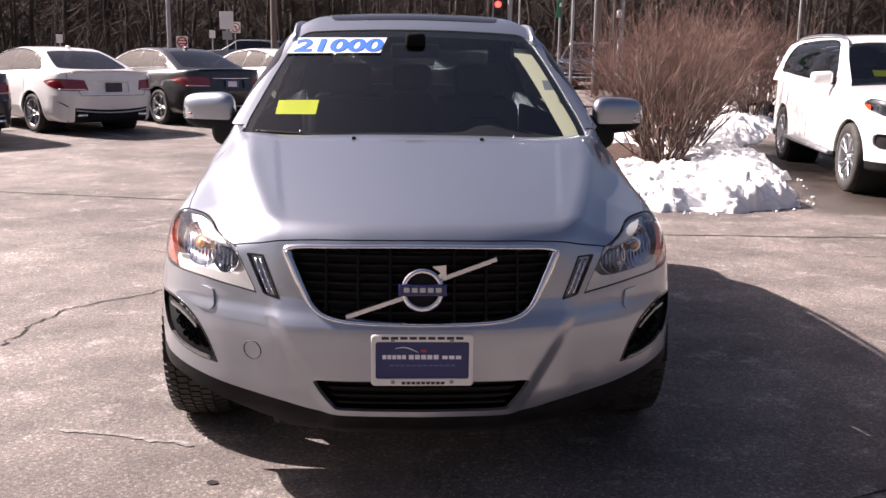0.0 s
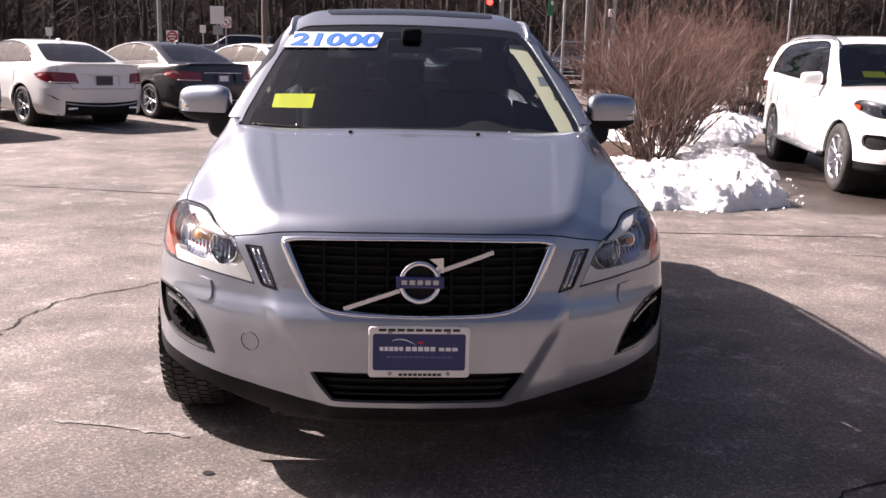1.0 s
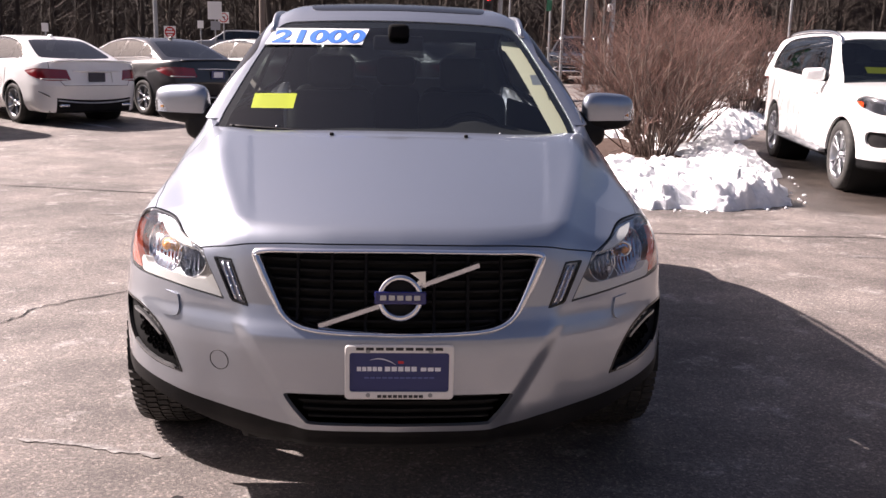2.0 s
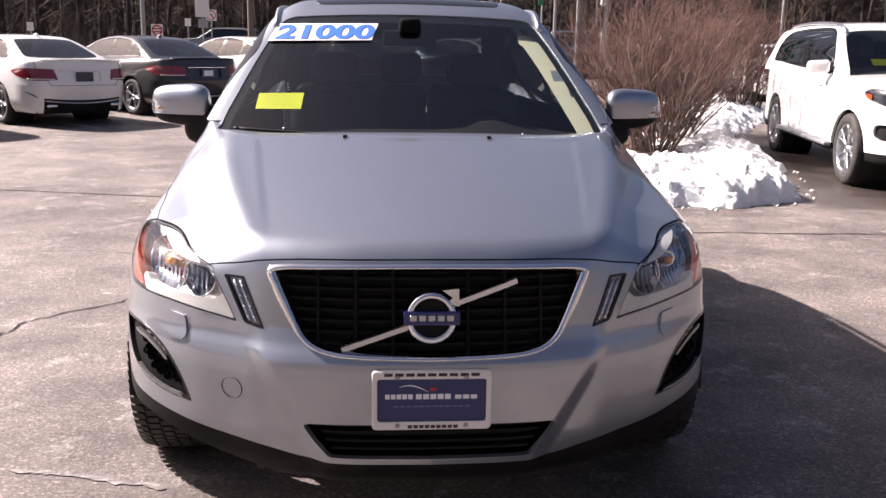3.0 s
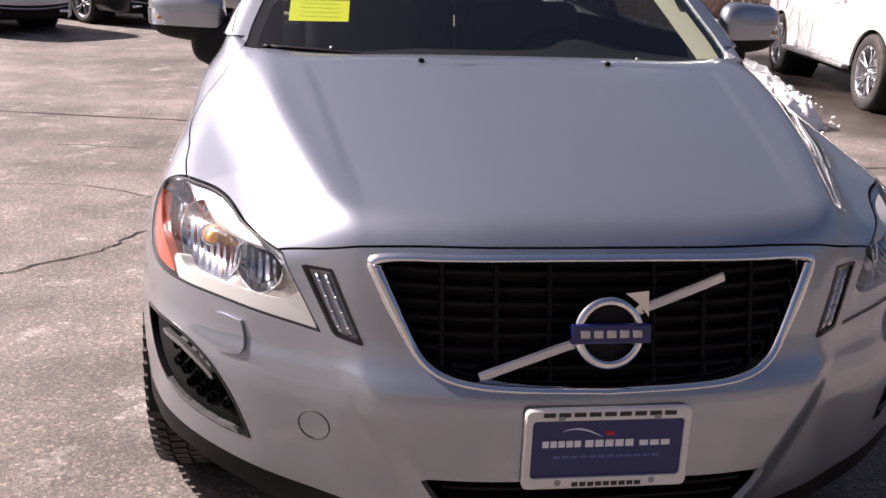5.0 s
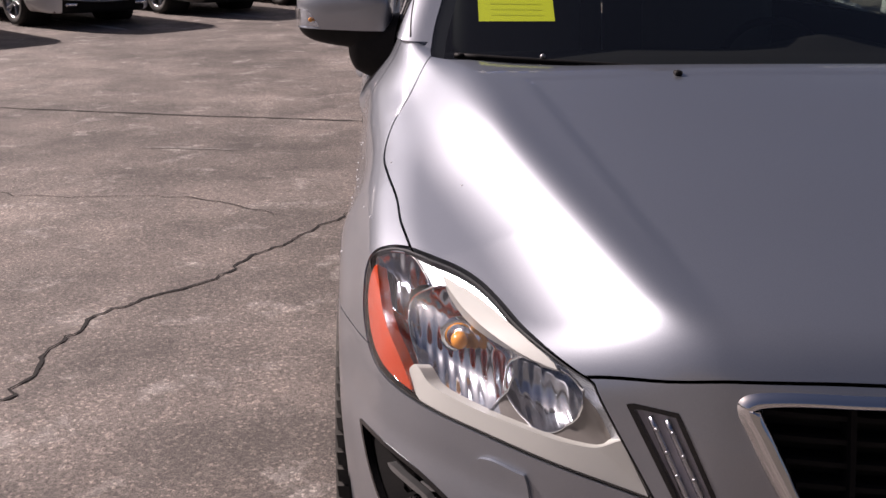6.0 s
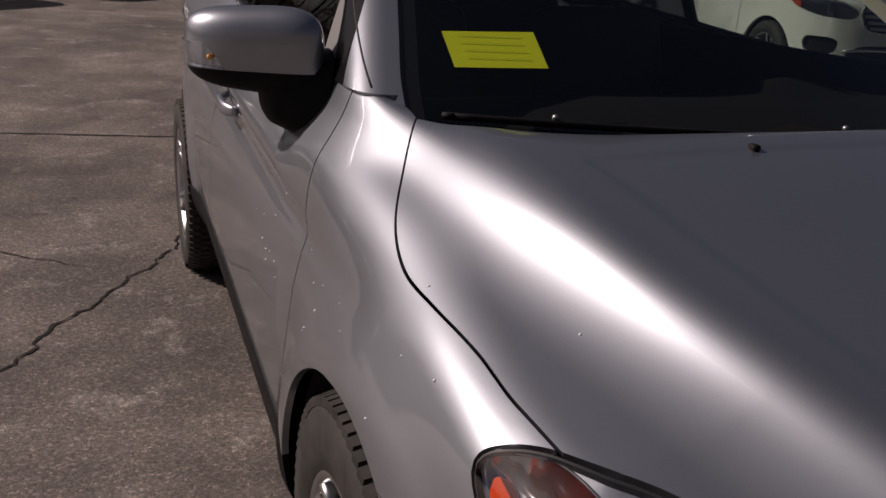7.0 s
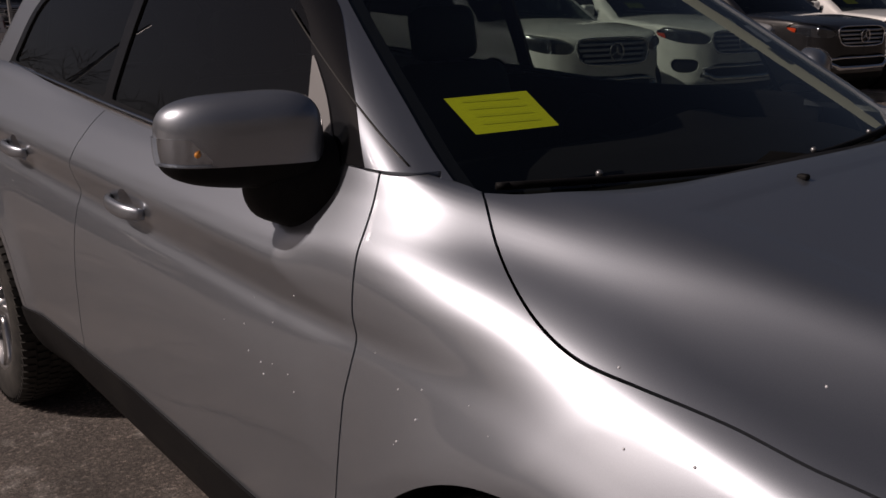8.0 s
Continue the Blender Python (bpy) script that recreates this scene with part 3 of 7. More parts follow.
skirt, body = body.split(lambda p: np.maximum(p[:, 2] - np.where(p[:, 1] < 4.2, skirt_top(np.abs(p[:, 0])), np.minimum(0.44 + 0.048 * (p[:, 1] - 4.6), 0.472)), 0 * p[:, 2] - 1))
nose_only = lambda p: p[:, 1] - 3.6
grille_skin, body = body.split(lambda p: np.maximum(poly_distance(GRILLE, np.abs(p[:, 0]), p[:, 2]) + 0.004, nose_only(p)))
intake_skin, body = body.split(lambda p: np.maximum(poly_distance(INTAKE, np.abs(p[:, 0]), p[:, 2]), nose_only(p)))
fog_skin, body = body.split(lambda p: np.maximum(poly_distance(FOG, oblique(p), p[:, 2]), nose_only(p)))
drl_skin, body = body.split(lambda p: np.maximum(poly_distance(DRL, np.abs(p[:, 0]), p[:, 2]), nose_only(p)))
_, body = body.split(lambda p: np.maximum(np.maximum(4.03 - p[:, 1], np.abs(p[:, 0]) - np.where(p[:, 1] < 4.4, 0.757, 0.80)), 1.0 - p[:, 2]))
_, body = body.split(lambda p: np.maximum(np.maximum(1.162 - p[:, 2], p[:, 1] - 4.6), 0.7 - np.abs(p[:, 0])))
cowl, body = body.split(lambda p: np.maximum(np.maximum(3.8 - p[:, 1], np.abs(p[:, 0]) - 0.755), np.maximum(1.02 - p[:, 2], p[:, 1] - 4.1)))
bumper_edge = lambda p: np.maximum(np.minimum(p[:, 2] - 0.766 + 0.12 * np.maximum(p[:, 1] - 3.29, 0), np.abs(p[:, 0]) - 0.66), p[:, 1] - 3.72)
bumper, rest = body.split(bumper_edge)
bumper, _ = bumper.split(lambda p: bumper_edge(p) + 0.0025)
fender, rest = rest.split(lambda p: p[:, 1] - door_line(p[:, 2]))
fender, _ = fender.split(lambda p: p[:, 1] - door_line(p[:, 2]) + 0.0025)
_, rest = rest.split(lambda p: p[:, 1] - door_line(p[:, 2]) - 0.0025)
rear_cut = lambda p: np.maximum(p[:, 1] - 6.62 - 0.25 * (p[:, 2] - 1.0), 0.47 - np.hypot(p[:, 1] - AXLES[1], p[:, 2] - 0.335))
mid_line = lambda p: p[:, 1] - 5.60 - 0.13 * np.maximum(p[:, 2] - 0.98, 0) * -1
front_door, rest = rest.split(mid_line)
front_door, _ = front_door.split(lambda p: mid_line(p) + 0.0025)
rear_door, quarter = rest.split(rear_cut)
_, rear_door = rear_door.split(lambda p: mid_line(p) - 0.0025)
rear_door, _ = rear_door.split(lambda p: rear_cut(p) + 0.0025)

# finger scoops behind the handles
scoop_d = lambda p, y, z: np.hypot((p[:, 1] - y) / 0.052, (p[:, 2] - z) / 0.043) - 1
SCOOPS = []
for y, z in ((5.21, 0.957), (6.13, 1.005)):
    dish, rest = (front_door if y < 5.6 else rear_door).split(lambda p: scoop_d(p, y, z))
    SCOOPS.append(renormal(dish.moved(lambda p: -0.030 * (1 - (1 + np.minimum(scoop_d(p, y, z), 0)) ** 2))))
    if y < 5.6:
        front_door = rest
    else:
        rear_door = rest

skin_part("hood", hood.both(), SILVER, car, "silver bonnet with soft creases", 0.02)
skin_part("front_bumper", bumper.both(), SILVER, car, "silver moulded front bumper")
skin_part("skirt", skirt.both().moved(lambda p: 0.007 * (p[:, 1] > 4.25)), PLASTIC, car, "black textured plastic lower skirt")
skin_part("underbody", under.both(), DARK, car, "", 0)
skin_part("cowl", cowl.both().moved(-0.012), PLASTIC, car, "black plastic cowl panel", 0)
for sign in (-1, 1):
    skin_part("fender", side_of(fender, sign), SILVER, car)
    skin_part("front_door", side_of(front_door, sign), SILVER, car)
    skin_part("rear_door", side_of(rear_door, sign), SILVER, car)
    skin_part("rear_quarter", side_of(quarter, sign), SILVER, car)

top = skin_of(upper_body, (4.95, 6.4), 1.12, (-8, 90), 0.85)
_, top = top.split(lambda p: p[:, 2] - np.where(np.abs(p[:, 0]) < 0.757, 1.06, np.where(p[:, 1] < 4.40, 1.1495, np.minimum(hood_line(p[:, 1]) - 0.055, 1.30))))
frontal = lambda p: p[:, 1] - 5.3 + 0 * p[:, 0]
screen_d = lambda p: np.maximum(poly_distance(SCREEN, np.abs(p[:, 0]), p[:, 2]), frontal(p))
screen_all, shell = top.split(screen_d)
day_d = lambda p: poly_distance(DAYLIGHT, p[:, 1], p[:, 2])
day, shell = shell.split(lambda p: np.maximum(day_d(p), 0.45 - np.abs(p[:, 0])))
pane_f, day = day.split(lambda p: poly_distance(PANE_FRONT, p[:, 1], p[:, 2]))
pane_r, day = day.split(lambda p: poly_distance(PANE_REAR, p[:, 1], p[:, 2]))
sail, day = day.split(lambda p: poly_distance(SAIL, p[:, 1], p[:, 2]))
glass_roof, shell = shell.split(lambda p: np.maximum(poly_distance(SUNROOF, np.abs(p[:, 0]), p[:, 1]), 1.5 - p[:, 2]))
back_glass, shell = shell.split(lambda p: np.maximum(np.maximum(6.75 - p[:, 1], np.abs(p[:, 0]) - 0.56), np.maximum(1.28 - p[:, 2], p[:, 2] - 1.56)))
pillar_band, _ = shell.split(lambda p: np.maximum(screen_d(p) - 0.13, np.maximum(p[:, 1] - 5.2, p[:, 2] - 1.585)))
skin_part("roof", shell.both(), SILVER, car, "silver roof and pillars", 0.012)
screen_glass, frit = screen_all.split(lambda p: screen_d(p) + 0.032)
skin_part("windscreen", screen_all.both().moved(-0.004), GLASS, car, "dark tinted windscreen", 0).visible_shadow = False
skin_part("frit_band", frit.both().moved(-0.007), GLOSS_BLACK, car, "black ceramic windscreen edge", 0)
skin_part("sunroof", glass_roof.both().moved(0.002), GLOSS_BLACK, car, "dark glass sunroof", 0.01)
skin_part("rear_window", back_glass.both(), TINT, car, "", 0)
for sign in (-1, 1):
    skin_part("window_frame", side_of(day, sign).moved(0.001), GLOSS_BLACK, car, "gloss black window surround")
    # x < 0 gets the copy darkened for shade, not a real tint.
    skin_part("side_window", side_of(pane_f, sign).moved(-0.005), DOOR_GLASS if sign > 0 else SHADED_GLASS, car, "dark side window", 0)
    skin_part("sail_panel", side_of(sail, sign).moved(0.004), STEEL_GREY, car, "grey triangular mirror panel", 0.006)
    skin_part("side_window", side_of(pane_r, sign).moved(-0.005), TINT, car, "dark side window", 0)


# ---- the silver car: lamps, grille, plate, mirrors, wheels, cabin ----
def grid_skin(fn, us, vs, wrap=False):
    """A skin from fn(u, v) -> place, over two lists; wrap closes the second."""
    g = np.array([[fn(u, v) for v in vs] for u in us], float)
    r, c = g.shape[:2]
    v = g.reshape(-1, 3)
    t = []
    for i in range(r - 1):
        for j in range(c if wrap else c - 1):
            a, b, d, e = i * c + j, i * c + (j + 1) % c, (i + 1) * c + j, (i + 1) * c + (j + 1) % c
            t += [(a, d, e), (a, e, b)]
    t = np.array(t)
    fn_ = np.cross(v[t[:, 1]] - v[t[:, 0]], v[t[:, 2]] - v[t[:, 0]])
    if (fn_ * (v[t[:, 0]] - v.mean(0))).sum() < 0:
        t, fn_ = t[:, ::-1], -fn_
    n = np.zeros_like(v)
    for k in range(3):
        np.add.at(n, t[:, k], fn_)
    n /= np.maximum(np.linalg.norm(n, axis=1, keepdims=True), 1e-12)
    return Skin(v, n, t)


def sheet(points, mat, name, parent, label, at_y, thick=0.003):
    """A flat outline in x and z, with a little thickness towards the viewer."""
    bm = bmesh.new()
    f = bm.faces.new([bm.verts.new((p[0], 0, p[1])) for p in points])
    ext = bmesh.ops.extrude_face_region(bm, geom=[f])
    bmesh.ops.translate(bm, verts=[v for v in ext["geom"] if isinstance(v, bmesh.types.BMVert)], vec=(0, -thick, 0))
    bmesh.ops.recalc_face_normals(bm, faces=bm.faces[:])
    return part(name, bm, mat, parent, label, False, Matrix.Translation((0, at_y, 0)))


def rounded(w, h, r, cx=0.0, cz=0.0, n=5):
    out = []
    for sx, sz, a0 in ((1, 1, 0), (-1, 1, 90), (-1, -1, 180), (1, -1, 270)):
        for i in range(n + 1):
            a = radians(a0 + 90 * i / n)
            out.append((cx + sx * (w / 2 - r) + r * math.cos(a), cz + sz * (h / 2 - r) + r * math.sin(a)))
    return out


AMBER = material("amber_lens", (0.66, 0.065, 0.012), 0.12, coat=1.0)
n_ = noise_tex(AMBER, 160, 2.0)
bump(AMBER, n_, 0.35, 0.003)
BULB = material("amber_bulb", (0.95, 0.36, 0.05), 0.2, 0.0, coat=1.0)
REFLECT = material("lamp_reflector", (0.56, 0.59, 0.66), 0.15, 1.0)
flutes = REFLECT.node_tree.nodes.new("ShaderNodeTexWave")
flutes.bands_direction = "X"
flutes.inputs["Scale"].default_value, flutes.inputs["Distortion"].default_value = 20, 0.3
rco = REFLECT.node_tree.nodes.new("ShaderNodeTexCoord")
wire(REFLECT, rco.outputs["Object"], flutes.inputs["Vector"])
bump(REFLECT, flutes.outputs["Fac"], 0.22, 0.004)
FROSTED = material("frosted_guide", (0.55, 0.53, 0.60), 0.35, 0.2)
HOUSING = material("lamp_housing", (0.50, 0.53, 0.58), 0.24, 0.85)
BASIN = material("lamp_basin", (0.16, 0.145, 0.135), 0.35)
TRIM = material("lamp_trim", (0.68, 0.67, 0.63), 0.35, 0.0)
tn = TRIM.node_tree.nodes.new("ShaderNodeTexVoronoi")
tn.inputs["Scale"].default_value = 900
tco = TRIM.node_tree.nodes.new("ShaderNodeTexCoord")
wire(TRIM, tco.outputs["Object"], tn.inputs["Vector"])
bump(TRIM, tn.outputs["Distance"], 0.15, 0.0015)
BAR = material("brushed_chrome", (0.52, 0.54, 0.58), 0.16, 1.0)
GRILLE_BLACK = material("grille_black", (0.005, 0.005, 0.006), 0.6, spec=0.15)
SEAL = material("rubber_seal", (0.012, 0.012, 0.012), 0.6)
BLUE = material("emblem_blue", (0.012, 0.015, 0.12), 0.25, coat=0.6)
PLATE_BLUE = material("plate_blue", (0.018, 0.028, 0.125), 0.35)
PLATE_WHITE = material("frame_white", (0.72, 0.71, 0.69), 0.4)
INK = material("dark_ink", (0.02, 0.02, 0.022), 0.5)
WHITE_INK = material("white_ink", (0.75, 0.77, 0.82), 0.5)
FAINT_INK = material("faint_ink", (0.09, 0.12, 0.30), 0.5)
RED_INK = material("red_ink", (0.5, 0.02, 0.03), 0.5)
YELLOW = material("yellow_sticker", (0.62, 0.66, 0.015), 0.5)
OLIVE_INK = material("olive_ink", (0.56, 0.60, 0.015), 0.5)
SIGN_TAG = material("tag_grey", (0.20, 0.22, 0.27), 0.5)
BANNER_BLUE = material("banner_blue", (0.03, 0.16, 0.62), 0.5)
BANNER_WHITE = material("banner_white", (0.82, 0.84, 0.86), 0.5)
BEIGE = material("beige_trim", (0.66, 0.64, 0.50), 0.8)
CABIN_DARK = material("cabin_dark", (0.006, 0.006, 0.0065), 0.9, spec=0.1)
SEAT = material("seat_leather", (0.022, 0.02, 0.02), 0.55)
HEADLINER = material("headliner", (0.10, 0.095, 0.088), 0.9)

lamp_d = lambda p: poly_distance(LAMP, oblique(p), p[:, 2])
CAVITIES = ((0.757, 0.803, 0.072, 0.060), (0.648, 0.787, 0.050, 0.045), (0.836, 0.846, 0.046, 0.035))
AMBER_AREA = outline([(1.045, 0.870), (1.047, 0.845), (1.015, 0.805), (0.967, 0.770), (0.915, 0.752), (0.842, 0.743), (0.886, 0.784), (0.93, 0.811), (0.965, 0.829), (1.0, 0.850)], sharp=(0, 5))
LOWER_BAND = outline([(0.468, 0.703), (0.69, 0.7235), (0.82, 0.731), (0.865, 0.765), (0.854, 0.780), (0.819, 0.763), (0.758, 0.756), (0.685, 0.752), (0.552, 0.749), (0.515, 0.770)], sharp=(0, 9))
BASIN_AREA = outline([(0.53, 0.735), (0.69, 0.742), (0.84, 0.752), (0.875, 0.785), (0.80, 0.772), (0.70, 0.785), (0.56, 0.79)])
UPPER_BAND = outline([(0.590, 0.838), (0.70, 0.869), (0.80, 0.887), (0.89, 0.896), (0.81, 0.877), (0.735, 0.860), (0.66, 0.845)], sharp=(0, 3))


def bowl(r, depth, at, mat, parent, name, label="", aim=(0, -1, 0)):
    prof = [(-depth * (1 - (k / 10) ** 2), r * k / 10 + 0.0005) for k in range(11)] + [(0.002, r * 1.015), (0.0, r * 1.03), (-0.006, r * 1.035)]
    bm = lathe(prof, 36, "Z")
    m = Matrix.Translation(at) @ Vector(aim).to_track_quat("Z", "Y").to_matrix().to_4x4()
    return part(name, bm, mat, parent, label, True, m)


for sign in (-1, 1):
    headlamp = new("headlamp")
    headlamp.parent = car
    tagged(headlamp, "clear headlamp with amber corner reflector")
    deep = lamp_skin.moved(lambda p: -np.minimum(0.052, 0.010 + 1.1 * np.maximum(-lamp_d(p), 0)))
    dishes = []
    for cx, cz, r, hollow in CAVITIES:
        from_axis = lambda p: np.hypot(np.abs(p[:, 0]) - cx, p[:, 2] - cz)
        dish, deep = deep.split(lambda p: from_axis(p) - r)
        q = np.clip(from_axis(dish.v) / r, 0, 1)
        edge = dish.v[q > 0.93]
        turn_ = np.arctan2(edge[:, 2] - cz, edge[:, 0] - cx)
        hoop = [edge[np.argmin(np.abs(turn_ - w))] for w in np.linspace(-math.pi, math.pi, 41)[:-1]]
        hoop = [(cx + r * math.cos(w), h[1] - 0.001, cz + r * math.sin(w)) for w, h in zip(np.linspace(-math.pi, math.pi, 41)[:-1], hoop) if math.dist((h[0], h[2]), (cx + r * math.cos(w), cz + r * math.sin(w))) < 0.012]
        dish = Skin(dish.v + np.stack([0 * q, hollow * np.sqrt(1 - q * q), 0 * q], 1), dish.n, dish.t)
        dishes.append((renormal(dish), hoop, dish.v[np.argmin(q)]))
    basin, deep = deep.split(lambda p: np.maximum(poly_distance(BASIN_AREA, oblique(p) - 0.02, p[:, 2]), np.abs(p[:, 0]) - 0.705))
    skin_part("housing", side_of(renormal(deep), sign), HOUSING, headlamp, "bright lamp housing", 0)
    skin_part("basin", side_of(renormal(basin), sign), BASIN, headlamp, "dark basin under the reflectors", 0)
    amber, _ = lamp_skin.split(lambda p: poly_distance(AMBER_AREA, oblique(p), p[:, 2]))
    skin_part("side_reflector", side_of(renormal(amber.moved(lambda p: -0.003 - 0.05 * np.maximum(-lamp_d(p), 0))), sign), AMBER, headlamp, "orange side reflector", 0.02)
    band, _ = lamp_skin.split(lambda p: poly_distance(LOWER_BAND, oblique(p), p[:, 2]))
    skin_part("lower_trim", side_of(renormal(band.moved(lambda p: -0.005 - 0.18 * np.maximum(-lamp_d(p), 0))), sign), TRIM, headlamp, "pale lower trim", 0.03)
    band2, _ = lamp_skin.split(lambda p: poly_distance(UPPER_BAND, oblique(p), p[:, 2]))
    skin_part("upper_trim", side_of(renormal(band2.moved(lambda p: -0.006 - 0.05 * np.maximum(-lamp_d(p), 0))), sign), TRIM, headlamp, "pale stippled trim strip", 0.03)
    _, edge = lamp_skin.split(lambda p: lamp_d(p) + 0.004)
    skin_part("seal", side_of(edge.moved(-0.003), sign), SEAL, headlamp, "black rubber seal", 0.01)
    skin_part("lens", side_of(lamp_skin.moved(-0.0015), sign), LENS, headlamp, "clear lens", 0)
    for dish, hoop, back in dishes:
        skin_part("reflector", side_of(dish, sign), REFLECT, headlamp, "fluted chrome reflector", 0)
        part("reflector_rim", tube([(sign * x, y, z) for x, y, z in hoop], 0.0022, False, 6), CHROME, headlamp)
    back = dishes[0][2]
    bm = lathe([(-0.040, 0.0005), (-0.038, 0.007), (-0.031, 0.0125), (-0.020, 0.0135), (-0.010, 0.010), (0.0, 0.009)], 20, "Y")
    part("bulb", bm, BULB, headlamp, "amber bulb", True, Matrix.Translation((sign * back[0], back[1], back[2])))
    part("bulb_ring", lathe([(-0.004, 0.018), (-0.010, 0.024), (-0.002, 0.030)], 32, "Y"), CHROME, headlamp, "", True, Matrix.Translation((sign * back[0], back[1], back[2])))

    drl = new("day_light")
    drl.parent = car
    tagged(drl, "slanted clear daytime light strip")
    skin_part("recess", side_of(drl_skin.moved(-0.010), sign), FROSTED, drl, "pale frosted light guide", 0)
    drl_d = lambda p: poly_distance(DRL, np.abs(p[:, 0]), p[:, 2])
    inner, rim_ = drl_skin.split(lambda p: drl_d(p) + 0.006)
    skin_part("bezel", side_of(rim_.moved(0.001), sign), GLOSS_BLACK, drl)
    skin_part("cover", side_of(inner.moved(-0.002), sign), LENS, drl, "", 0)
    for k in (-1, 1):
        a, b = np.array((0.522 + 0.009 * k, 0.808)), np.array((0.475 + 0.009 * k, 0.704))
        pts = []
        for i in range(9):
            q = a + (b - a) * i / 8
            pts.append((sign * q[0], float(nose_y(q[0], q[1])) + 0.006, q[1]))
        part("light_bar", tube(pts, 0.0045, sides=6), REFLECT, drl)
        for i in range(1, 8, 2):
            q = a + (b - a) * i / 8
            bm = bmesh.new()
            bmesh.ops.create_icosphere(bm, subdivisions=1, radius=0.0034)
            part("diode", bm, ALLOY, drl, "", True, Matrix.Translation((sign * q[0], float(nose_y(q[0], q[1])) + 0.002, q[1])))

    fog = new("bumper_vent")
    fog.parent = car
    tagged(fog, "black corner vent with silver blade")
    fog_d = lambda p: poly_distance(FOG, oblique(p), p[:, 2])
    skin_part("vent_back", side_of(fog_skin.moved(lambda p: -np.minimum(0.05, 0.006 + 1.2 * np.maximum(-fog_d(p), 0))), sign), PLASTIC, fog, "", 0)
    _, rim_ = fog_skin.split(lambda p: fog_d(p) + 0.007)
    skin_part("vent_rim", side_of(rim_.moved(0.001), sign), GLOSS_BLACK, fog, "", 0.012)
    chord = lambda p: p[:, 2] - 0.453 - 0.437 * (oblique(p) - 0.59)
    for inset, half, sink in ((0.016, 0.0028, 0.006), (0.040, 0.005, 0.010)):
        blade, _ = fog_skin.split(lambda p: np.maximum(np.maximum(np.abs(fog_d(p) + inset) - half, 0.012 - chord(p)), np.abs(oblique(p) - 0.80) - 0.10))
        skin_part("blade", side_of(blade.moved(-sink), sign), STEEL, fog, "bright metal blade", 0.012)
    low, _ = fog_skin.split(lambda p: np.maximum(np.maximum(np.abs(fog_d(p) + 0.007) - 0.0045, chord(p) + 0.008), oblique(p) - 0.85))
    skin_part("lower_blade", side_of(low.moved(0.002), sign), STEEL, fog, "bright lower lip", 0.01)
    cells = []
    for row in range(5):
        for col in range(6):
            a_ = 0.665 + 0.034 * col + 0.017 * (row % 2)
            z_ = 0.482 + 0.019 * row + 0.25 * (a_ - 0.70)
            if poly_distance(FOG, np.array([a_]), np.array([z_]))[0] < -0.022 and z_ < 0.575 + 0.55 * (a_ - 0.8):
                cells.append((a_, z_))
    for a_, z_ in cells:
        lo_, hi_ = 0.5, 0.97
        for _ in range(24):
            x_ = (lo_ + hi_) / 2
            y_ = a_ * math.sqrt(2) + 2.8 - x_
            if lower_body(np.array(x_), np.array(y_), np.array(z_)) > 0:
                hi_ = x_
            else:
                lo_ = x_
        bm = bmesh.new()
        bmesh.ops.create_cone(bm, segments=6, radius1=0.012, radius2=0.008, depth=0.012, cap_ends=False)
        part("mesh_cell", bm, GLOSS_BLACK, fog, "", False, Matrix.Translation((sign * (x_ - 0.02), y_ + 0.02, z_)) @ Vector((sign * 0.6, -0.8, 0)).to_track_quat("Z", "Y").to_matrix().to_4x4() @ Matrix.Diagonal((1, 1.3, 1, 1)))
    cap_area = outline([(0.655 + 0.063, 0.690), (0.655, 0.692), (0.652, 0.640), (0.672, 0.626), (0.72, 0.634)], sharp=(1,))
    cap, _ = bumper.split(lambda p: np.maximum(poly_distance(cap_area, np.abs(p[:, 0]) - 0.02, p[:, 2]), p[:, 1] - 3.3))
    skin_part("washer_cap", side_of(cap.moved(0.006), sign), SILVER, car, "silver headlamp washer cap", 0.008)

# chrome grille surround, black grille, emblem
grille = new("grille")
grille.parent = car
tagged(grille, "black grille in a chrome surround")
grille_d = lambda p: poly_distance(GRILLE, np.abs(p[:, 0]), p[:, 2])


def ring_width(x, z):
    side = min(max((abs(x) - 0.20) / 0.12, 0), 1) * min(max((0.872 - z) / 0.035, 0), 1)
    return 0.016 + 0.015 * side * min(max((z - 0.62) / 0.14, 0.1), 1)


def swept_ring(poly, width, bulge, back):
    """A moulded rim along a nose outline: a rounded section from the outline inwards."""
    n = len(poly)
    keep = [i for i in range(n) if np.linalg.norm(poly[i] - poly[i - 1]) > 1e-6]
    poly = poly[keep]
    n = len(poly)
    area = sum(poly[i - 1][0] * poly[i][1] - poly[i][0] * poly[i - 1][1] for i in range(n))
    v, f, m = [], [], 10
    for i in range(n):
        d = poly[(i + 1) % n] - poly[i - 1]
        d = d / np.linalg.norm(d)
        inn = np.array((-d[1], d[0])) * (1 if area > 0 else -1)
        w = width(*poly[i])
        for k in range(m):
            s = min(k / (m - 2), 1)
            q = poly[i] + inn * w * s
            y = float(nose_y(abs(q[0]), q[1])) + 0.004 - bulge * math.sin(math.pi * min(max(s, 0.0), 1)) ** 0.6
            v.append((q[0], y + (back if k == m - 1 else 0), q[1]))
    for i in range(n):
        for k in range(m - 1):
            a, b = i * m + k, ((i + 1) % n) * m + k
            f.append((a, b, b + 1, a + 1))
    return v, f


ring_v, ring_f = swept_ring(GRILLE, ring_width, 0.014, 0.035)
put_mesh("surround", ring_v, ring_f, CHROME, grille, "bright chrome surround")
hole = grille_skin
skin_part("backing", hole.both().moved(-0.06), DARK, grille, "", 0)


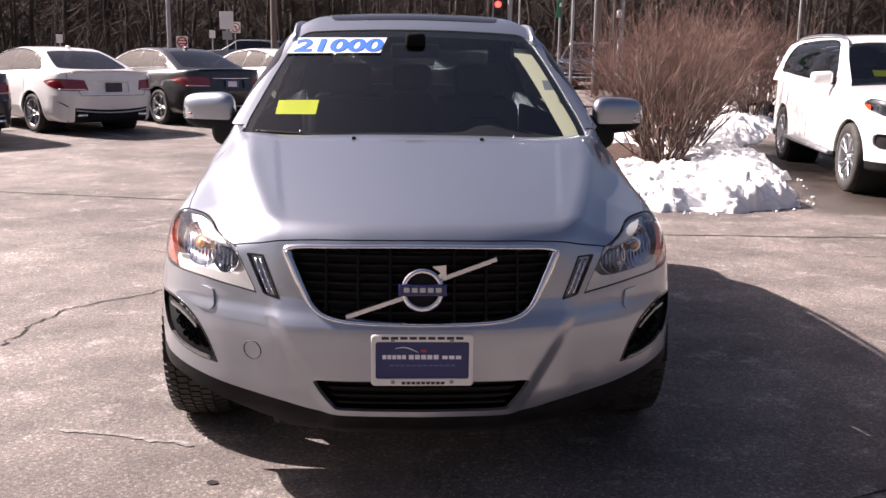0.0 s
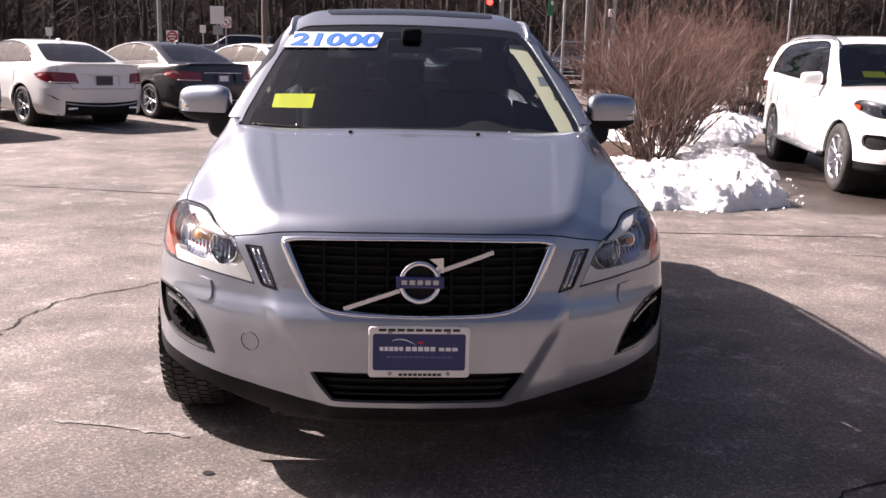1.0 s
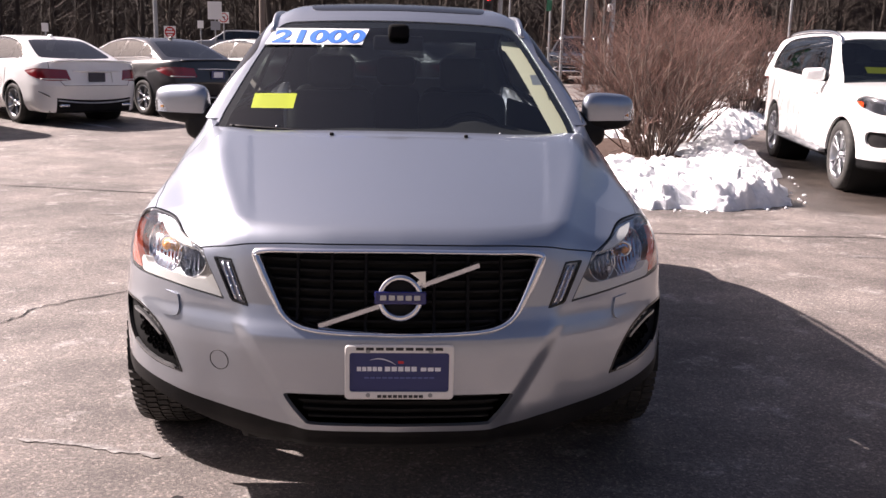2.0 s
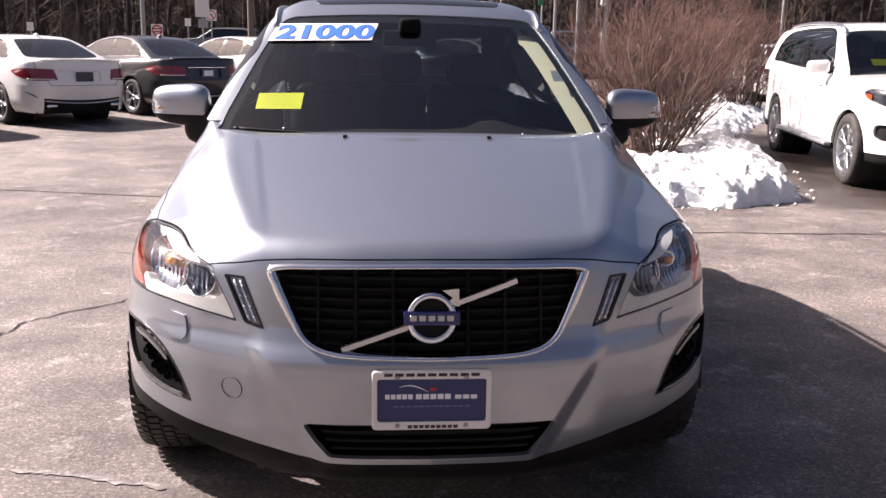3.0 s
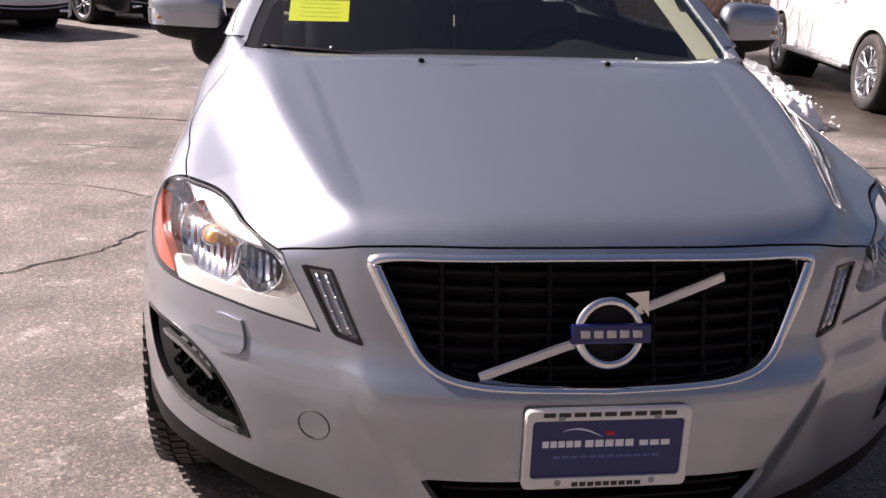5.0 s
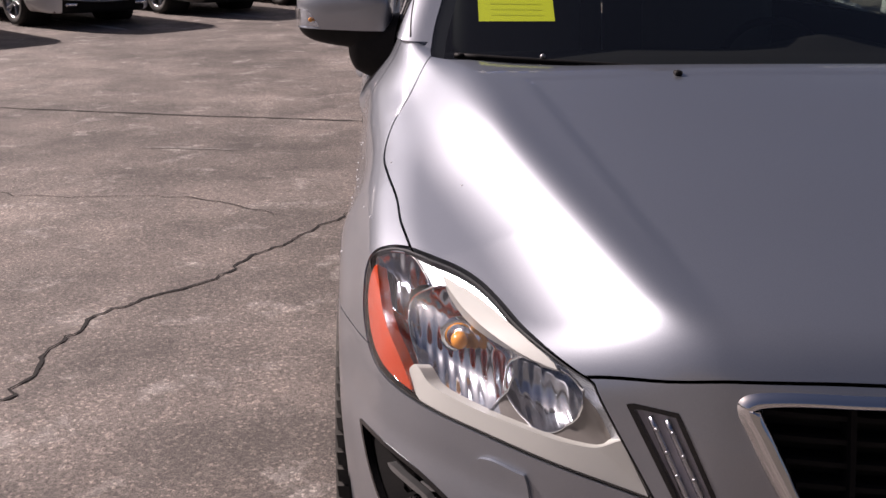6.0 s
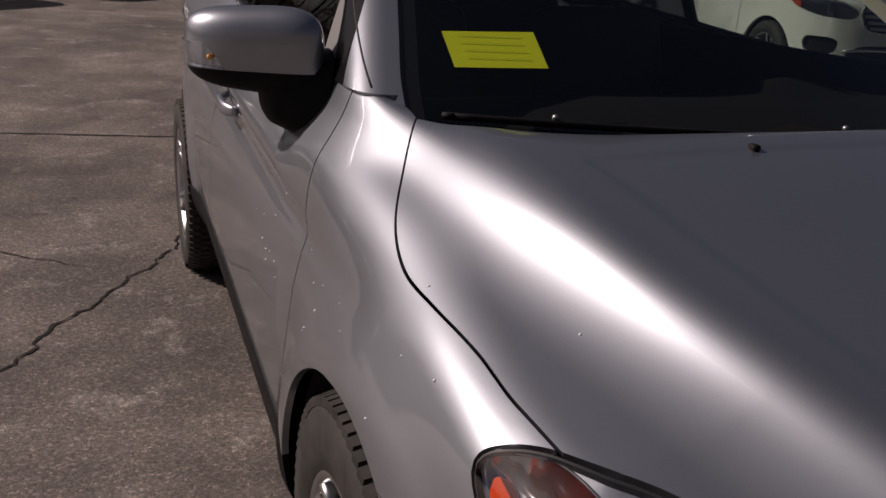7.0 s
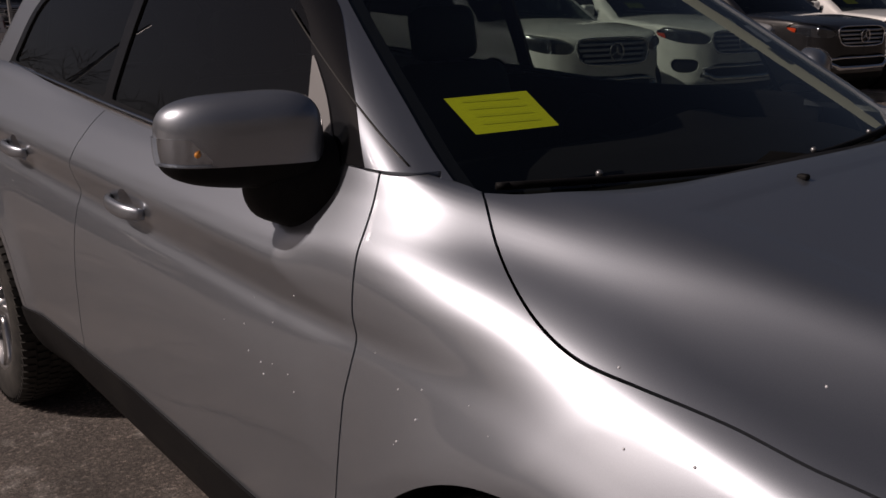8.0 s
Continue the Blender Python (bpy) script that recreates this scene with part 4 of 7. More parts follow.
def nose_bar(x0, x1, z0, z1, h, back, steps=24):
    """A flat bar that follows the nose."""
    bm = bmesh.new()
    prev = None
    for i in range(steps + 1):
        s = i / steps
        x, z = x0 + (x1 - x0) * s, z0 + (z1 - z0) * s
        y = float(nose_y(abs(x), z)) + back
        d = Vector((x1 - x0, 0, z1 - z0)).normalized()
        nrm = Vector((-d.z, 0, d.x)) * h / 2
        ring = [bm.verts.new(Vector((x, y, z)) + o) for o in (nrm, nrm * 0.7 + Vector((0, -0.006, 0)), -nrm * 0.7 + Vector((0, -0.006, 0)), -nrm, -nrm + Vector((0, 0.02, 0)), nrm + Vector((0, 0.02, 0)))]
        if prev:
            for k in range(6):
                bm.faces.new((prev[k], prev[(k + 1) % 6], ring[(k + 1) % 6], ring[k]))
        else:
            bm.faces.new(ring[::-1])
        prev = ring
    bm.faces.new(prev)
    bmesh.ops.recalc_face_normals(bm, faces=bm.faces[:])
    return bm


def grille_half_width(z):
    xs = np.linspace(0.1, 0.45, 200)
    d = poly_distance(GRILLE, xs, np.full(200, z))
    return float(xs[np.where(d < -0.02)[0][-1]])


for k in range(7):
    z = 0.660 + 0.028 * k
    w = grille_half_width(z)
    part("slat", nose_bar(-w, w, z, z, 0.010, 0.034), GRILLE_BLACK, grille, "", False)
for x in (-0.30, -0.20, -0.10, 0.10, 0.20, 0.30):
    zs = np.linspace(0.63, 0.86, 120)
    ok = zs[poly_distance(GRILLE, np.full(120, abs(x)), zs) < -0.015]
    part("upright", nose_bar(x, x + 0.0001, ok[0], ok[-1], 0.010, 0.028, 10), GRILLE_BLACK, grille, "", False)
EMB = Vector((0.0, 2.812, 0.738))
for x0, x1, z0, z1 in ((-0.235, -0.05, 0.652, 0.712), (0.05, 0.232, 0.764, 0.826)):
    part("slash_bar", nose_bar(x0, x1, z0, z1, 0.019, 0.006), BAR, grille, "brushed chrome diagonal bar", False)
emblem = new("emblem")
emblem.parent = grille
tilt = Matrix.Translation(EMB) @ pose(0, 0, 0, -14, 0, 0) @ Matrix.Scale(1.1, 4)
part("ring", lathe([(-0.006, 0.060), (-0.012, 0.056), (-0.012, 0.049), (-0.004, 0.044), (0.008, 0.046), (0.012, 0.058), (0.0, 0.062), (-0.006, 0.060)], 48, "Y"), CHROME, emblem, "chrome ring", True, tilt)
part("disc", lathe([(0.006, 0.0005), (0.006, 0.047)], 40, "Y"), DARK, emblem, "", False, tilt)
arrow = bmesh.new()
for q in ((0.036, 0.034), (0.050, 0.048), (0.026, 0.066), (0.066, 0.070), (0.066, 0.026), (0.056, 0.040), (0.044, 0.026)):
    arrow.verts.new((q[0], -0.008, q[1]))
af = arrow.faces.new(arrow.verts[:])
ext = bmesh.ops.extrude_face_region(arrow, geom=[af])
bmesh.ops.translate(arrow, verts=[v for v in ext["geom"] if isinstance(v, bmesh.types.BMVert)], vec=(0, 0.01, 0))
bmesh.ops.recalc_face_normals(arrow, faces=arrow.faces[:])
part("arrow", arrow, CHROME, emblem, "chrome arrow tip", False, tilt)
part("badge", box(0.136, 0.014, 0.034, (0, -0.010, 0), 0.004), BLUE, emblem, "blue badge bar", False, tilt)
for k in range(5):
    part("badge_mark", box(0.016, 0.003, 0.013, (-0.044 + 0.022 * k, -0.018, 0), 0.001, 1), ALLOY, emblem, "", False, tilt)

# lower intake
intake = new("lower_intake")
intake.parent = car
skin_part("intake_back", intake_skin.both().moved(-0.05), DARK, intake, "", 0)
int_d = lambda p: poly_distance(INTAKE, np.abs(p[:, 0]), p[:, 2])
for z in (0.375, 0.400, 0.425):
    w = 0.255 + (z - 0.352) * 0.55
    part("slat", nose_bar(-w, w, z, z, 0.008, 0.03), PLASTIC, intake, "", False)
ring_c = [(-0.538 + 0.0295 * math.cos(a), 0.521 + 0.0295 * math.sin(a)) for a in np.linspace(0, 2 * math.pi, 33)[:-1]]
part("tow_cover", tube([(x, float(nose_y(-x, z)) - 0.0005, z) for x, z in ring_c], 0.0014, True, 6), SEAL, car, "round tow eye cover seam")

# dealer plate
plate = new("plate")
plate.parent = car
tagged(plate, "blue dealer plate in white frame, with bars for writing")
PY = 2.757
bm = bmesh.new()
outer, inner = rounded(0.314, 0.163, 0.012, 0, 0.530), rounded(0.286, 0.118, 0.008, 0, 0.5305)
vo = [[bm.verts.new((x, y, z)) for x, z in ring] for ring, y in ((outer, 0.012), (outer, 0.003), (rounded(0.308, 0.157, 0.010, 0, 0.530), 0.0), (inner, 0.0), (inner, 0.006))]
for a, b in zip(vo, vo[1:]):
    for i in range(len(a)):
        bm.faces.new((a[i], a[(i + 1) % len(a)], b[(i + 1) % len(a)], b[i]))
bmesh.ops.recalc_face_normals(bm, faces=bm.faces[:])
part("plate_frame", bm, PLATE_WHITE, plate, "white plastic plate frame", False, Matrix.Translation((0, PY, 0)))
sheet(rounded(0.305, 0.152, 0.01, 0, 0.530), PLATE_BLUE, "panel", plate, "blue panel", PY + 0.009, 0.004)
FRONT = PY - 0.0004
for w, h, x, z, mat, nm in ((0.255, 0.0085, 0, 0.6015, INK, "writing_bar"), (0.135, 0.0085, 0.003, 0.4585, INK, "writing_bar")):
    for k in range(9):
        part(nm, box(w / 9 * 0.78, 0.0012, h, (x - w / 2 + w / 9 * (k + 0.5), FRONT, z)), mat, plate, "", False)
for w, h, x, z, mat, n in ((0.075, 0.013, -0.086, 0.540, WHITE_INK, 5), (0.095, 0.014, 0.004, 0.540, WHITE_INK, 5), (0.062, 0.011, 0.090, 0.539, WHITE_INK, 3), (0.205, 0.005, 0.0, 0.5135, FAINT_INK, 12)):
    for k in range(n):
        part("writing_bar", box(w / n * 0.8, 0.0012, h, (x - w / 2 + w / n * (k + 0.5), PY + 0.0045, z)), mat, plate, "", False)
part("swoosh", tube([(-0.085 + 0.075 * s, PY + 0.0045, 0.553 + 0.018 * math.sin(math.pi * min(1, 0.25 + 0.75 * s))) for s in np.linspace(0, 1, 12)], [0.0004 + 0.0016 * math.sin(math.pi * s) for s in np.linspace(0, 1, 12)], sides=6), WHITE_INK, plate)
part("red_mark", box(0.016, 0.0012, 0.008, (0.004, PY + 0.0045, 0.560)), RED_INK, plate, "", False)
for x in (-0.09, 0.09):
    for z in (0.594, 0.462):
        bm = lathe([(0.0, 0.0003), (-0.002, 0.004), (0.0, 0.0065), (0.004, 0.0065)], 14, "Y")
        part("screw", bm, STEEL, plate, "", True, Matrix.Translation((x, PY, z)))

# nozzles, wipers, price banner, sticker
for sign in (-1, 1):
    z = float(hood_z(0.26, 3.815))
    part("washer_nozzle", box(0.016, 0.020, 0.011, (sign * 0.26, 3.815, z + 0.003), 0.004), PLASTIC, car, "black washer nozzle")


def on_screen(x, z, off=0.0):
    y = float(screen_y(abs(x), z))
    return Vector((x, y - off * 0.5, z + off * 0.85))


for x0, x1, z0, z1 in ((-0.70, 0.02, 1.118, 1.092), (0.02, 0.66, 1.094, 1.104)):
    pts = [on_screen(x0 + (x1 - x0) * s, z0 + (z1 - z0) * s, 0.008) for s in np.linspace(0, 1, 14)]
    part("wiper", joined(tube(pts, 0.0055, sides=8, squash=(1, 1.3)), tube([pts[0], pts[0] + Vector((0.02, -0.01, 0.0))], 0.006)), PLASTIC, car, "black wiper blade")
for x, z in ((-0.50, 1.116), (0.10, 1.10), (0.42, 1.104)):
    p = on_screen(x, z, 0.014)
    bm = bmesh.new()
    bmesh.ops.create_icosphere(bm, subdivisions=2, radius=0.007)
    part("wiper_joint", bm, STEEL, car, "", True, Matrix.Translation(p))


def screen_sheet(corners, off, nx=20, nz=6):
    """A sheet that lies along the windscreen between four corners (x, z): low left, low right, high right, high left."""
    bm = bmesh.new()
    rows = []
    a, b, c, d = [Vector(q) for q in corners]
    for j in range(nz + 1):
        row = []
        for i in range(nx + 1):
            s, t = i / nx, j / nz
            q = (a * (1 - s) + b * s) * (1 - t) + (d * (1 - s) + c * s) * t
            row.append(bm.verts.new(on_screen(q.x, q.y, off)))
        rows.append(row)
    for j in range(nz):
        for i in range(nx):
            bm.faces.new((rows[j][i], rows[j][i + 1], rows[j + 1][i + 1], rows[j + 1][i]))
    return bm


banner_corners = ((-0.628, 1.462), (-0.170, 1.470), (-0.140, 1.545), (-0.590, 1.540))
part("price_banner", screen_sheet(banner_corners, 0.004), BANNER_WHITE, car, "white banner reading 21000 in blue")
text = bpy.data.curves.new("price_text", "FONT")
text.body, text.size, text.align_x, text.extrude, text.offset = "21000", 0.098, "CENTER", 0.0008, 0.0035
text_ob = bpy.data.objects.new("price_text", text)
scene.collection.objects.link(text_ob)
bpy.context.view_layer.update()
text_mesh = bpy.data.meshes.new_from_object(text_ob.evaluated_get(bpy.context.evaluated_depsgraph_get()))
bpy.data.objects.remove(text_ob)
low = [v.co.copy() for v in text_mesh.vertices]
tw = max(v.x for v in low) - min(v.x for v in low)
for v, q in zip(text_mesh.vertices, low):
    s = (q.x + tw / 2) / tw
    t = q.y / 0.071
    x = -0.603 + 0.432 * s + 0.016 * t + 0.006
    z = 1.472 + 0.006 * s + 0.060 * t
    v.co = on_screen(x, z, 0.006 + q.z * 0.5)
cells = [[] for _ in range(5)]
for poly in text_mesh.polygons:
    mid = sum(low[i].x for i in poly.vertices) / len(poly.vertices)
    cells[min(max(int((mid + tw / 2) / tw * 5), 0), 4)].append(list(poly.vertices))
for faces in cells:
    used = sorted({i for q in faces for i in q})
    place = {i: k for k, i in enumerate(used)}
    put_mesh("price_digit", [tuple(text_mesh.vertices[i].co) for i in used], [[place[i] for i in q] for q in faces], BANNER_BLUE, car, "", smooth=False)
bpy.data.meshes.remove(text_mesh)
part("yellow_sticker", screen_sheet(((-0.632, 1.200), (-0.449, 1.203), (-0.442, 1.262), (-0.628, 1.258)), -0.008, 6, 4), YELLOW, car, "bright yellow paper sticker inside windscreen")
for k in range(4):
    z = 1.2135 + 0.012 * k
    part("writing_bar", screen_sheet(((-0.600, z), (-0.475, z), (-0.475, z + 0.003), (-0.600, z + 0.004)), -0.0074, 6, 1), OLIVE_INK, car, "")

part("grey_tag", screen_sheet(((0.608, 1.316), (0.672, 1.316), (0.668, 1.360), (0.604, 1.360)), -0.008, 4, 3), SIGN_TAG, car, "small grey tag inside windscreen")

# roof rails
for sign in (-1, 1):
    ys = np.linspace(4.78, 6.75, 30)
    pts = []
    for y in ys:
        x = 0.605 - 0.045 * ((y - 5.3) / 1.4) ** 2
        z = float(solve(cabin, 2, [np.array(x), np.array(y)], 2.2, 1.2))
        lift = 0.030 * math.sin(math.pi * (y - 4.78) / 1.97) ** 0.8 if 4.781 < y < 6.749 else 0.0
        pts.append((sign * x, y, z + lift))
    part("roof_rail", tube(pts, 0.013, sides=10), ALLOY, car, "satin silver roof rail")


def superpower(c, e):
    return math.copysign(abs(c) ** e, c)


def mirror_skin(sign):
    def at(u, w):
        cu, su = math.cos(u), math.sin(u)
        x = 0.132 * superpower(su, 0.55)
        y = 0.070 * superpower(cu, 0.8) * superpower(math.cos(w), 0.75)
        z = 0.086 * superpower(cu, 0.55) * superpower(math.sin(w), 0.7)
        z = z * (1 - 0.9 * x) + 0.02 * x
        y = y * (1 if y < 0 else 0.55)
        xx = 0.974 + x
        return (sign * xx, 4.465 + y + 0.42 * (xx - 0.93) ** 1 + 0.02, 1.193 + z)
    return grid_skin(at, np.linspace(-math.pi / 2, math.pi / 2, 34), np.linspace(0, 2 * math.pi, 57)[:-1], True)


for sign in (-1, 1):
    mirror = new("door_mirror")
    mirror.parent = car
    tagged(mirror, "silver door mirror on a black foot")
    ms = mirror_skin(sign)
    lower, upper = ms.split(lambda p: p[:, 2] - 1.155)
    face, upper = upper.split(lambda p: 4.513 + 0.42 * (np.abs(p[:, 0]) - 0.93) + 0.02 - p[:, 1])
    sig, upper = upper.split(lambda p: np.maximum(np.maximum(1.040 - np.abs(p[:, 0]) + 0.8 * (p[:, 2] - 1.165), p[:, 2] - 1.206), 1.157 - p[:, 2]))
    skin_part("shell", upper, SILVER, mirror, "silver mirror shell", 0.006)
    skin_part("lower_shell", lower, PLASTIC, mirror, "black lower shell", 0.006)
    skin_part("glass", face, CHROME, mirror, "", 0.004)
    skin_part("indicator", sig.moved(-0.006), REFLECT, mirror, "", 0)
    skin_part("indicator_lens", sig.moved(0.004), LENS, mirror, "clear indicator lens", 0.006)
    bm = bmesh.new()
    bmesh.ops.create_uvsphere(bm, u_segments=12, v_segments=8, radius=0.006)
    part("indicator_bulb", bm, BULB, mirror, "", True, Matrix.Translation(Vector(sig.v[np.argmin(np.abs(np.abs(sig.v[:, 0]) - 1.062) + np.abs(sig.v[:, 2] - 1.182))])))

    def arm_at(u, w):
        s = u
        c = Vector((0.965, 4.50, 1.105)).lerp(Vector((0.845, 4.465, 1.105)), s)
        rx = 0.056 + 0.030 * s
        rz = 0.050 + 0.045 * s
        cap = math.sqrt(max(1 - (1 - min(s / 0.25, 1)) ** 2, 0.0004))
        rx, rz = rx * cap, rz * cap
        return (sign * (c.x - 0.02 * math.sin(w) * s), c.y + rx * superpower(math.cos(w), 0.8), c.z + rz * superpower(math.sin(w), 0.8))
    skin_part("foot", grid_skin(arm_at, np.concatenate([[0, 0.01, 0.03, 0.06, 0.1, 0.15, 0.2], np.linspace(0.25, 1, 8)]), np.linspace(0, 2 * math.pi, 29)[:-1], True), PLASTIC, mirror, "black plastic mirror foot", 0.02)

# seam between fender and pillar
for sign in (-1, 1):
    pts = []
    for s in np.linspace(0, 1, 16):
        y, z = 4.226 + 0.50 * s, 1.158 + 0.26 * s
        pts.append((sign * (float(solve(upper_body, 0, [np.array(y), np.array(z)], 1.2, 0.3)) - 0.0003), y, z))
    part("pillar_seam", tube(pts, 0.0022, sides=6), SEAL, car)

# dried salt specks on the flank, white beads standing for their sun glints
rnd = random.Random(21)
for k in range(26):
    y, z = rnd.uniform(3.45, 4.75), rnd.uniform(0.70, 0.97)
    if math.hypot(y - AXLES[0], z - 0.335) < 0.47:
        continue
    bm = bmesh.new()
    bmesh.ops.create_icosphere(bm, subdivisions=1, radius=rnd.uniform(0.0012, 0.0026))
    part("salt_glint", bm, WHITE_INK, car, "", True, Matrix.Translation((-float(flank_x(y, z)), y, z)))

# door handles
for sign in (-1, 1):
    for y, z in ((5.21, 0.957), (6.13, 1.005)):
        handle = new("door_handle")
        handle.parent = car
        tagged(handle, "silver pull handle over a finger scoop")
        skin_part("scoop", side_of(SCOOPS[0 if y < 5.6 else 1], sign), SILVER, handle, "", 0)
        pts = []
        for s in np.linspace(-1, 1, 17):
            yy = y + 0.105 * s
            zz = z + 0.006 * s
            pts.append((sign * (float(flank_x(yy, zz)) + 0.004 + 0.030 * (1 - abs(s) ** 3)), yy, zz))
        part("grip", tube(pts, [0.010 + 0.006 * (1 - abs(s) ** 4) for s in np.linspace(-1, 1, 17)], sides=12, squash=(0.7, 1.25)), SILVER, handle, "silver grip")

# belt moulding under the side windows
for sign in (-1, 1):
    pts = []
    for y in np.linspace(4.44, 6.6, 30):
        z = float(np.interp(y, (4.30, 5.0, 5.6, 6.6), (1.088, 1.130, 1.170, 1.246)))
        x = float(solve(cabin, 0, [np.array(y), np.array(z)], 1.2, 0.3))
        pts.append((sign * (x + 0.002), y, z))
    part("belt_moulding", tube(pts, 0.008, sides=8, squash=(0.6, 1.5)), CHROME, car, "satin metal belt moulding")


def wheel(parent, at, outward, r=0.368, width=0.235, rim_r=0.235, spokes=5, alloy=ALLOY, split=0.11, detail=True):
    """Tyre with tread, rim with twin spokes, hub; outward is -1 or 1."""
    root = new("wheel")
    root.parent = parent
    root.matrix_basis = Matrix.Translation(at) @ (Matrix() if outward > 0 else Matrix.Rotation(math.pi, 4, "Z"))
    w = width / 2
    prof = [(-w * 0.85, rim_r), (-w, rim_r + 0.04), (-w * 0.98, r - 0.03), (-w * 0.82, r - 0.006), (-w * 0.5, r), (w * 0.5, r), (w * 0.82, r - 0.006), (w * 0.98, r - 0.03), (w, rim_r + 0.045), (w * 0.93, rim_r + 0.006), (w * 0.86, rim_r)]
    tyre = part("tyre", lathe(prof, 56), RUBBER, root, "black treaded tyre")
    if detail:
        v, f = [], []
        for i in range(72):
            for j, (a0, a1) in enumerate(((-0.92, -0.56), (-0.50, -0.20), (-0.14, 0.14), (0.20, 0.50), (0.56, 0.92))):
                w0 = 2 * math.pi * (i + 0.5 * (j % 2)) / 72
                w1 = w0 + 2 * math.pi * 0.72 / 72
                b = len(v)
                for rr in (r - 0.01, r + 0.006):
                    for ang, ax in ((w0, a0), (w1, a0 + 0.03), (w1, a1 + 0.03), (w0, a1)):
                        drop = 0.012 * max(0, abs(ax) - 0.6) / 0.4
                        v.append((ax * w, (rr - drop) * math.cos(ang), (rr - drop) * math.sin(ang)))
                f += [(b + 4, b + 5, b + 6, b + 7), (b, b + 1, b + 5, b + 4), (b + 1, b + 2, b + 6, b + 5), (b + 2, b + 3, b + 7, b + 6), (b + 3, b, b + 4, b + 7)]
        tagged(put_mesh("tread", v, f, RUBBER, tyre, smooth=False), kind="stuff")
    part("rim", lathe([(w * 0.9, rim_r + 0.008), (w * 0.94, rim_r + 0.002), (w * 0.86, rim_r - 0.012), (w * 0.2, rim_r - 0.03), (-w * 0.8, rim_r - 0.02)], 48), alloy, root, "alloy rim")
    part("brake_disc", lathe([(w * 0.05, 0.05), (w * 0.05, 0.15), (-w * 0.1, 0.15)], 36), STEEL, root)
    for k in range(spokes):
        for side in (-1, 1):
            a = 2 * math.pi * k / spokes
            pts = []
            for s in np.linspace(0, 1, 7):
                rr = 0.045 + (rim_r - 0.055) * s
                ang = a + side * split * (0.4 + 0.9 * s)
                pts.append((w * (0.62 + 0.18 * s ** 2), rr * math.cos(ang), rr * math.sin(ang)))
            part("spoke", tube(pts, [0.020 - 0.005 * s for s in np.linspace(0, 1, 7)], sides=6, squash=(1, 0.8)), alloy, root)
    part("hub", lathe([(w * 0.80, 0.0005), (w * 0.80, 0.028), (w * 0.72, 0.036), (w * 0.5, 0.062), (w * 0.2, 0.07)], 28), alloy, root)
    return root


for a in AXLES:
    for sign in (-1, 1):
        wheel(car, (sign * (0.85 if a < 5 else 0.872), a, WHEEL_Z), sign)
        liner = []
        steps = 28
        v, f = [], []
        for i in range(steps + 1):
            w = math.pi * i / steps
            for x in (0.52, 0.935):
                v.append((sign * x, a + 0.447 * math.cos(w), 0.335 + 0.447 * math.sin(w)))
        for i in range(steps):
            f.append((2 * i, 2 * i + 1, 2 * i + 3, 2 * i + 2))
        c = len(v)
        v.append((sign * 0.52, a, 0.335))
        f += [(c, 2 * i, 2 * i + 2) for i in range(steps)]
        put_mesh("wheel_liner", v, f, DARK, car, "", smooth=False)

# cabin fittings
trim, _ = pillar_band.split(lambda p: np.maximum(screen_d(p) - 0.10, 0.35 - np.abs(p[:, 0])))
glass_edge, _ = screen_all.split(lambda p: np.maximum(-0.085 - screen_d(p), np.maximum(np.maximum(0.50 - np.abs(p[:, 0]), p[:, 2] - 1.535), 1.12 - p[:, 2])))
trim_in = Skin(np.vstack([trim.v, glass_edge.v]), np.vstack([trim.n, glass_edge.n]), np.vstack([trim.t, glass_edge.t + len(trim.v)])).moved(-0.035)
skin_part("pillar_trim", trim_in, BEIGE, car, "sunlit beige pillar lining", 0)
# Same lining on the shaded side; its shade is put in as dark colour.
skin_part("pillar_trim", trim.moved(-0.035).mirrored(), CABIN_DARK, car, "pillar lining darkened to stand for its shade", 0)
skin_part("headliner", shell.split(lambda p: 1.50 - p[:, 2])[0].both().moved(-0.03), HEADLINER, car, "", 0)


def dash_at(u, w):
    x = -0.80 + 1.6 * u
    prof = [(4.03, 1.02), (4.12, 1.075), (4.30, 1.10), (4.48, 1.10), (4.60, 1.05), (4.66, 0.92), (4.66, 0.60)]
    k = w * (len(prof) - 1)
    i = min(int(k), len(prof) - 2)
    s = k - i
    y = prof[i][0] * (1 - s) + prof[i + 1][0] * s
    z = prof[i][1] * (1 - s) + prof[i + 1][1] * s
    z += 0.045 * math.exp(-((x - 0.38) / 0.18) ** 2) * math.exp(-((y - 4.50) / 0.12) ** 2)
    return (x, y + 0.10 * x * x, z - 0.03 * x * x)


skin_part("dashboard", grid_skin(dash_at, np.linspace(0, 1, 33), np.linspace(0, 1, 31)), CABIN_DARK, car, "black dashboard", 0)
part("steering_wheel", joined(lathe([(0.0, 0.172), (0.013, 0.185), (0.0, 0.198), (-0.013, 0.185), (0.0, 0.172)], 40, "Y"), lathe([(0.0, 0.0005), (-0.02, 0.03), (0.0, 0.075)], 24, "Y"), box(0.33, 0.02, 0.035), box(0.035, 0.02, 0.17, (0, 0, -0.085))), CABIN_DARK, car, "black steering wheel", True, Matrix.Translation((0.37, 4.80, 0.98)) @ pose(0, 0, 0, -25, 0, 0))


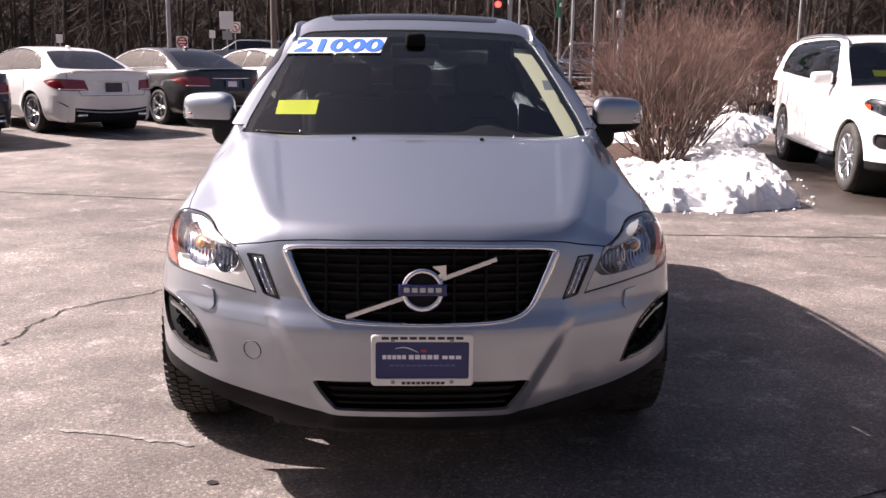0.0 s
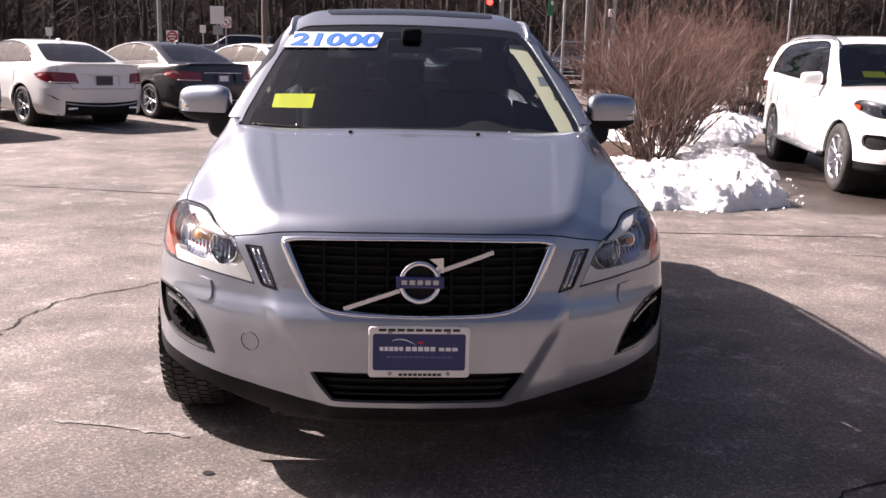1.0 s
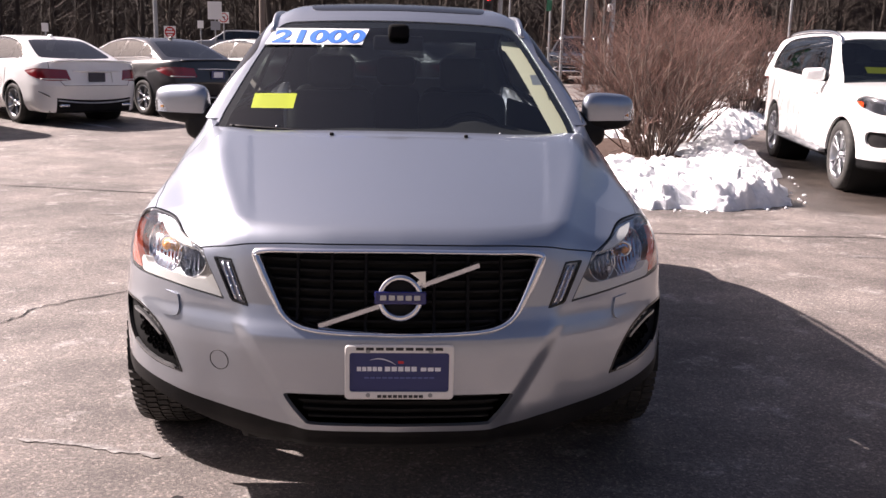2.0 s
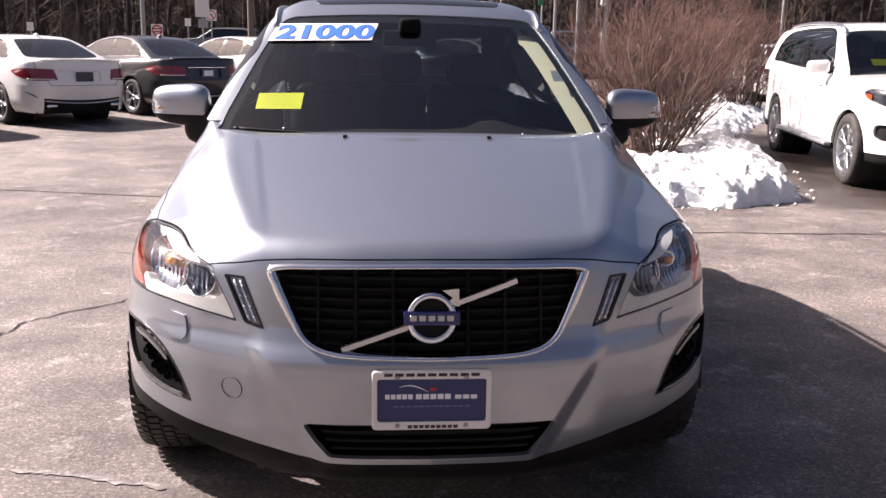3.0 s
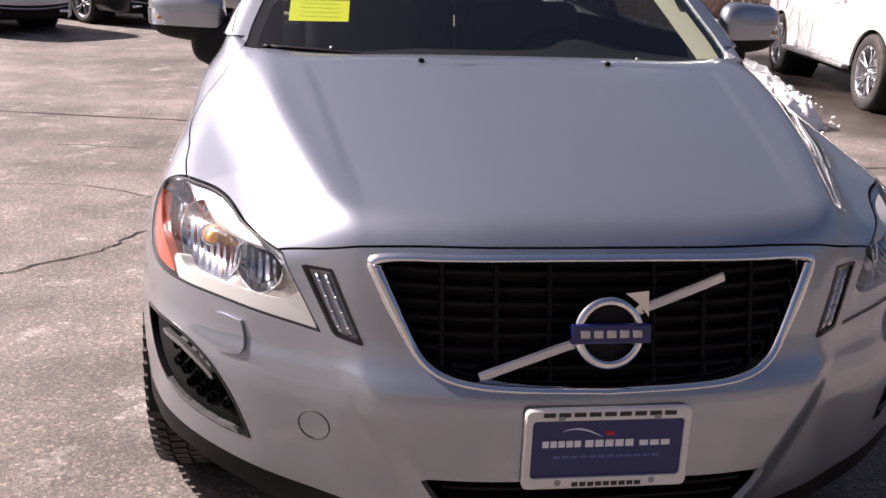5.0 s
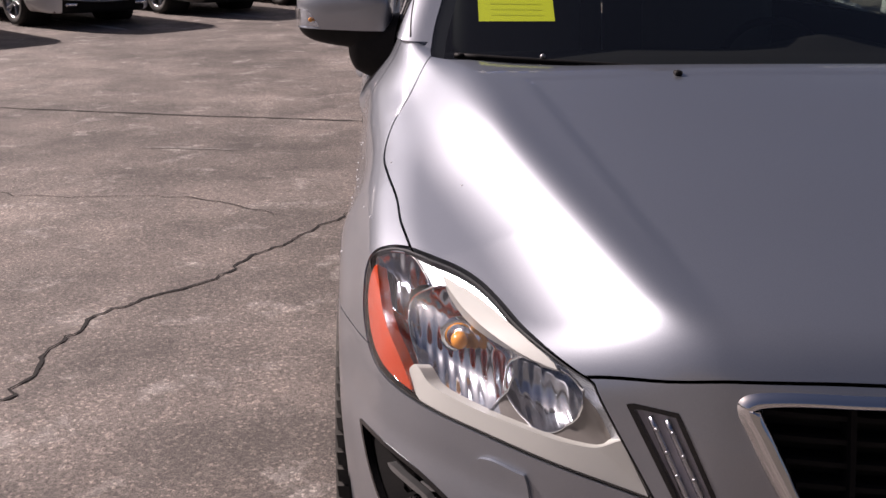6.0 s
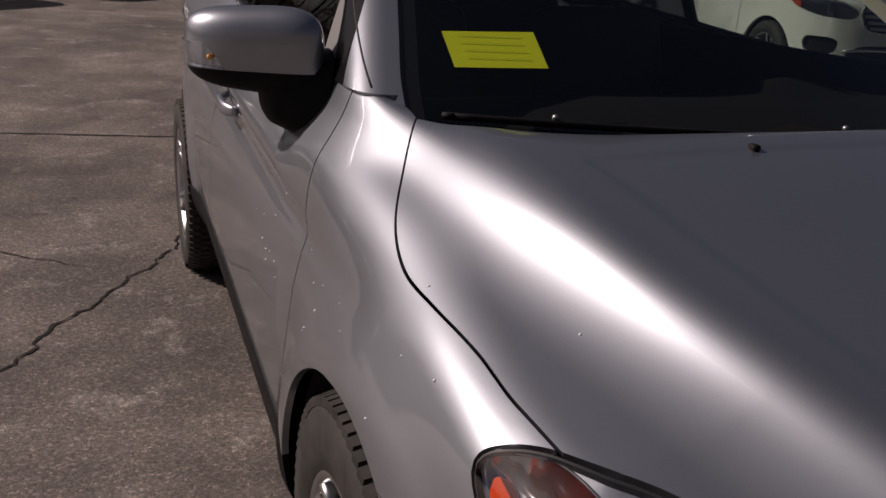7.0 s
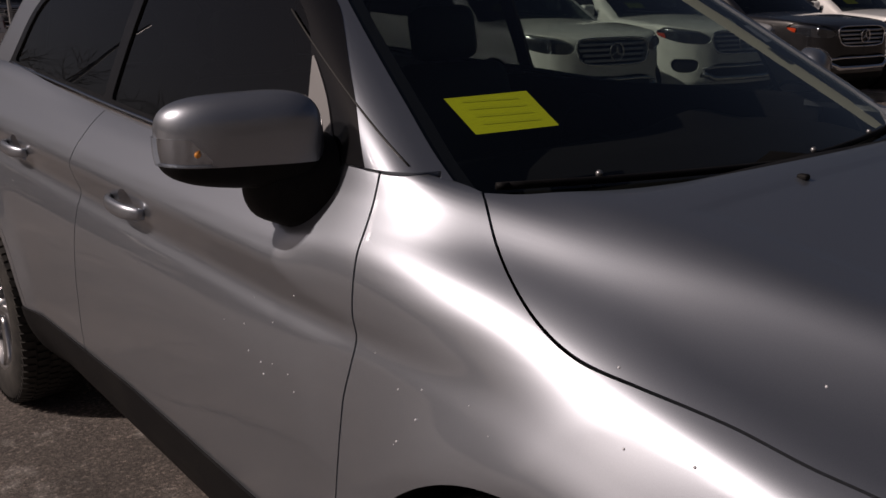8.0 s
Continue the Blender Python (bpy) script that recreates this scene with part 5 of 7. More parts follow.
def seat_at(x, y, name, w=0.50):
    s = new(name)
    s.parent = car
    part("cushion", box(w, 0.50, 0.16, (x, y - 0.25, 0.62), 0.06, 3), SEAT, s)
    part("backrest", box(w, 0.16, 0.62, (0, 0, 0), 0.07, 3, pose(0, 0, 0, -16, 0, 0)), SEAT, s, "", True, Matrix.Translation((x, y + 0.10, 0.93)))
    part("headrest", box(0.26, 0.11, 0.19, (0, 0, 0), 0.045, 3, pose(0, 0, 0, -10, 0, 0)), SEAT, s, "", True, Matrix.Translation((x, y + 0.20, 1.33)))


seat_at(-0.37, 5.35, "front_seat")
seat_at(0.37, 5.35, "front_seat")
seat_at(-0.42, 6.25, "rear_seat")
seat_at(0.0, 6.25, "rear_seat", 0.32)
seat_at(0.42, 6.25, "rear_seat")
part("cabin_floor", box(1.7, 2.9, 0.04, (0, 5.6, 0.40)), CABIN_DARK, car, "", False)
# Hidden box added to stop sunlight leaking through the hollow engine bay.
part("bay_light_block", box(1.25, 0.95, 0.52, (0, 3.55, 0.52), 0.05), DARK, car, "", False)
# Hidden plate added to stop sun leaking onto the ground under the nose.
part("under_light_block", box(0.92, 0.56, 0.012, (0, 3.20, 0.268)), DARK, car, "", False)
part("firewall", box(1.5, 0.03, 0.75, (0, 4.10, 0.66)), DARK, car, "", False)
for sign in (-1, 1):
    part("door_lining", box(0.03, 2.3, 0.72, (sign * 0.785, 5.50, 0.80), 0.01), CABIN_DARK, car, "", False)
part("rear_view_mirror", joined(box(0.24, 0.03, 0.07, (0, 4.735, 1.485), 0.012), box(0.10, 0.07, 0.075, (0, 4.72, 1.535), 0.02)), CABIN_DARK, car, "black interior mirror and sensor pod")


# ---- ground, snow, shrubs, woods ----
def asphalt():
    """Worn asphalt: pale aggregate, salt bloom, darker patches and fine grain."""
    m = material("asphalt", (0.2, 0.19, 0.18), 0.78, spec=0.55)
    b = principled(m)
    grain = noise_tex(m, 62, 8.0, 0.78)
    speck = noise_tex(m, 190, 3.0, 0.7)
    stain = noise_tex(m, 0.55, 7.0, 0.62)
    patch = noise_tex(m, 1.9, 6.0, 0.68)
    salt = noise_tex(m, 3.3, 9.0, 0.75)
    base = ramp(m, stain, [(0.30, (0.064, 0.056, 0.052)), (0.5, (0.118, 0.103, 0.096)), (0.70, (0.190, 0.168, 0.157))])
    worn = ramp(m, patch, [(0.30, (0.60, 0.60, 0.60)), (0.48, (1.0, 1.0, 1.0)), (0.70, (1.40, 1.38, 1.36))])
    c = mix_colour(m, 1.0, base, worn, "MULTIPLY")
    agg = ramp(m, grain, [(0.34, (0.52, 0.51, 0.50)), (0.5, (1.0, 1.0, 1.0)), (0.64, (1.5, 1.47, 1.43))])
    c = mix_colour(m, 1.0, c, agg, "MULTIPLY")
    bloom = ramp(m, salt, [(0.55, (0, 0, 0)), (0.67, (0.58, 0.58, 0.58))])
    c = mix_colour(m, bloom, c, (0.36, 0.34, 0.325))
    pits = ramp(m, speck, [(0.34, (0.4, 0.4, 0.4)), (0.46, (1, 1, 1)), (0.66, (1.7, 1.66, 1.6))])
    c = mix_colour(m, 1.0, c, pits, "MULTIPLY")
    stones = m.node_tree.nodes.new("ShaderNodeTexVoronoi")
    stones.inputs["Scale"].default_value = 105
    tc = m.node_tree.nodes.new("ShaderNodeTexCoord")
    wire(m, tc.outputs["Object"], stones.inputs["Vector"])
    tone = m.node_tree.nodes.new("ShaderNodeSeparateColor")
    wire(m, stones.outputs["Color"], tone.inputs[0])
    pale = ramp(m, tone.outputs[0], [(0.0, (0.70, 0.70, 0.70)), (0.45, (0.97, 0.97, 0.97)), (0.84, (1.08, 1.08, 1.08)), (0.95, (1.8, 1.76, 1.7))])
    c = mix_colour(m, 1.0, c, pale, "MULTIPLY")
    # meltwater that has run from the snow bank along the parked car
    axes = m.node_tree.nodes.new("ShaderNodeSeparateXYZ")
    wire(m, tc.outputs["Object"], axes.inputs[0])
    run = calc(m, "SUBTRACT", axes.outputs["X"], calc(m, "MULTIPLY_ADD", axes.outputs["Y"], 0.30, 1.98))
    band = calc(m, "POWER", 2.718, calc(m, "MULTIPLY", calc(m, "MULTIPLY", run, run), -2.2))
    ends = calc(m, "MULTIPLY", calc(m, "SMOOTH", axes.outputs["Y"], 8.3, 9.3), calc(m, "SMOOTH", axes.outputs["Y"], 17.0, 14.0))
    damp = calc(m, "SMOOTH", calc(m, "MULTIPLY_ADD", patch, 0.9, calc(m, "MULTIPLY", band, ends)), 0.62, 1.05)
    wire(m, mix_colour(m, damp, c, mix_colour(m, 1.0, c, (0.40, 0.37, 0.34), "MULTIPLY")), b.inputs["Base Color"])
    wire(m, calc(m, "MULTIPLY_ADD", damp, -0.36, 0.78), b.inputs["Roughness"])
    bump(m, grain, 0.9, 0.008)
    return m


ASPHALT = asphalt()
gx = np.concatenate([np.linspace(-400, -14, 16), np.linspace(-12, 14, 53), np.linspace(16, 400, 16)])
gy = np.concatenate([np.linspace(-300, -6, 12), np.linspace(-4, 22, 105), np.linspace(24, 90, 20), np.linspace(110, 500, 8)])
GX, GY = np.meshgrid(gx, gy)
gv = np.stack([GX, GY, ground_z(GX, np.minimum(GY, 60))], -1).reshape(-1, 3)
gi = (np.arange(len(gy) - 1)[:, None] * len(gx) + np.arange(len(gx) - 1)[None]).ravel()
gf = np.stack([gi, gi + 1, gi + 1 + len(gx), gi + len(gx)], 1)
ground = tagged(put_mesh("ground", gv, gf, ASPHALT), "worn grey asphalt car park with salt stains", "ground", kind="structure")

CRACK = material("crack_dark", (0.009, 0.008, 0.008), 0.95)
PAINT = material("road_paint", (0.42, 0.41, 0.40), 0.85)
pn = noise_tex(PAINT, 22, 6.0, 0.75)
wire(PAINT, ramp(PAINT, pn, [(0.42, (0.20, 0.185, 0.178)), (0.58, (0.46, 0.45, 0.44))]), principled(PAINT).inputs["Base Color"])
WORN_PAINT = material("worn_paint", (0.2, 0.19, 0.18), 0.9)
wn = noise_tex(WORN_PAINT, 26, 6.0, 0.8)
wire(WORN_PAINT, ramp(WORN_PAINT, wn, [(0.45, (0.115, 0.105, 0.10)), (0.62, (0.28, 0.265, 0.25))]), principled(WORN_PAINT).inputs["Base Color"])
CHALK = material("salt_smear", (0.40, 0.385, 0.37), 0.95)
cn = noise_tex(CHALK, 30, 6.0, 0.8)
wire(CHALK, ramp(CHALK, cn, [(0.42, (0.12, 0.11, 0.105)), (0.62, (0.32, 0.305, 0.29))]), principled(CHALK).inputs["Base Color"])


def ribbon(name, points, width, mat, label, rough=0.4, step=0.05, lift=0.004, seed=1):
    """A ragged strip on the ground along a broken line."""
    rnd = random.Random(seed)
    fine = []
    for a, b in zip(points, points[1:]):
        n = max(2, int(math.dist(a, b) / step))
        for i in range(n):
            s = i / n
            fine.append((a[0] + (b[0] - a[0]) * s, a[1] + (b[1] - a[1]) * s))
    fine.append(points[-1])
    v, f = [], []
    jx = jy = 0.0
    for i, (x, y) in enumerate(fine):
        jx = 0.6 * jx + rnd.uniform(-1, 1) * step * rough
        jy = 0.6 * jy + rnd.uniform(-1, 1) * step * rough
        q, p = fine[min(i + 1, len(fine) - 1)], fine[max(i - 1, 0)]
        d = Vector((q[0] - p[0], q[1] - p[1], 0)).normalized()
        n = Vector((-d.y, d.x, 0))
        w = width * rnd.uniform(0.45, 1.3) * (0.3 if i in (0, len(fine) - 1) else 1)
        for sgn in (-1, 1):
            px, py = x + jx + n.x * w * 0.5 * sgn, y + jy + n.y * w * 0.5 * sgn
            v.append((px, py, float(ground_z(px, py)) + lift))
        if i:
            b = 2 * i
            f.append((b - 2, b - 1, b + 1, b))
    return tagged(put_mesh(name, v, f, mat, ground, smooth=False), label)


ribbon("crack", [(-2.6, 4.0), (-2.08, 4.60), (-2.07, 4.98), (-1.97, 5.34), (-1.62, 5.66), (-1.49, 5.94), (-1.20, 6.44), (-1.03, 6.71), (-0.96, 7.04)], 0.014, CRACK, "long dark crack", 0.75, 0.03, seed=3)
ribbon("crack", [(-7.5, 10.6), (-4.4, 9.9), (-2.3, 9.4), (-0.9, 9.15), (1.5, 8.9)], 0.030, CRACK, "tarred joint line", 0.10, 0.10, seed=4)
ribbon("crack", [(-5.2, 7.9), (-3.9, 7.7), (-3.0, 7.05), (-2.0, 7.0), (-1.4, 6.6)], 0.007, CRACK, "hairline crack", 0.5, 0.06, seed=5)
ribbon("crack", [(1.6, 7.75), (3.0, 7.70), (4.8, 7.6), (7.5, 7.3), (11, 6.9)], 0.022, CRACK, "dark joint line", 0.15, 0.08, seed=6)
ribbon("crack", [(2.3, 3.3), (2.0, 3.0), (1.6, 2.95), (1.2, 2.7)], 0.010, CRACK, "hairline crack", 0.5, 0.05, seed=7)
ribbon("salt_smear", [(-1.40, 3.50), (-1.22, 3.474), (-1.10, 3.434), (-1.01, 3.40), (-0.94, 3.39), (-0.84, 3.35)], 0.030, CHALK, "white chalky smear", 0.35, 0.02, seed=8)
ribbon("oil_spot", [(-0.73, 3.035), (-0.71, 3.033), (-0.69, 3.03)], 0.035, CRACK, "small dark oil spot", 0.1, 0.008, seed=9)
for k, (x, y, d) in enumerate(((4.05, 7.9, 0.9), (6.3, 8.3, 1.6), (3.4, 6.9, 0.5), (-3.4, 6.5, 0.5), (-2.6, 8.3, 0.7), (-4.6, 8.9, 0.8), (-3.0, 5.7, 0.4))):
    ribbon("salt_smear", [(x, y), (x + d * 0.5, y - 0.03), (x + d, y - 0.10)], 0.03, CHALK, "white chalky smear", 0.35, 0.05, seed=20 + k)
HEAD = Vector((-0.72, 0.694, 0))
RIGHT = Vector((0.694, 0.72, 0))
bay = Vector((-5.55, 16.10, 0))
for k in range(-2, 7):
    p = bay + RIGHT * (2.52 * k + 0.35)
    a, b = p - HEAD * 1.0, p + HEAD * 4.6
    ribbon("bay_line", [(a.x, a.y), (b.x, b.y)], 0.11, PAINT, "faded white bay line", 0.02, 0.3, 0.005, 40 + k)
for k, x in enumerate((7.35, 9.9, 12.4, 15.0)):
    ribbon("bay_line", [(x - 0.05, 9.2), (x + 0.75, 14.2)], 0.10, PAINT, "faded white bay line", 0.02, 0.3, 0.005, 60 + k)

ribbon("bay_line", [(4.98, 7.9), (5.16, 9.05)], 0.055, WORN_PAINT, "almost worn-off bay line", 0.10, 0.05, 0.005, 58)

SNOW = material("snow", (0.84, 0.85, 0.87), 0.7)
SNOW.node_tree.nodes["Principled BSDF"].inputs["Subsurface Weight"].default_value = 0.0
sn = noise_tex(SNOW, 9, 8.0, 0.7)
s2 = noise_tex(SNOW, 3.0, 5.0, 0.7)
wire(SNOW, ramp(SNOW, s2, [(0.3, (0.76, 0.76, 0.76)), (0.5, (0.86, 0.87, 0.88)), (0.8, (0.88, 0.89, 0.91))]), principled(SNOW).inputs["Base Color"])
bump(SNOW, sn, 0.5, 0.05)
MULCH = material("mulch", (0.085, 0.05, 0.035), 0.95)
mn = noise_tex(MULCH, 60, 5.0, 0.7)
wire(MULCH, ramp(MULCH, mn, [(0.35, (0.035, 0.02, 0.015)), (0.7, (0.14, 0.085, 0.06))]), principled(MULCH).inputs["Base Color"])
bump(MULCH, mn, 0.8, 0.03)

ISLAND = outline([(2.1, 9.25), (2.6, 8.93), (3.3, 8.87), (3.95, 9.08), (4.3, 9.9), (4.72, 11.2), (5.05, 12.5), (5.45, 14.6), (7.5, 18.2), (8.3, 20.0), (7.7, 21.1), (6.0, 21.0), (4.6, 20.0), (3.4, 17.0), (2.4, 14.0), (1.7, 11.5), (1.6, 10.0)])


def lattice(seed, shape=(256, 256)):
    return np.random.RandomState(seed).rand(*shape)


def soft_noise(x, y, seed):
    """Smooth noise from -1 to 1 on a grid of unit cells."""
    t = lattice(seed)
    i, j = np.floor(x).astype(int), np.floor(y).astype(int)
    u, v = x - i, y - j
    u, v = u * u * (3 - 2 * u), v * v * (3 - 2 * v)
    g = lambda a, b: t[(i + a) % 256, (j + b) % 256]
    return ((g(0, 0) * (1 - u) + g(1, 0) * u) * (1 - v) + (g(0, 1) * (1 - u) + g(1, 1) * u) * v) * 2 - 1


def crumbs(x, y, seed):
    """Broken lumps: tilted facets with a height of their own, one for each uneven cell."""
    px, py, h, tx, ty = (lattice(seed + k) for k in range(5))
    i0, j0 = np.floor(x).astype(int), np.floor(y).astype(int)
    best, out = np.full(x.shape, 9.0), np.zeros(x.shape)
    for a in (-1, 0, 1):
        for b in (-1, 0, 1):
            i, j = (i0 + a) % 256, (j0 + b) % 256
            dx, dy = x - i0 - a - px[i, j], y - j0 - b - py[i, j]
            d = np.hypot(dx, dy)
            near = d < best
            best = np.where(near, d, best)
            out = np.where(near, h[i, j] - 0.5 + dx * (tx[i, j] - 0.5) * 1.2 + dy * (ty[i, j] - 0.5) * 1.2 - 0.5 * d * d, out)
    return out


def snow_bank():
    xs = np.arange(1.4, 8.7, 0.028)
    ys = np.concatenate([np.arange(8.6, 12.4, 0.021), np.arange(12.4, 21.2, 0.06)])
    X, Y = np.meshgrid(xs, ys)
    d = -poly_distance(ISLAND, X.ravel(), Y.ravel()).reshape(X.shape)
    d = np.where(d < -0.9, -0.3, d)
    wx, wy = X + 0.06 * soft_noise(X * 7, Y * 7, 1), Y + 0.06 * soft_noise(X * 7, Y * 7, 2)
    big = soft_noise(X * 1.3, Y * 1.3, 3) + 0.5 * soft_noise(X * 2.9, Y * 2.9, 4)
    e = d + 0.10 * soft_noise(X * 3.1, Y * 3.1, 5) + 0.06 * soft_noise(X * 8, Y * 8, 6) + 0.03 * soft_noise(X * 21, Y * 21, 7)
    front = np.clip((10.6 - Y) / 1.4, 0, 1)
    ridge = 0.17 + 0.07 * front + 0.12 * np.exp(-((X - 4.0 - 0.32 * (Y - 10)) / 0.5) ** 2)
    edge = np.clip(e * 7, 0, 1)
    h = ridge * (1 - np.exp(-np.maximum(e, 0) * 5.0)) * (1 + 0.30 * big)
    h = h + edge * (0.13 * crumbs(wx * 4.2, wy * 4.2, 20) * (0.5 + 0.5 * front) + 0.060 * crumbs(wx * 10, wy * 10, 30) + 0.024 * crumbs(wx * 26, wy * 26, 40) + 0.010 * soft_noise(X * 38, Y * 38, 8))
    bare = np.exp(-(((X - 3.15) / 0.75) ** 2 + ((Y - 12.4) / 0.7) ** 2)) + 0.8 * np.exp(-(((X - 3.4) / 0.6) ** 2 + ((Y - 14.2) / 1.0) ** 2))
    h = np.where(e < 0.012, -0.06, np.maximum(h, 0.012)) - 0.34 * bare
    z = np.where(d < -0.16, -0.2, h) + ground_z(X, Y)
    r, c = X.shape
    v = np.stack([X, Y, z], -1).reshape(-1, 3)
    i = (np.arange(r - 1)[:, None] * c + np.arange(c - 1)[None]).ravel()
    f = np.stack([i, i + 1, i + 1 + c, i + c], 1)
    keep = (v[f][:, :, 2] > ground_z(0, v[f][:, :, 1]) - 0.15).all(1)
    return v, f[keep]


sv, sf = snow_bank()
tagged(put_mesh("snow_bank", sv, sf, SNOW), "heaped crusty white snow on the planting island", "snow", kind="stuff")
rnd = random.Random(11)
clv, clf = [], []
for k in range(26):
    t = rnd.random()
    x = 2.2 + 1.75 * t
    y = 8.98 - 0.16 * math.sin(math.pi * min(1, t * 1.2)) + rnd.gauss(0.0, 0.05)
    if k % 3 == 0:
        y = 9.0 + rnd.random() * 2.2
        x = 4.12 + 0.36 * (y - 9.1) + rnd.gauss(0, 0.07)
    r = rnd.uniform(0.008, 0.022)
    z0 = float(ground_z(x, y)) + r * 0.5
    bm = bmesh.new()
    bmesh.ops.create_icosphere(bm, subdivisions=2, radius=r)
    base = len(clv)
    for q in bm.verts:
        p = q.co * (1 + 0.5 * noise.noise(q.co / r * 1.2 + Vector((k, 0, 0))) + 0.3 * noise.noise(q.co / r * 3 + Vector((0, k, 0))))
        clv.append((x + p.x, y + p.y, z0 + p.z * 0.8))
    clf += [[base + q.index for q in fc.verts] for fc in bm.faces]
    bm.free()
tagged(put_mesh("snow_clods", clv, clf, SNOW), "loose white snow clods on the bank", "snow", kind="stuff")
mulch_v, mulch_f = [], []
for j in range(30):
    for i in range(30):
        x, y = 1.9 + 0.1 * i, 11.4 + 0.13 * j
        mulch_v.append((x, y, float(ground_z(x, y)) + 0.05 + 0.03 * noise.noise(Vector((x * 4, y * 4, 0)))))
        if i and j:
            b = j * 30 + i
            mulch_f.append((b - 31, b - 30, b, b - 1))
tagged(put_mesh("planting_bed", mulch_v, mulch_f, MULCH), "brown mulch bed under the shrubs", "ground", kind="structure")

BARK = material("shrub_bark", (0.16, 0.085, 0.06), 0.85)
bn = noise_tex(BARK, 6, 4.0)
wire(BARK, ramp(BARK, bn, [(0.3, (0.075, 0.050, 0.042)), (0.7, (0.20, 0.145, 0.12))]), principled(BARK).inputs["Base Color"])
TWIG = material("shrub_twig", (0.20, 0.095, 0.07), 0.8)
tn2 = noise_tex(TWIG, 3, 4.0)
wire(TWIG, ramp(TWIG, tn2, [(0.3, (0.105, 0.052, 0.042)), (0.7, (0.25, 0.145, 0.115))]), principled(TWIG).inputs["Base Color"])


class Sticks:
    """Many thin tapered sticks in one mesh."""

    def __init__(self):
        self.v, self.f = [], []

    def add(self, pts, r0, r1, sides=3):
        n = len(pts)
        base = len(self.v)
        for i, p in enumerate(pts):
            d = (pts[min(i + 1, n - 1)] - pts[max(i - 1, 0)]).normalized()
            up = Vector((0, 0, 1)) if abs(d.z) < 0.9 else Vector((1, 0, 0))
            a = d.cross(up).normalized()
            b = a.cross(d)
            r = r0 + (r1 - r0) * i / (n - 1)
            for k in range(sides):
                w = 2 * math.pi * k / sides
                self.v.append(tuple(p + a * (math.cos(w) * r) + b * (math.sin(w) * r)))
        for i in range(n - 1):
            for k in range(sides):
                q = base + i * sides
                self.f.append((q + k, q + (k + 1) % sides, q + sides + (k + 1) % sides, q + sides + k))


def grow(rnd, sticks, fine, start, way, length, r, level, gravity=0.0):
    n = 5
    pts, d = [start], way.normalized()
    for i in range(n):
        d = (d + Vector((rnd.gauss(0, 0.13), rnd.gauss(0, 0.13), rnd.gauss(0, 0.10) + gravity))).normalized()
        pts.append(pts[-1] + d * (length / n))
    (sticks if level < 2 else fine).add(pts, r, r * 0.45, 4 if level == 0 else 3)
    if level >= 3:
        return
    for k in range((5, 5, 2)[level]):
        s = rnd.uniform(0.25, 1.0)
        i = min(int(s * n), n - 1)
        p = pts[i].lerp(pts[i + 1], s * n - i)
        base = (pts[i + 1] - pts[i]).normalized()
        side = Vector((rnd.gauss(0, 1), rnd.gauss(0, 1), rnd.gauss(0.25, 0.7))).normalized()
        grow(rnd, sticks, fine, p, base * 0.9 + side * 0.65, length * rnd.uniform(0.32, 0.6), r * 0.5, level + 1, 0.03)


def shrub(x, y, height, spread, stems, seed, label):
    rnd = random.Random(seed)
    a, b = Sticks(), Sticks()
    for k in range(stems):
        w = rnd.uniform(0, 2 * math.pi)
        lean = rnd.uniform(0.05, 1.0) ** 0.7 * spread
        p = Vector((math.cos(w) * rnd.uniform(0, 0.35), math.sin(w) * rnd.uniform(0, 0.35), -0.05))
        way = Vector((math.cos(w) * lean, math.sin(w) * lean, 1.0))
        grow(rnd, a, b, p, way, height * rnd.uniform(0.6, 0.95), 0.014 * rnd.uniform(0.7, 1.3), 0, 0.015)
    root = thing("shrub", label, "shrub", Matrix.Translation((x, y, float(ground_z(x, y)) + 0.03)), "bare shrubs on the island")
    tagged(put_mesh("stem", a.v, a.f, BARK, root), "brown woody stems", kind="stuff")
    tagged(put_mesh("twig", b.v, b.f, TWIG, root), "fine reddish twigs", kind="stuff")
    return root


shrub(3.62, 12.9, 1.8, 0.85, 62, 5, "bare leafless shrub with dense reddish-brown twigs")
shrub(4.15, 13.9, 1.8, 0.75, 52, 6, "bare leafless shrub with dense reddish-brown twigs")
shrub(4.35, 15.6, 1.9, 0.8, 50, 7, "bare leafless shrub with dense reddish-brown twigs")
shrub(7.6, 19.7, 2.0, 0.55, 56, 8, "bare leafless shrub beside the parked white vehicle")
shrub(6.6, 20.2, 2.1, 0.6, 50, 9, "bare leafless shrub at the back of the island")

# unseen wall across from the car, added to keep low sky off its bumper
BLOCK_WALL = material("block_wall_render", (0.15, 0.135, 0.12), 0.85)
fn1 = noise_tex(BLOCK_WALL, 1.3, 6.0, 0.65)
wire(BLOCK_WALL, ramp(BLOCK_WALL, fn1, [(0.35, (0.105, 0.095, 0.085)), (0.65, (0.17, 0.155, 0.14))]), principled(BLOCK_WALL).inputs["Base Color"])
sky_block = thing("sky_block_wall", "plain brown-grey rendered wall, unseen, added to block low sky", "wall")
part("wall", box(54, 0.4, 6.4, (0, -9.2, 3.2)), BLOCK_WALL, sky_block, "", False)
part("coping", box(54.2, 0.56, 0.16, (0, -9.2, 6.48), 0.03), STEEL_GREY, sky_block, "grey metal coping", False)
part("plinth", box(54.1, 0.46, 0.45, (0, -9.2, 0.225), 0.02), STEEL_GREY, sky_block, "", False)

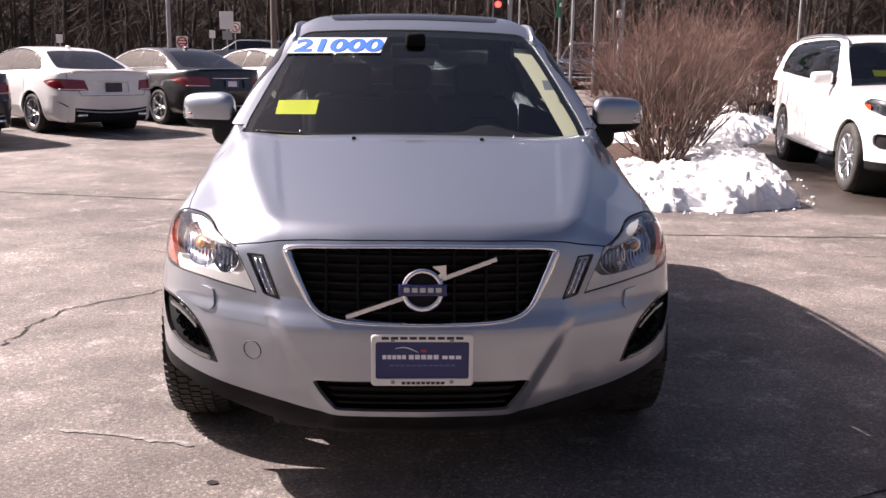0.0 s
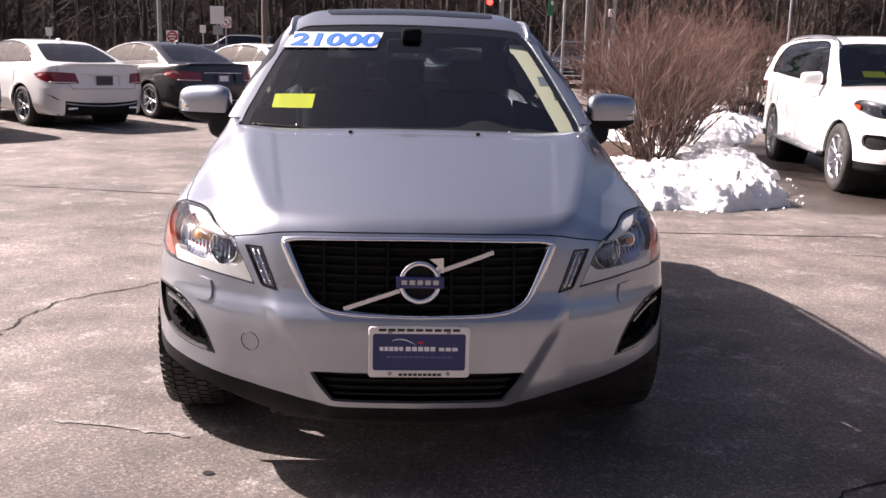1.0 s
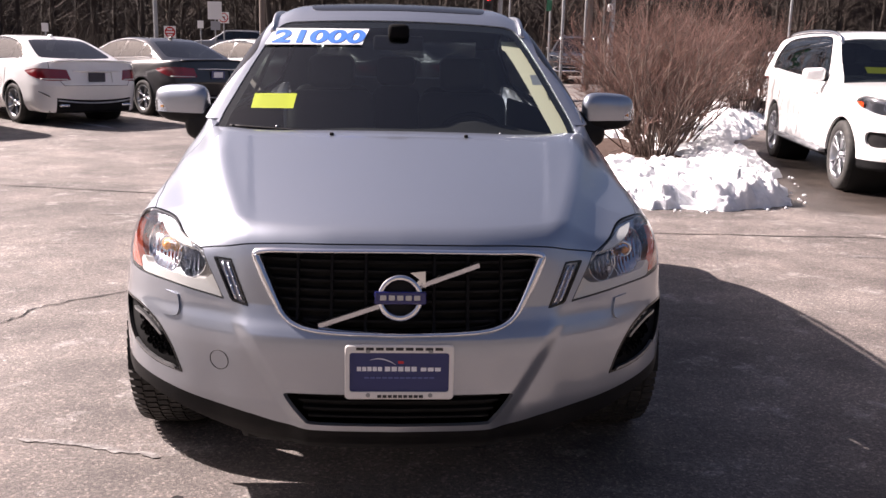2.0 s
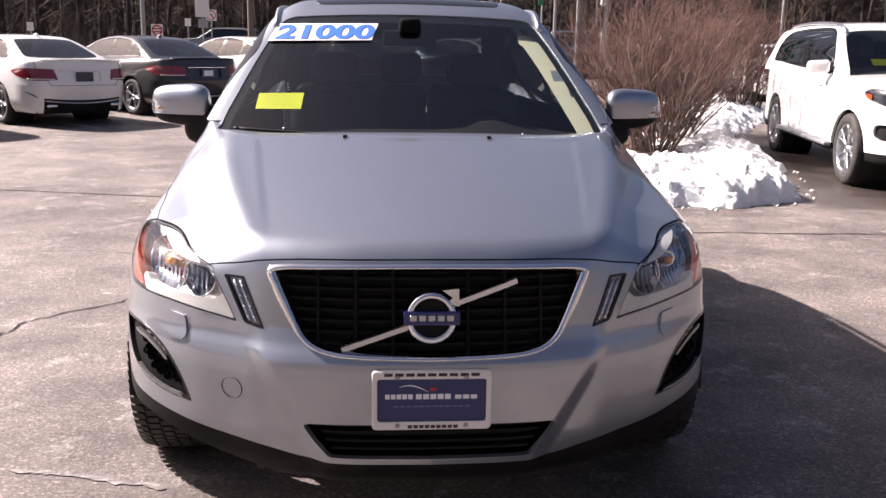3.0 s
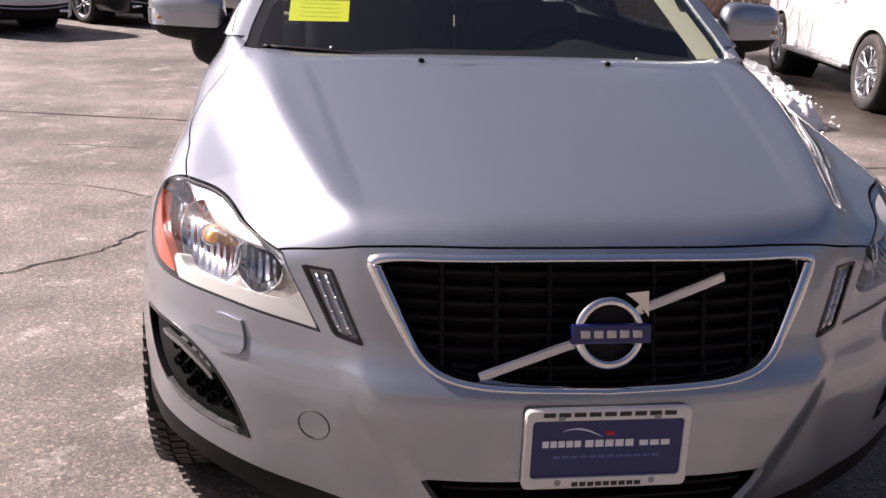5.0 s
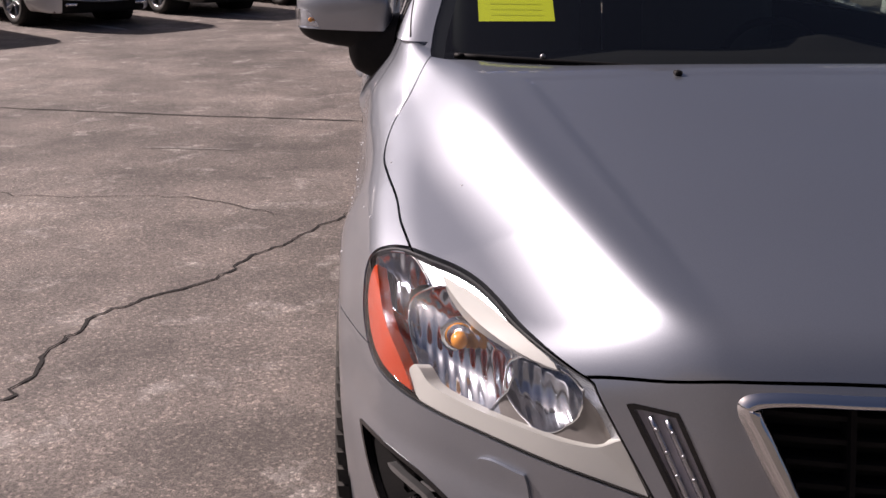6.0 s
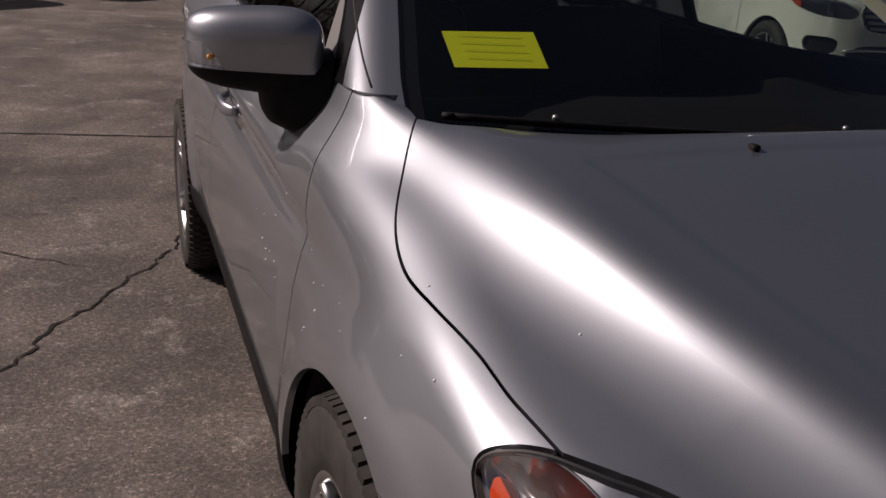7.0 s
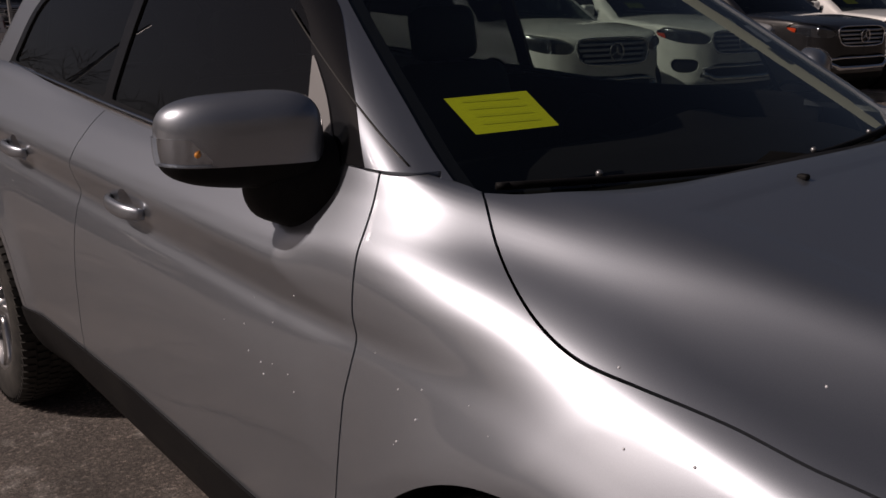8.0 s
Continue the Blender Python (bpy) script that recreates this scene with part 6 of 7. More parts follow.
# woods round the lot
TRUNK = material("far_trunks", (0.034, 0.028, 0.024), 0.95)
tk = noise_tex(TRUNK, 0.35, 4.0)
wire(TRUNK, ramp(TRUNK, tk, [(0.35, (0.028, 0.022, 0.019)), (0.7, (0.085, 0.066, 0.054))]), principled(TRUNK).inputs["Base Color"])
PINE = material("far_evergreen", (0.022, 0.03, 0.018), 0.9)
LITTER = material("leaf_litter", (0.10, 0.068, 0.045), 0.95)
ln = noise_tex(LITTER, 1.2, 6.0, 0.7)
wire(LITTER, ramp(LITTER, ln, [(0.35, (0.05, 0.034, 0.024)), (0.7, (0.13, 0.09, 0.06))]), principled(LITTER).inputs["Base Color"])


def tree_sticks(rnd, height):
    s = Sticks()
    pts = [Vector((0, 0, -0.3))]
    for i in range(7):
        pts.append(pts[-1] + Vector((rnd.gauss(0, 0.12), rnd.gauss(0, 0.12), height / 7)))
    s.add(pts, 0.20 * rnd.uniform(0.6, 1.3), 0.03, 6)
    for k in range(26):
        t = rnd.uniform(0.12, 1.0)
        i = min(int(t * 7), 6)
        p = pts[i].lerp(pts[i + 1], t * 7 - i)
        w = rnd.uniform(0, 2 * math.pi)
        ln_ = (1 - 0.6 * t) * rnd.uniform(1.6, 3.6)
        d = Vector((math.cos(w), math.sin(w), rnd.uniform(0.2, 0.9)))
        q = [p, p + d * ln_ * 0.35, p + d * ln_ * 0.7 + Vector((0, 0, 0.2)), p + d * ln_ + Vector((0, 0, 0.6))]
        s.add(q, 0.05 * (1.2 - t), 0.012)
        for m in range(7):
            o = q[1].lerp(q[3], rnd.random())
            dd = d * 0.4 + Vector((rnd.gauss(0, 0.8), rnd.gauss(0, 0.8), rnd.gauss(0.4, 0.5)))
            s.add([o, o + dd * 0.6, o + dd * 1.1], 0.016, 0.006)
    return np.array(s.v), np.array(s.f, dtype=object)


def stand(name, spots, seed, label):
    """A belt of bare trees in one mesh."""
    rnd = random.Random(seed)
    kinds = [tree_sticks(rnd, h) for h in (9, 12, 14, 11)]
    vs, fs, off = [], [], 0
    for x, y in spots:
        v, f = kinds[rnd.randrange(4)]
        w, sc = rnd.uniform(0, 6.28), rnd.uniform(0.8, 1.2)
        c, s = math.cos(w) * sc, math.sin(w) * sc
        vs.append(np.stack([v[:, 0] * c - v[:, 1] * s + x, v[:, 0] * s + v[:, 1] * c + y, v[:, 2] * sc + float(ground_z(x, min(y, 60)))], 1))
        fs.append(f + off)
        off += len(v)
    fs = np.vstack(fs)
    return tagged(put_mesh(name, np.vstack(vs), [list(map(int, q)) for q in fs], TRUNK), label, "woods", kind="stuff")


rnd = random.Random(2)
spots = [(rnd.uniform(-75, 75), 66 + rnd.random() ** 1.3 * 22) for _ in range(260)]
stand("far_woods", spots, 3, "dark leafless woods behind the road")
# The third group stands unseen at the rear, added to cover low sky.
spots = [(-(62 + rnd.random() * 14), rnd.uniform(-40, 70)) for _ in range(70)] + [(62 + rnd.random() * 16, rnd.uniform(-30, 70)) for _ in range(80)] + [(rnd.uniform(-70, 70), -34 - rnd.random() * 10) for _ in range(90)]
stand("side_woods", spots, 4, "dark leafless woods at the edge of the lot, rear belt added unseen")


def brush_wall():
    rnd = random.Random(9)
    s = Sticks()
    for k in range(5200):
        x, y = rnd.uniform(-75, 75), 63 + rnd.random() * 12
        h = rnd.uniform(0.8, 3.8)
        p = Vector((x, y, float(ground_z(x, 60)) - 0.1))
        d = Vector((rnd.gauss(0, 0.35), rnd.gauss(0, 0.35), 1))
        s.add([p, p + d * h * 0.5, p + d * h], 0.03, 0.008)
    return s


bw = brush_wall()
tagged(put_mesh("undergrowth", bw.v, bw.f, TRUNK), "dark tangled undergrowth along the woods", "woods", kind="stuff")


def backdrop(name, points, height, mat, label):
    v, f = [], []
    for i, (x, y) in enumerate(points):
        z = float(ground_z(x, min(y, 60)))
        top = height * (0.85 + 0.3 * noise.noise(Vector((x * 0.06, y * 0.06, 1.7))))
        v += [(x, y, z - 1), (x, y, z + top)]
        if i:
            b = 2 * i
            f.append((b - 2, b, b + 1, b - 1))
    return tagged(put_mesh(name, v, f, mat, smooth=False), label, "woods", kind="structure")


# Trunks and the gloom between them are painted as streaks on a sheet.
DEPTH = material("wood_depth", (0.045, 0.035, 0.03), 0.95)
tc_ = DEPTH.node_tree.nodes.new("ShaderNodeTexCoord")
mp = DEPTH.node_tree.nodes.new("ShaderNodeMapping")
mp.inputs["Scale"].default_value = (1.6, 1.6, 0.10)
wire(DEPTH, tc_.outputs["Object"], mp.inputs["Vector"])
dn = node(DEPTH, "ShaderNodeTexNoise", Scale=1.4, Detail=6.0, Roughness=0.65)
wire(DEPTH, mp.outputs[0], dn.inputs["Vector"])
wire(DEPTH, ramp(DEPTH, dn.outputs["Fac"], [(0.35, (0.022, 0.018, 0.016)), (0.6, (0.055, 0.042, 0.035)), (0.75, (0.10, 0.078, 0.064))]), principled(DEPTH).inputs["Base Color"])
# The stretch at negative y is unseen, added to cover low sky.
ring_pts = [(-86, -60), (-86, 0), (-84, 50), (-78, 84), (-50, 93), (0, 95), (50, 93), (80, 84), (88, 40), (88, 0), (84, -30), (60, -44), (0, -48), (-60, -48), (-86, -60)]
fine_pts = []
for a, b in zip(ring_pts, ring_pts[1:]):
    fine_pts += [(a[0] + (b[0] - a[0]) * s / 14, a[1] + (b[1] - a[1]) * s / 14) for s in range(14)]
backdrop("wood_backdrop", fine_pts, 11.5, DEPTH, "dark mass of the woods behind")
v, f = [], []
for i, (x, y) in enumerate(np.linspace((-78, 61.5), (78, 61.5), 40)):
    v += [(x, y, float(ground_z(x, 60)) + 0.01), (x, 96, float(ground_z(x, 60)) + 0.9)]
    if i:
        f.append((2 * i - 2, 2 * i, 2 * i + 1, 2 * i - 1))
tagged(put_mesh("forest_floor", v, f, LITTER), "brown leaf litter under the woods", "ground", kind="structure")


# ---- parked cars ----
TAIL_RED = material("tail_lamp_red", (0.22, 0.008, 0.012), 0.12, coat=1.0)
PLATE_DARK = material("plate_dark", (0.012, 0.014, 0.035), 0.4)
CLEAR_GREY = material("lamp_grey", (0.07, 0.075, 0.09), 0.15, 0.6, coat=1.0)
SHADE = material("cabin_shade", (0.010, 0.010, 0.011), 0.9)
PAPER = material("window_paper", (0.72, 0.75, 0.70), 0.6)
RUNNING = material("running_board", (0.30, 0.31, 0.32), 0.45, 0.6)
CAR_GLASS = pane_material("car_glass", (0.26, 0.29, 0.29))

SHAPES = {
    "sedan": dict(length=4.88, half=0.925, axles=(0.84, 3.71), radius=0.335, floor=0.21, z0=0.58, ends=(0.9, 4.0),
                  top=curve1([(-0.2, 0.60), (0.0, 0.68), (0.1, 0.75), (0.5, 0.86), (1.2, 0.955), (1.6, 0.99), (3.0, 1.03), (3.9, 1.075), (4.6, 1.085), (4.84, 1.075), (5.0, 0.98)]),
                  nose=curve1([(0, 0.0), (0.4, 0.05), (0.65, 0.16), (0.8, 0.33), (0.9, 0.62), (0.95, 1.2)]),
                  tail=curve1([(0, 4.88), (0.4, 4.86), (0.65, 4.79), (0.8, 4.66), (0.9, 4.35), (0.95, 3.8)]),
                  roof=curve1([(1.2, 1.02), (1.8, 1.28), (2.2, 1.41), (2.7, 1.462), (3.2, 1.445), (3.6, 1.375), (4.0, 1.245), (4.4, 1.08)]),
                  cabin=curve1([(0.9, 0.86), (1.02, 0.825), (1.2, 0.735), (1.35, 0.645), (1.48, 0.54)]), spine=(2.3, 3.2), cz=1.0,
                  screen=(1.28, 1.0, 0.52), back=(3.43, 1.42, 0.41), belt=1.0),
    "suv": dict(length=5.13, half=0.965, axles=(0.92, 4.0), radius=0.395, floor=0.30, z0=0.72, ends=(1.0, 4.4),
                top=curve1([(-0.2, 0.86), (0.0, 0.95), (0.08, 1.04), (0.4, 1.13), (1.2, 1.205), (1.5, 1.22), (3.0, 1.24), (5.1, 1.27)]),
                nose=curve1([(0, 0.0), (0.4, 0.035), (0.65, 0.12), (0.8, 0.26), (0.9, 0.48), (0.98, 1.1)]),
                tail=curve1([(0, 5.13), (0.5, 5.11), (0.75, 5.03), (0.88, 4.88), (0.94, 4.6), (0.99, 4.0)]),
                roof=curve1([(1.2, 1.25), (1.9, 1.60), (2.2, 1.73), (2.7, 1.80), (3.4, 1.815), (4.3, 1.79), (5.1, 1.72)]),
                cabin=curve1([(1.0, 0.93), (1.2, 0.905), (1.4, 0.835), (1.6, 0.76), (1.72, 0.70), (1.85, 0.6)]), spine=(2.6, 4.3), cz=1.2,
                screen=(1.35, 1.2, 0.60), back=(4.98, 1.7, 3.0), belt=1.2),
}


def shape_skins(kind):
    """The body and cabin skins of a kind of car; front at y = 0."""
    s = SHAPES[kind]

    def lower(x, y, z):
        w = s["half"] + np.where(z < 0.45, -0.9 * (0.45 - z) ** 1.5, 0) - 0.25 * np.maximum(z - s["belt"] + 0.28, 0) ** 1.4
        for a in s["axles"]:
            w = w + 0.015 * np.exp(-((np.hypot(y - a, z - s["radius"]) - s["radius"] - 0.05) / 0.06) ** 2)
        side = x - w
        top = z - (s["top"](y) - 0.05 * x * x)
        q = slope_of(s["nose"], x)
        lean = 0.10 * np.maximum(z - 0.62, 0) + 0.25 * np.maximum(0.45 - z, 0)
        front = (s["nose"](x) + lean - y) / np.sqrt(1 + q * q)
        q = slope_of(s["tail"], x)
        lean2 = 0.22 * np.abs(z - 0.66) if kind == "sedan" else 0.10 * np.abs(z - 0.7)
        rear = (y - s["tail"](x) + lean2) / np.sqrt(1 + q * q)
        f = smax(top, side, 0.09)
        f = smax(f, front, 0.06)
        f = smax(f, rear, 0.05)
        return smax(f, s["floor"] - z, 0.05)

    def upper(x, y, z):
        side = (x - s["cabin"](z)) / 1.1
        top = z - (s["roof"](y) - 0.07 * x * x)
        sy, sz, sl = s["screen"]
        screen = (sy + (z - sz) / sl + 0.15 * x * x - y) * 0.5
        by, bz, bl = s["back"]
        back = (y - by - (bz - z) / bl + 0.12 * x * x) * (0.37 if kind == "sedan" else 0.9)
        f = smax(top, side, 0.09)
        f = smax(f, screen, 0.05)
        return smax(f, back, 0.06)
    low = skin_of(lower, s["ends"], s["z0"], (-90, 90), 1.5)
    for a in s["axles"]:
        _, low = low.split(lambda p, a=a: np.maximum(np.hypot(p[:, 1] - a, p[:, 2] - s["radius"]) - s["radius"] - 0.045, p[:, 2] - 1.1))
    return lower, upper, low, skin_of(upper, s["spine"], s["cz"], (-12, 90), 1.8)


SKINS = {k: shape_skins(k) for k in SHAPES}


def front_of(field, x, z, lo=-0.5, hi=1.5):
    return float(solve(field, 1, [np.array(abs(x)), np.array(z)], lo, hi))


def rear_of(field, x, z, length):
    return float(solve(field, 1, [np.array(abs(x)), np.array(z)], length + 0.6, length - 1.5))


def parked_car(kind, paint, at, label, group, seen="rear"):
    s = SHAPES[kind]
    lower, upper, low, high = SKINS[kind]
    root = thing("parked_" + kind, label, "car", at, group)
    L = s["length"]
    if kind == "sedan":
        tail_area = outline([(0.455, 0.752), (0.80, 0.742), (0.99, 0.805), (1.075, 0.885), (0.94, 0.928), (0.70, 0.930), (0.50, 0.918)], sharp=(0, 3, 6))
        rear_only = lambda p: L - 1.1 - p[:, 1]
        lamp, low = low.split(lambda p: np.maximum(poly_distance(tail_area, np.abs(p[:, 0]) + 0.35 * np.maximum(L - 0.25 - p[:, 1], 0), p[:, 2]), rear_only(p)))
        valance_line = lambda p: np.maximum(np.maximum(p[:, 2] - 0.425 - 0.03 * (p[:, 0] / 0.6) ** 2, rear_only(p)), np.abs(p[:, 0]) - 0.66)
        valance, low = low.split(valance_line)
        recess, low = low.split(lambda p: np.maximum(np.maximum(np.abs(p[:, 0]) - 0.28, np.abs(p[:, 2] - 0.80) - 0.085), L - 0.6 - p[:, 1]))
        for sign in (-1, 1):
            skin_part("tail_lamp", side_of(lamp.moved(0.004), sign), TAIL_RED, root, "dark red tail lamp", 0.03)
            z = 0.845
            pts = []
            for x in np.linspace(0.50, 0.84, 8):
                pts.append((sign * x, rear_of(lower, x, 0.765, L) + 0.008, 0.765))
            part("lamp_strip", tube(pts, 0.008, sides=6), PAPER, root, "pale lamp strip")
            part("exhaust_tip", box(0.17, 0.10, 0.055, (sign * 0.55, L - 0.13, 0.335), 0.02), CHROME, root, "chrome exhaust tip")
        skin_part("valance", valance.both(), PLASTIC, root, "black rear valance", 0.03)
        skin_part("plate_recess", recess.both().moved(-0.03), paint, root, "", 0)
        y = rear_of(lower, 0.1, 0.80, L)
        part("dealer_plate", box(0.30, 0.012, 0.15, (0, y - 0.005, 0.80), 0.004, 1), PLATE_BLUE if paint is BLACK else PLATE_DARK, root, "dealer plate", False)
        if paint is BLACK:
            part("plate_card", box(0.20, 0.004, 0.10, (0, y + 0.004, 0.80)), WHITE_INK, root, "", False)
        part("boot_strip", tube([(x, rear_of(lower, x, 0.905, L) + 0.006, 0.905) for x in np.linspace(-0.42, 0.42, 13)], 0.011, sides=6), CHROME if paint is not WHITE else paint, root, "bright boot strip")
        part("valance_strip", tube([(x, rear_of(lower, x, 0.36, L) + 0.012, 0.375 + 0.04 * (abs(x) / 0.6) ** 2) for x in np.linspace(-0.64, 0.64, 21)], 0.013, sides=6), ALLOY, root, "silver diffuser strip")
        for sign in (-1, 1):
            part("bumper_slash", tube([(sign * (0.74 + 0.12 * q), rear_of(lower, 0.74 + 0.12 * q, 0.47 + 0.09 * q, L) + 0.003, 0.47 + 0.09 * q) for q in np.linspace(0, 1, 6)], [0.004, 0.009, 0.011, 0.010, 0.007, 0.003], sides=6), GLOSS_BLACK, root, "black slash vent")
        part("boot_lip", tube([(x, L - 0.11 - 0.10 * x * x, 1.077 - 0.04 * x * x) for x in np.linspace(-0.72, 0.72, 17)], 0.018, sides=8, squash=(1.8, 0.6)), paint, root)
        for sign in (-1, 1):
            seam = []
            for q in np.linspace(0, 1, 14):
                z = 1.05 - 0.40 * q
                x = 0.74 - 0.30 * max(0, q - 0.45) ** 0.8
                seam.append((sign * x, rear_of(lower, x, z, L) + 0.001, z))
            part("boot_seam", tube(seam, 0.004, sides=5), SEAL, root)
        line = [(x, rear_of(lower, x, 0.665, L) + 0.001, 0.665) for x in np.linspace(-0.55, 0.55, 15)]
        part("boot_seam", tube(line, 0.004, sides=5), SEAL, root)
    else:
        front_only = lambda p: p[:, 1] - 1.25
        lamp_area = outline([(0.50, 0.93), (0.72, 0.90), (0.93, 0.945), (1.03, 1.02), (0.97, 1.085), (0.80, 1.075), (0.60, 1.035)], sharp=())
        stretched = lambda p: np.abs(p[:, 0]) + 0.30 * np.maximum(p[:, 1] - 0.22, 0)
        lamp, low = low.split(lambda p: np.maximum(poly_distance(lamp_area, stretched(p), p[:, 2]), front_only(p)))
        grille_area = outline(twin([(0.0, 1.045), (0.40, 1.035), (0.475, 0.99), (0.46, 0.86), (0.38, 0.79), (0.0, 0.775)])[:-1])
        mouth, low = low.split(lambda p: np.maximum(poly_distance(grille_area, np.abs(p[:, 0]), p[:, 2]), front_only(p)))
        fog_area = outline([(0.66, 0.70), (0.80, 0.72), (0.90, 0.70), (0.88, 0.58), (0.74, 0.56), (0.66, 0.60)])
        vent, low = low.split(lambda p: np.maximum(poly_distance(fog_area, stretched(p), p[:, 2]), front_only(p)))
        chin_area = outline(twin([(0.0, 0.66), (0.45, 0.655), (0.60, 0.56), (0.62, 0.50), (0.0, 0.49)])[:-1], sharp=())
        chin, low = low.split(lambda p: np.maximum(poly_distance(chin_area, np.abs(p[:, 0]), p[:, 2]), front_only(p)))
        bottom, low = low.split(lambda p: p[:, 2] - 0.415)
        skin_part("sill_cladding", bottom.both(), PLASTIC, root, "dark lower cladding", 0.02)
        skin_part("grille_back", mouth.both().moved(-0.05), DARK, root, "", 0)
        skin_part("chin_back", chin.both().moved(-0.04), DARK, root, "", 0)
        for k in range(4):
            z = 0.82 + 0.055 * k
            pts = [(x, front_of(lower, x, z) + 0.012, z) for x in np.linspace(-0.44 + 0.02 * (3 - k) * (k < 2), 0.44, 15)]
            part("grille_bar", tube(pts, 0.017, sides=6, squash=(0.8, 1)), ALLOY, root, "silver grille bar")
        edge = grille_area[:: 3]
        part("grille_rim", tube([(q[0], front_of(lower, q[0], q[1]) - 0.004, q[1]) for q in edge], 0.012, True, 6), CHROME, root, "chrome grille rim")
        y = front_of(lower, 0.0, 0.91)
        part("grille_badge", lathe([(-0.012, 0.082), (-0.02, 0.09), (-0.012, 0.098), (0.0, 0.09), (-0.012, 0.082)], 32, "Y"), CHROME, root, "round chrome badge", True, Matrix.Translation((0, y, 0.91)))
        part("grille_badge", lathe([(0.0, 0.0005), (-0.006, 0.03), (0.004, 0.088)], 32, "Y"), GLOSS_BLACK, root, "", True, Matrix.Translation((0, y, 0.91)))
        for a in (90, 210, 330):
            w = radians(a)
            part("badge_spoke", tube([(0, y - 0.014, 0.91), (0.085 * math.cos(w), y - 0.012, 0.91 + 0.085 * math.sin(w))], [0.012, 0.003], sides=6), CHROME, root)
        for z, r in ((0.625, 0.016), (0.485, 0.036)):
            part("chin_bar", tube([(x, front_of(lower, x, z) - 0.004, z + (0.45 * max(0, abs(x) - 0.46) if z < 0.6 else -0.12 * max(0, abs(x) - 0.42))) for x in np.linspace(-0.60, 0.60, 17)], r, sides=8), CHROME, root, "chrome lower bar")
        for sign in (-1, 1):
            skin_part("headlamp", side_of(lamp.moved(-0.03), sign), CLEAR_GREY, root, "clear headlamp", 0)
            skin_part("headlamp_lens", side_of(lamp, sign), LENS, root, "", 0.03)
            am, _ = lamp.split(lambda p: np.maximum(0.965 - stretched(p), np.abs(p[:, 2] - 0.995) - 0.032))
            skin_part("side_marker", side_of(am.moved(-0.01), sign), AMBER, root, "amber side marker", 0)
            bowl(0.055, 0.05, (sign * 0.70, front_of(lower, 0.70, 0.985) + 0.02, 0.985), REFLECT, root, "reflector", "", (0, -1, 0))
            skin_part("fog_vent", side_of(vent.moved(-0.03), sign), PLASTIC, root, "black corner vent", 0.03)
            part("running_board", box(0.13, 2.15, 0.05, (sign * 0.985, 2.45, 0.40), 0.018), RUNNING, root, "ribbed metal running board")
            rail = []
            for q in np.linspace(0, 1, 18):
                yy = 2.15 + 2.5 * q
                x = 0.66
                z = float(solve(upper, 2, [np.array(x), np.array(yy)], 2.3, 1.3))
                rail.append((sign * x, yy, z + 0.045 * math.sin(math.pi * q) ** 0.3 if 0 < q < 1 else z))
            part("roof_rail", tube(rail, 0.018, sides=8), ALLOY, root, "silver roof rail")
        card = []
    for sign in (-1, 1):
        part("body_side_handle", tube([(sign * (0.925 if kind == "sedan" else 0.965), 1.95 + 0.2 * q, (0.90 if kind == "sedan" else 1.05)) for q in np.linspace(0, 1, 5)], 0.014, sides=6), paint if paint is not BLACK else CHROME, root)
        for yy in ((1.42, 2.52, 3.45) if kind == "sedan" else (1.5, 2.7, 3.8)):
            zs = np.linspace(s["floor"] + 0.18, s["belt"] - 0.02, 10)
            pts = [(sign * (float(solve(lower, 0, [np.array(yy), np.array(z)], 1.3, 0.3)) + 0.0005), yy, z) for z in zs]
            part("door_seam", tube(pts, 0.0035, sides=5), SEAL, root)
    skin_part("body", low.both(), paint, root, "", 0.03)
    part("underside", box(1.5, L - 0.5, 0.10, (0, L / 2, s["floor"] + 0.06)), DARK, root, "", False)
    # cabin
    belt = s["belt"]
    high = high.split(lambda p: p[:, 2] - belt + 0.06)[1]
    sy, sz, sl = s["screen"]
    roof_h = 1.462 if kind == "sedan" else 1.815
    if kind == "sedan":
        side_area = outline([(1.62, 1.00), (2.6, 1.04), (3.62, 1.085), (3.86, 1.12), (3.55, 1.31), (3.1, 1.395), (2.6, 1.41), (2.2, 1.34), (1.9, 1.19)], sharp=(0,))
        screen_area = outline(twin([(0, 0.9), (0.74, 0.9), (0.70, 1.06), (0.58, 1.32), (0.52, 1.375), (0, 1.40)])[:-1])
        back_area = outline(twin([(0, 1.085), (0.60, 1.10), (0.635, 1.13), (0.53, 1.33), (0.47, 1.375), (0, 1.395)])[:-1])
        posts = (2.72, 3.40)
    else:
        side_area = outline([(1.75, 1.205), (3.0, 1.23), (4.3, 1.28), (4.62, 1.33), (4.50, 1.60), (4.1, 1.69), (3.0, 1.725), (2.4, 1.69), (2.05, 1.47)], sharp=(0,))
        screen_area = outline(twin([(0, 1.1), (0.82, 1.1), (0.79, 1.26), (0.70, 1.58), (0.63, 1.68), (0, 1.705)])[:-1])
        back_area = outline(twin([(0, 1.30), (0.66, 1.31), (0.58, 1.62), (0, 1.66)])[:-1])
        posts = (2.85, 3.85)
    mid = (sy + s["back"][0]) / 2
    screen, high = high.split(lambda p: np.maximum(poly_distance(screen_area, np.abs(p[:, 0]), p[:, 2]), p[:, 1] - mid))
    back, high = high.split(lambda p: np.maximum(poly_distance(back_area, np.abs(p[:, 0]), p[:, 2]), mid + 0.4 - p[:, 1]))
    sides, high = high.split(lambda p: np.maximum(poly_distance(side_area, p[:, 1], p[:, 2]), 0.35 - np.abs(p[:, 0])))
    skin_part("cabin_shell", high.both(), paint, root, "", 0.02)
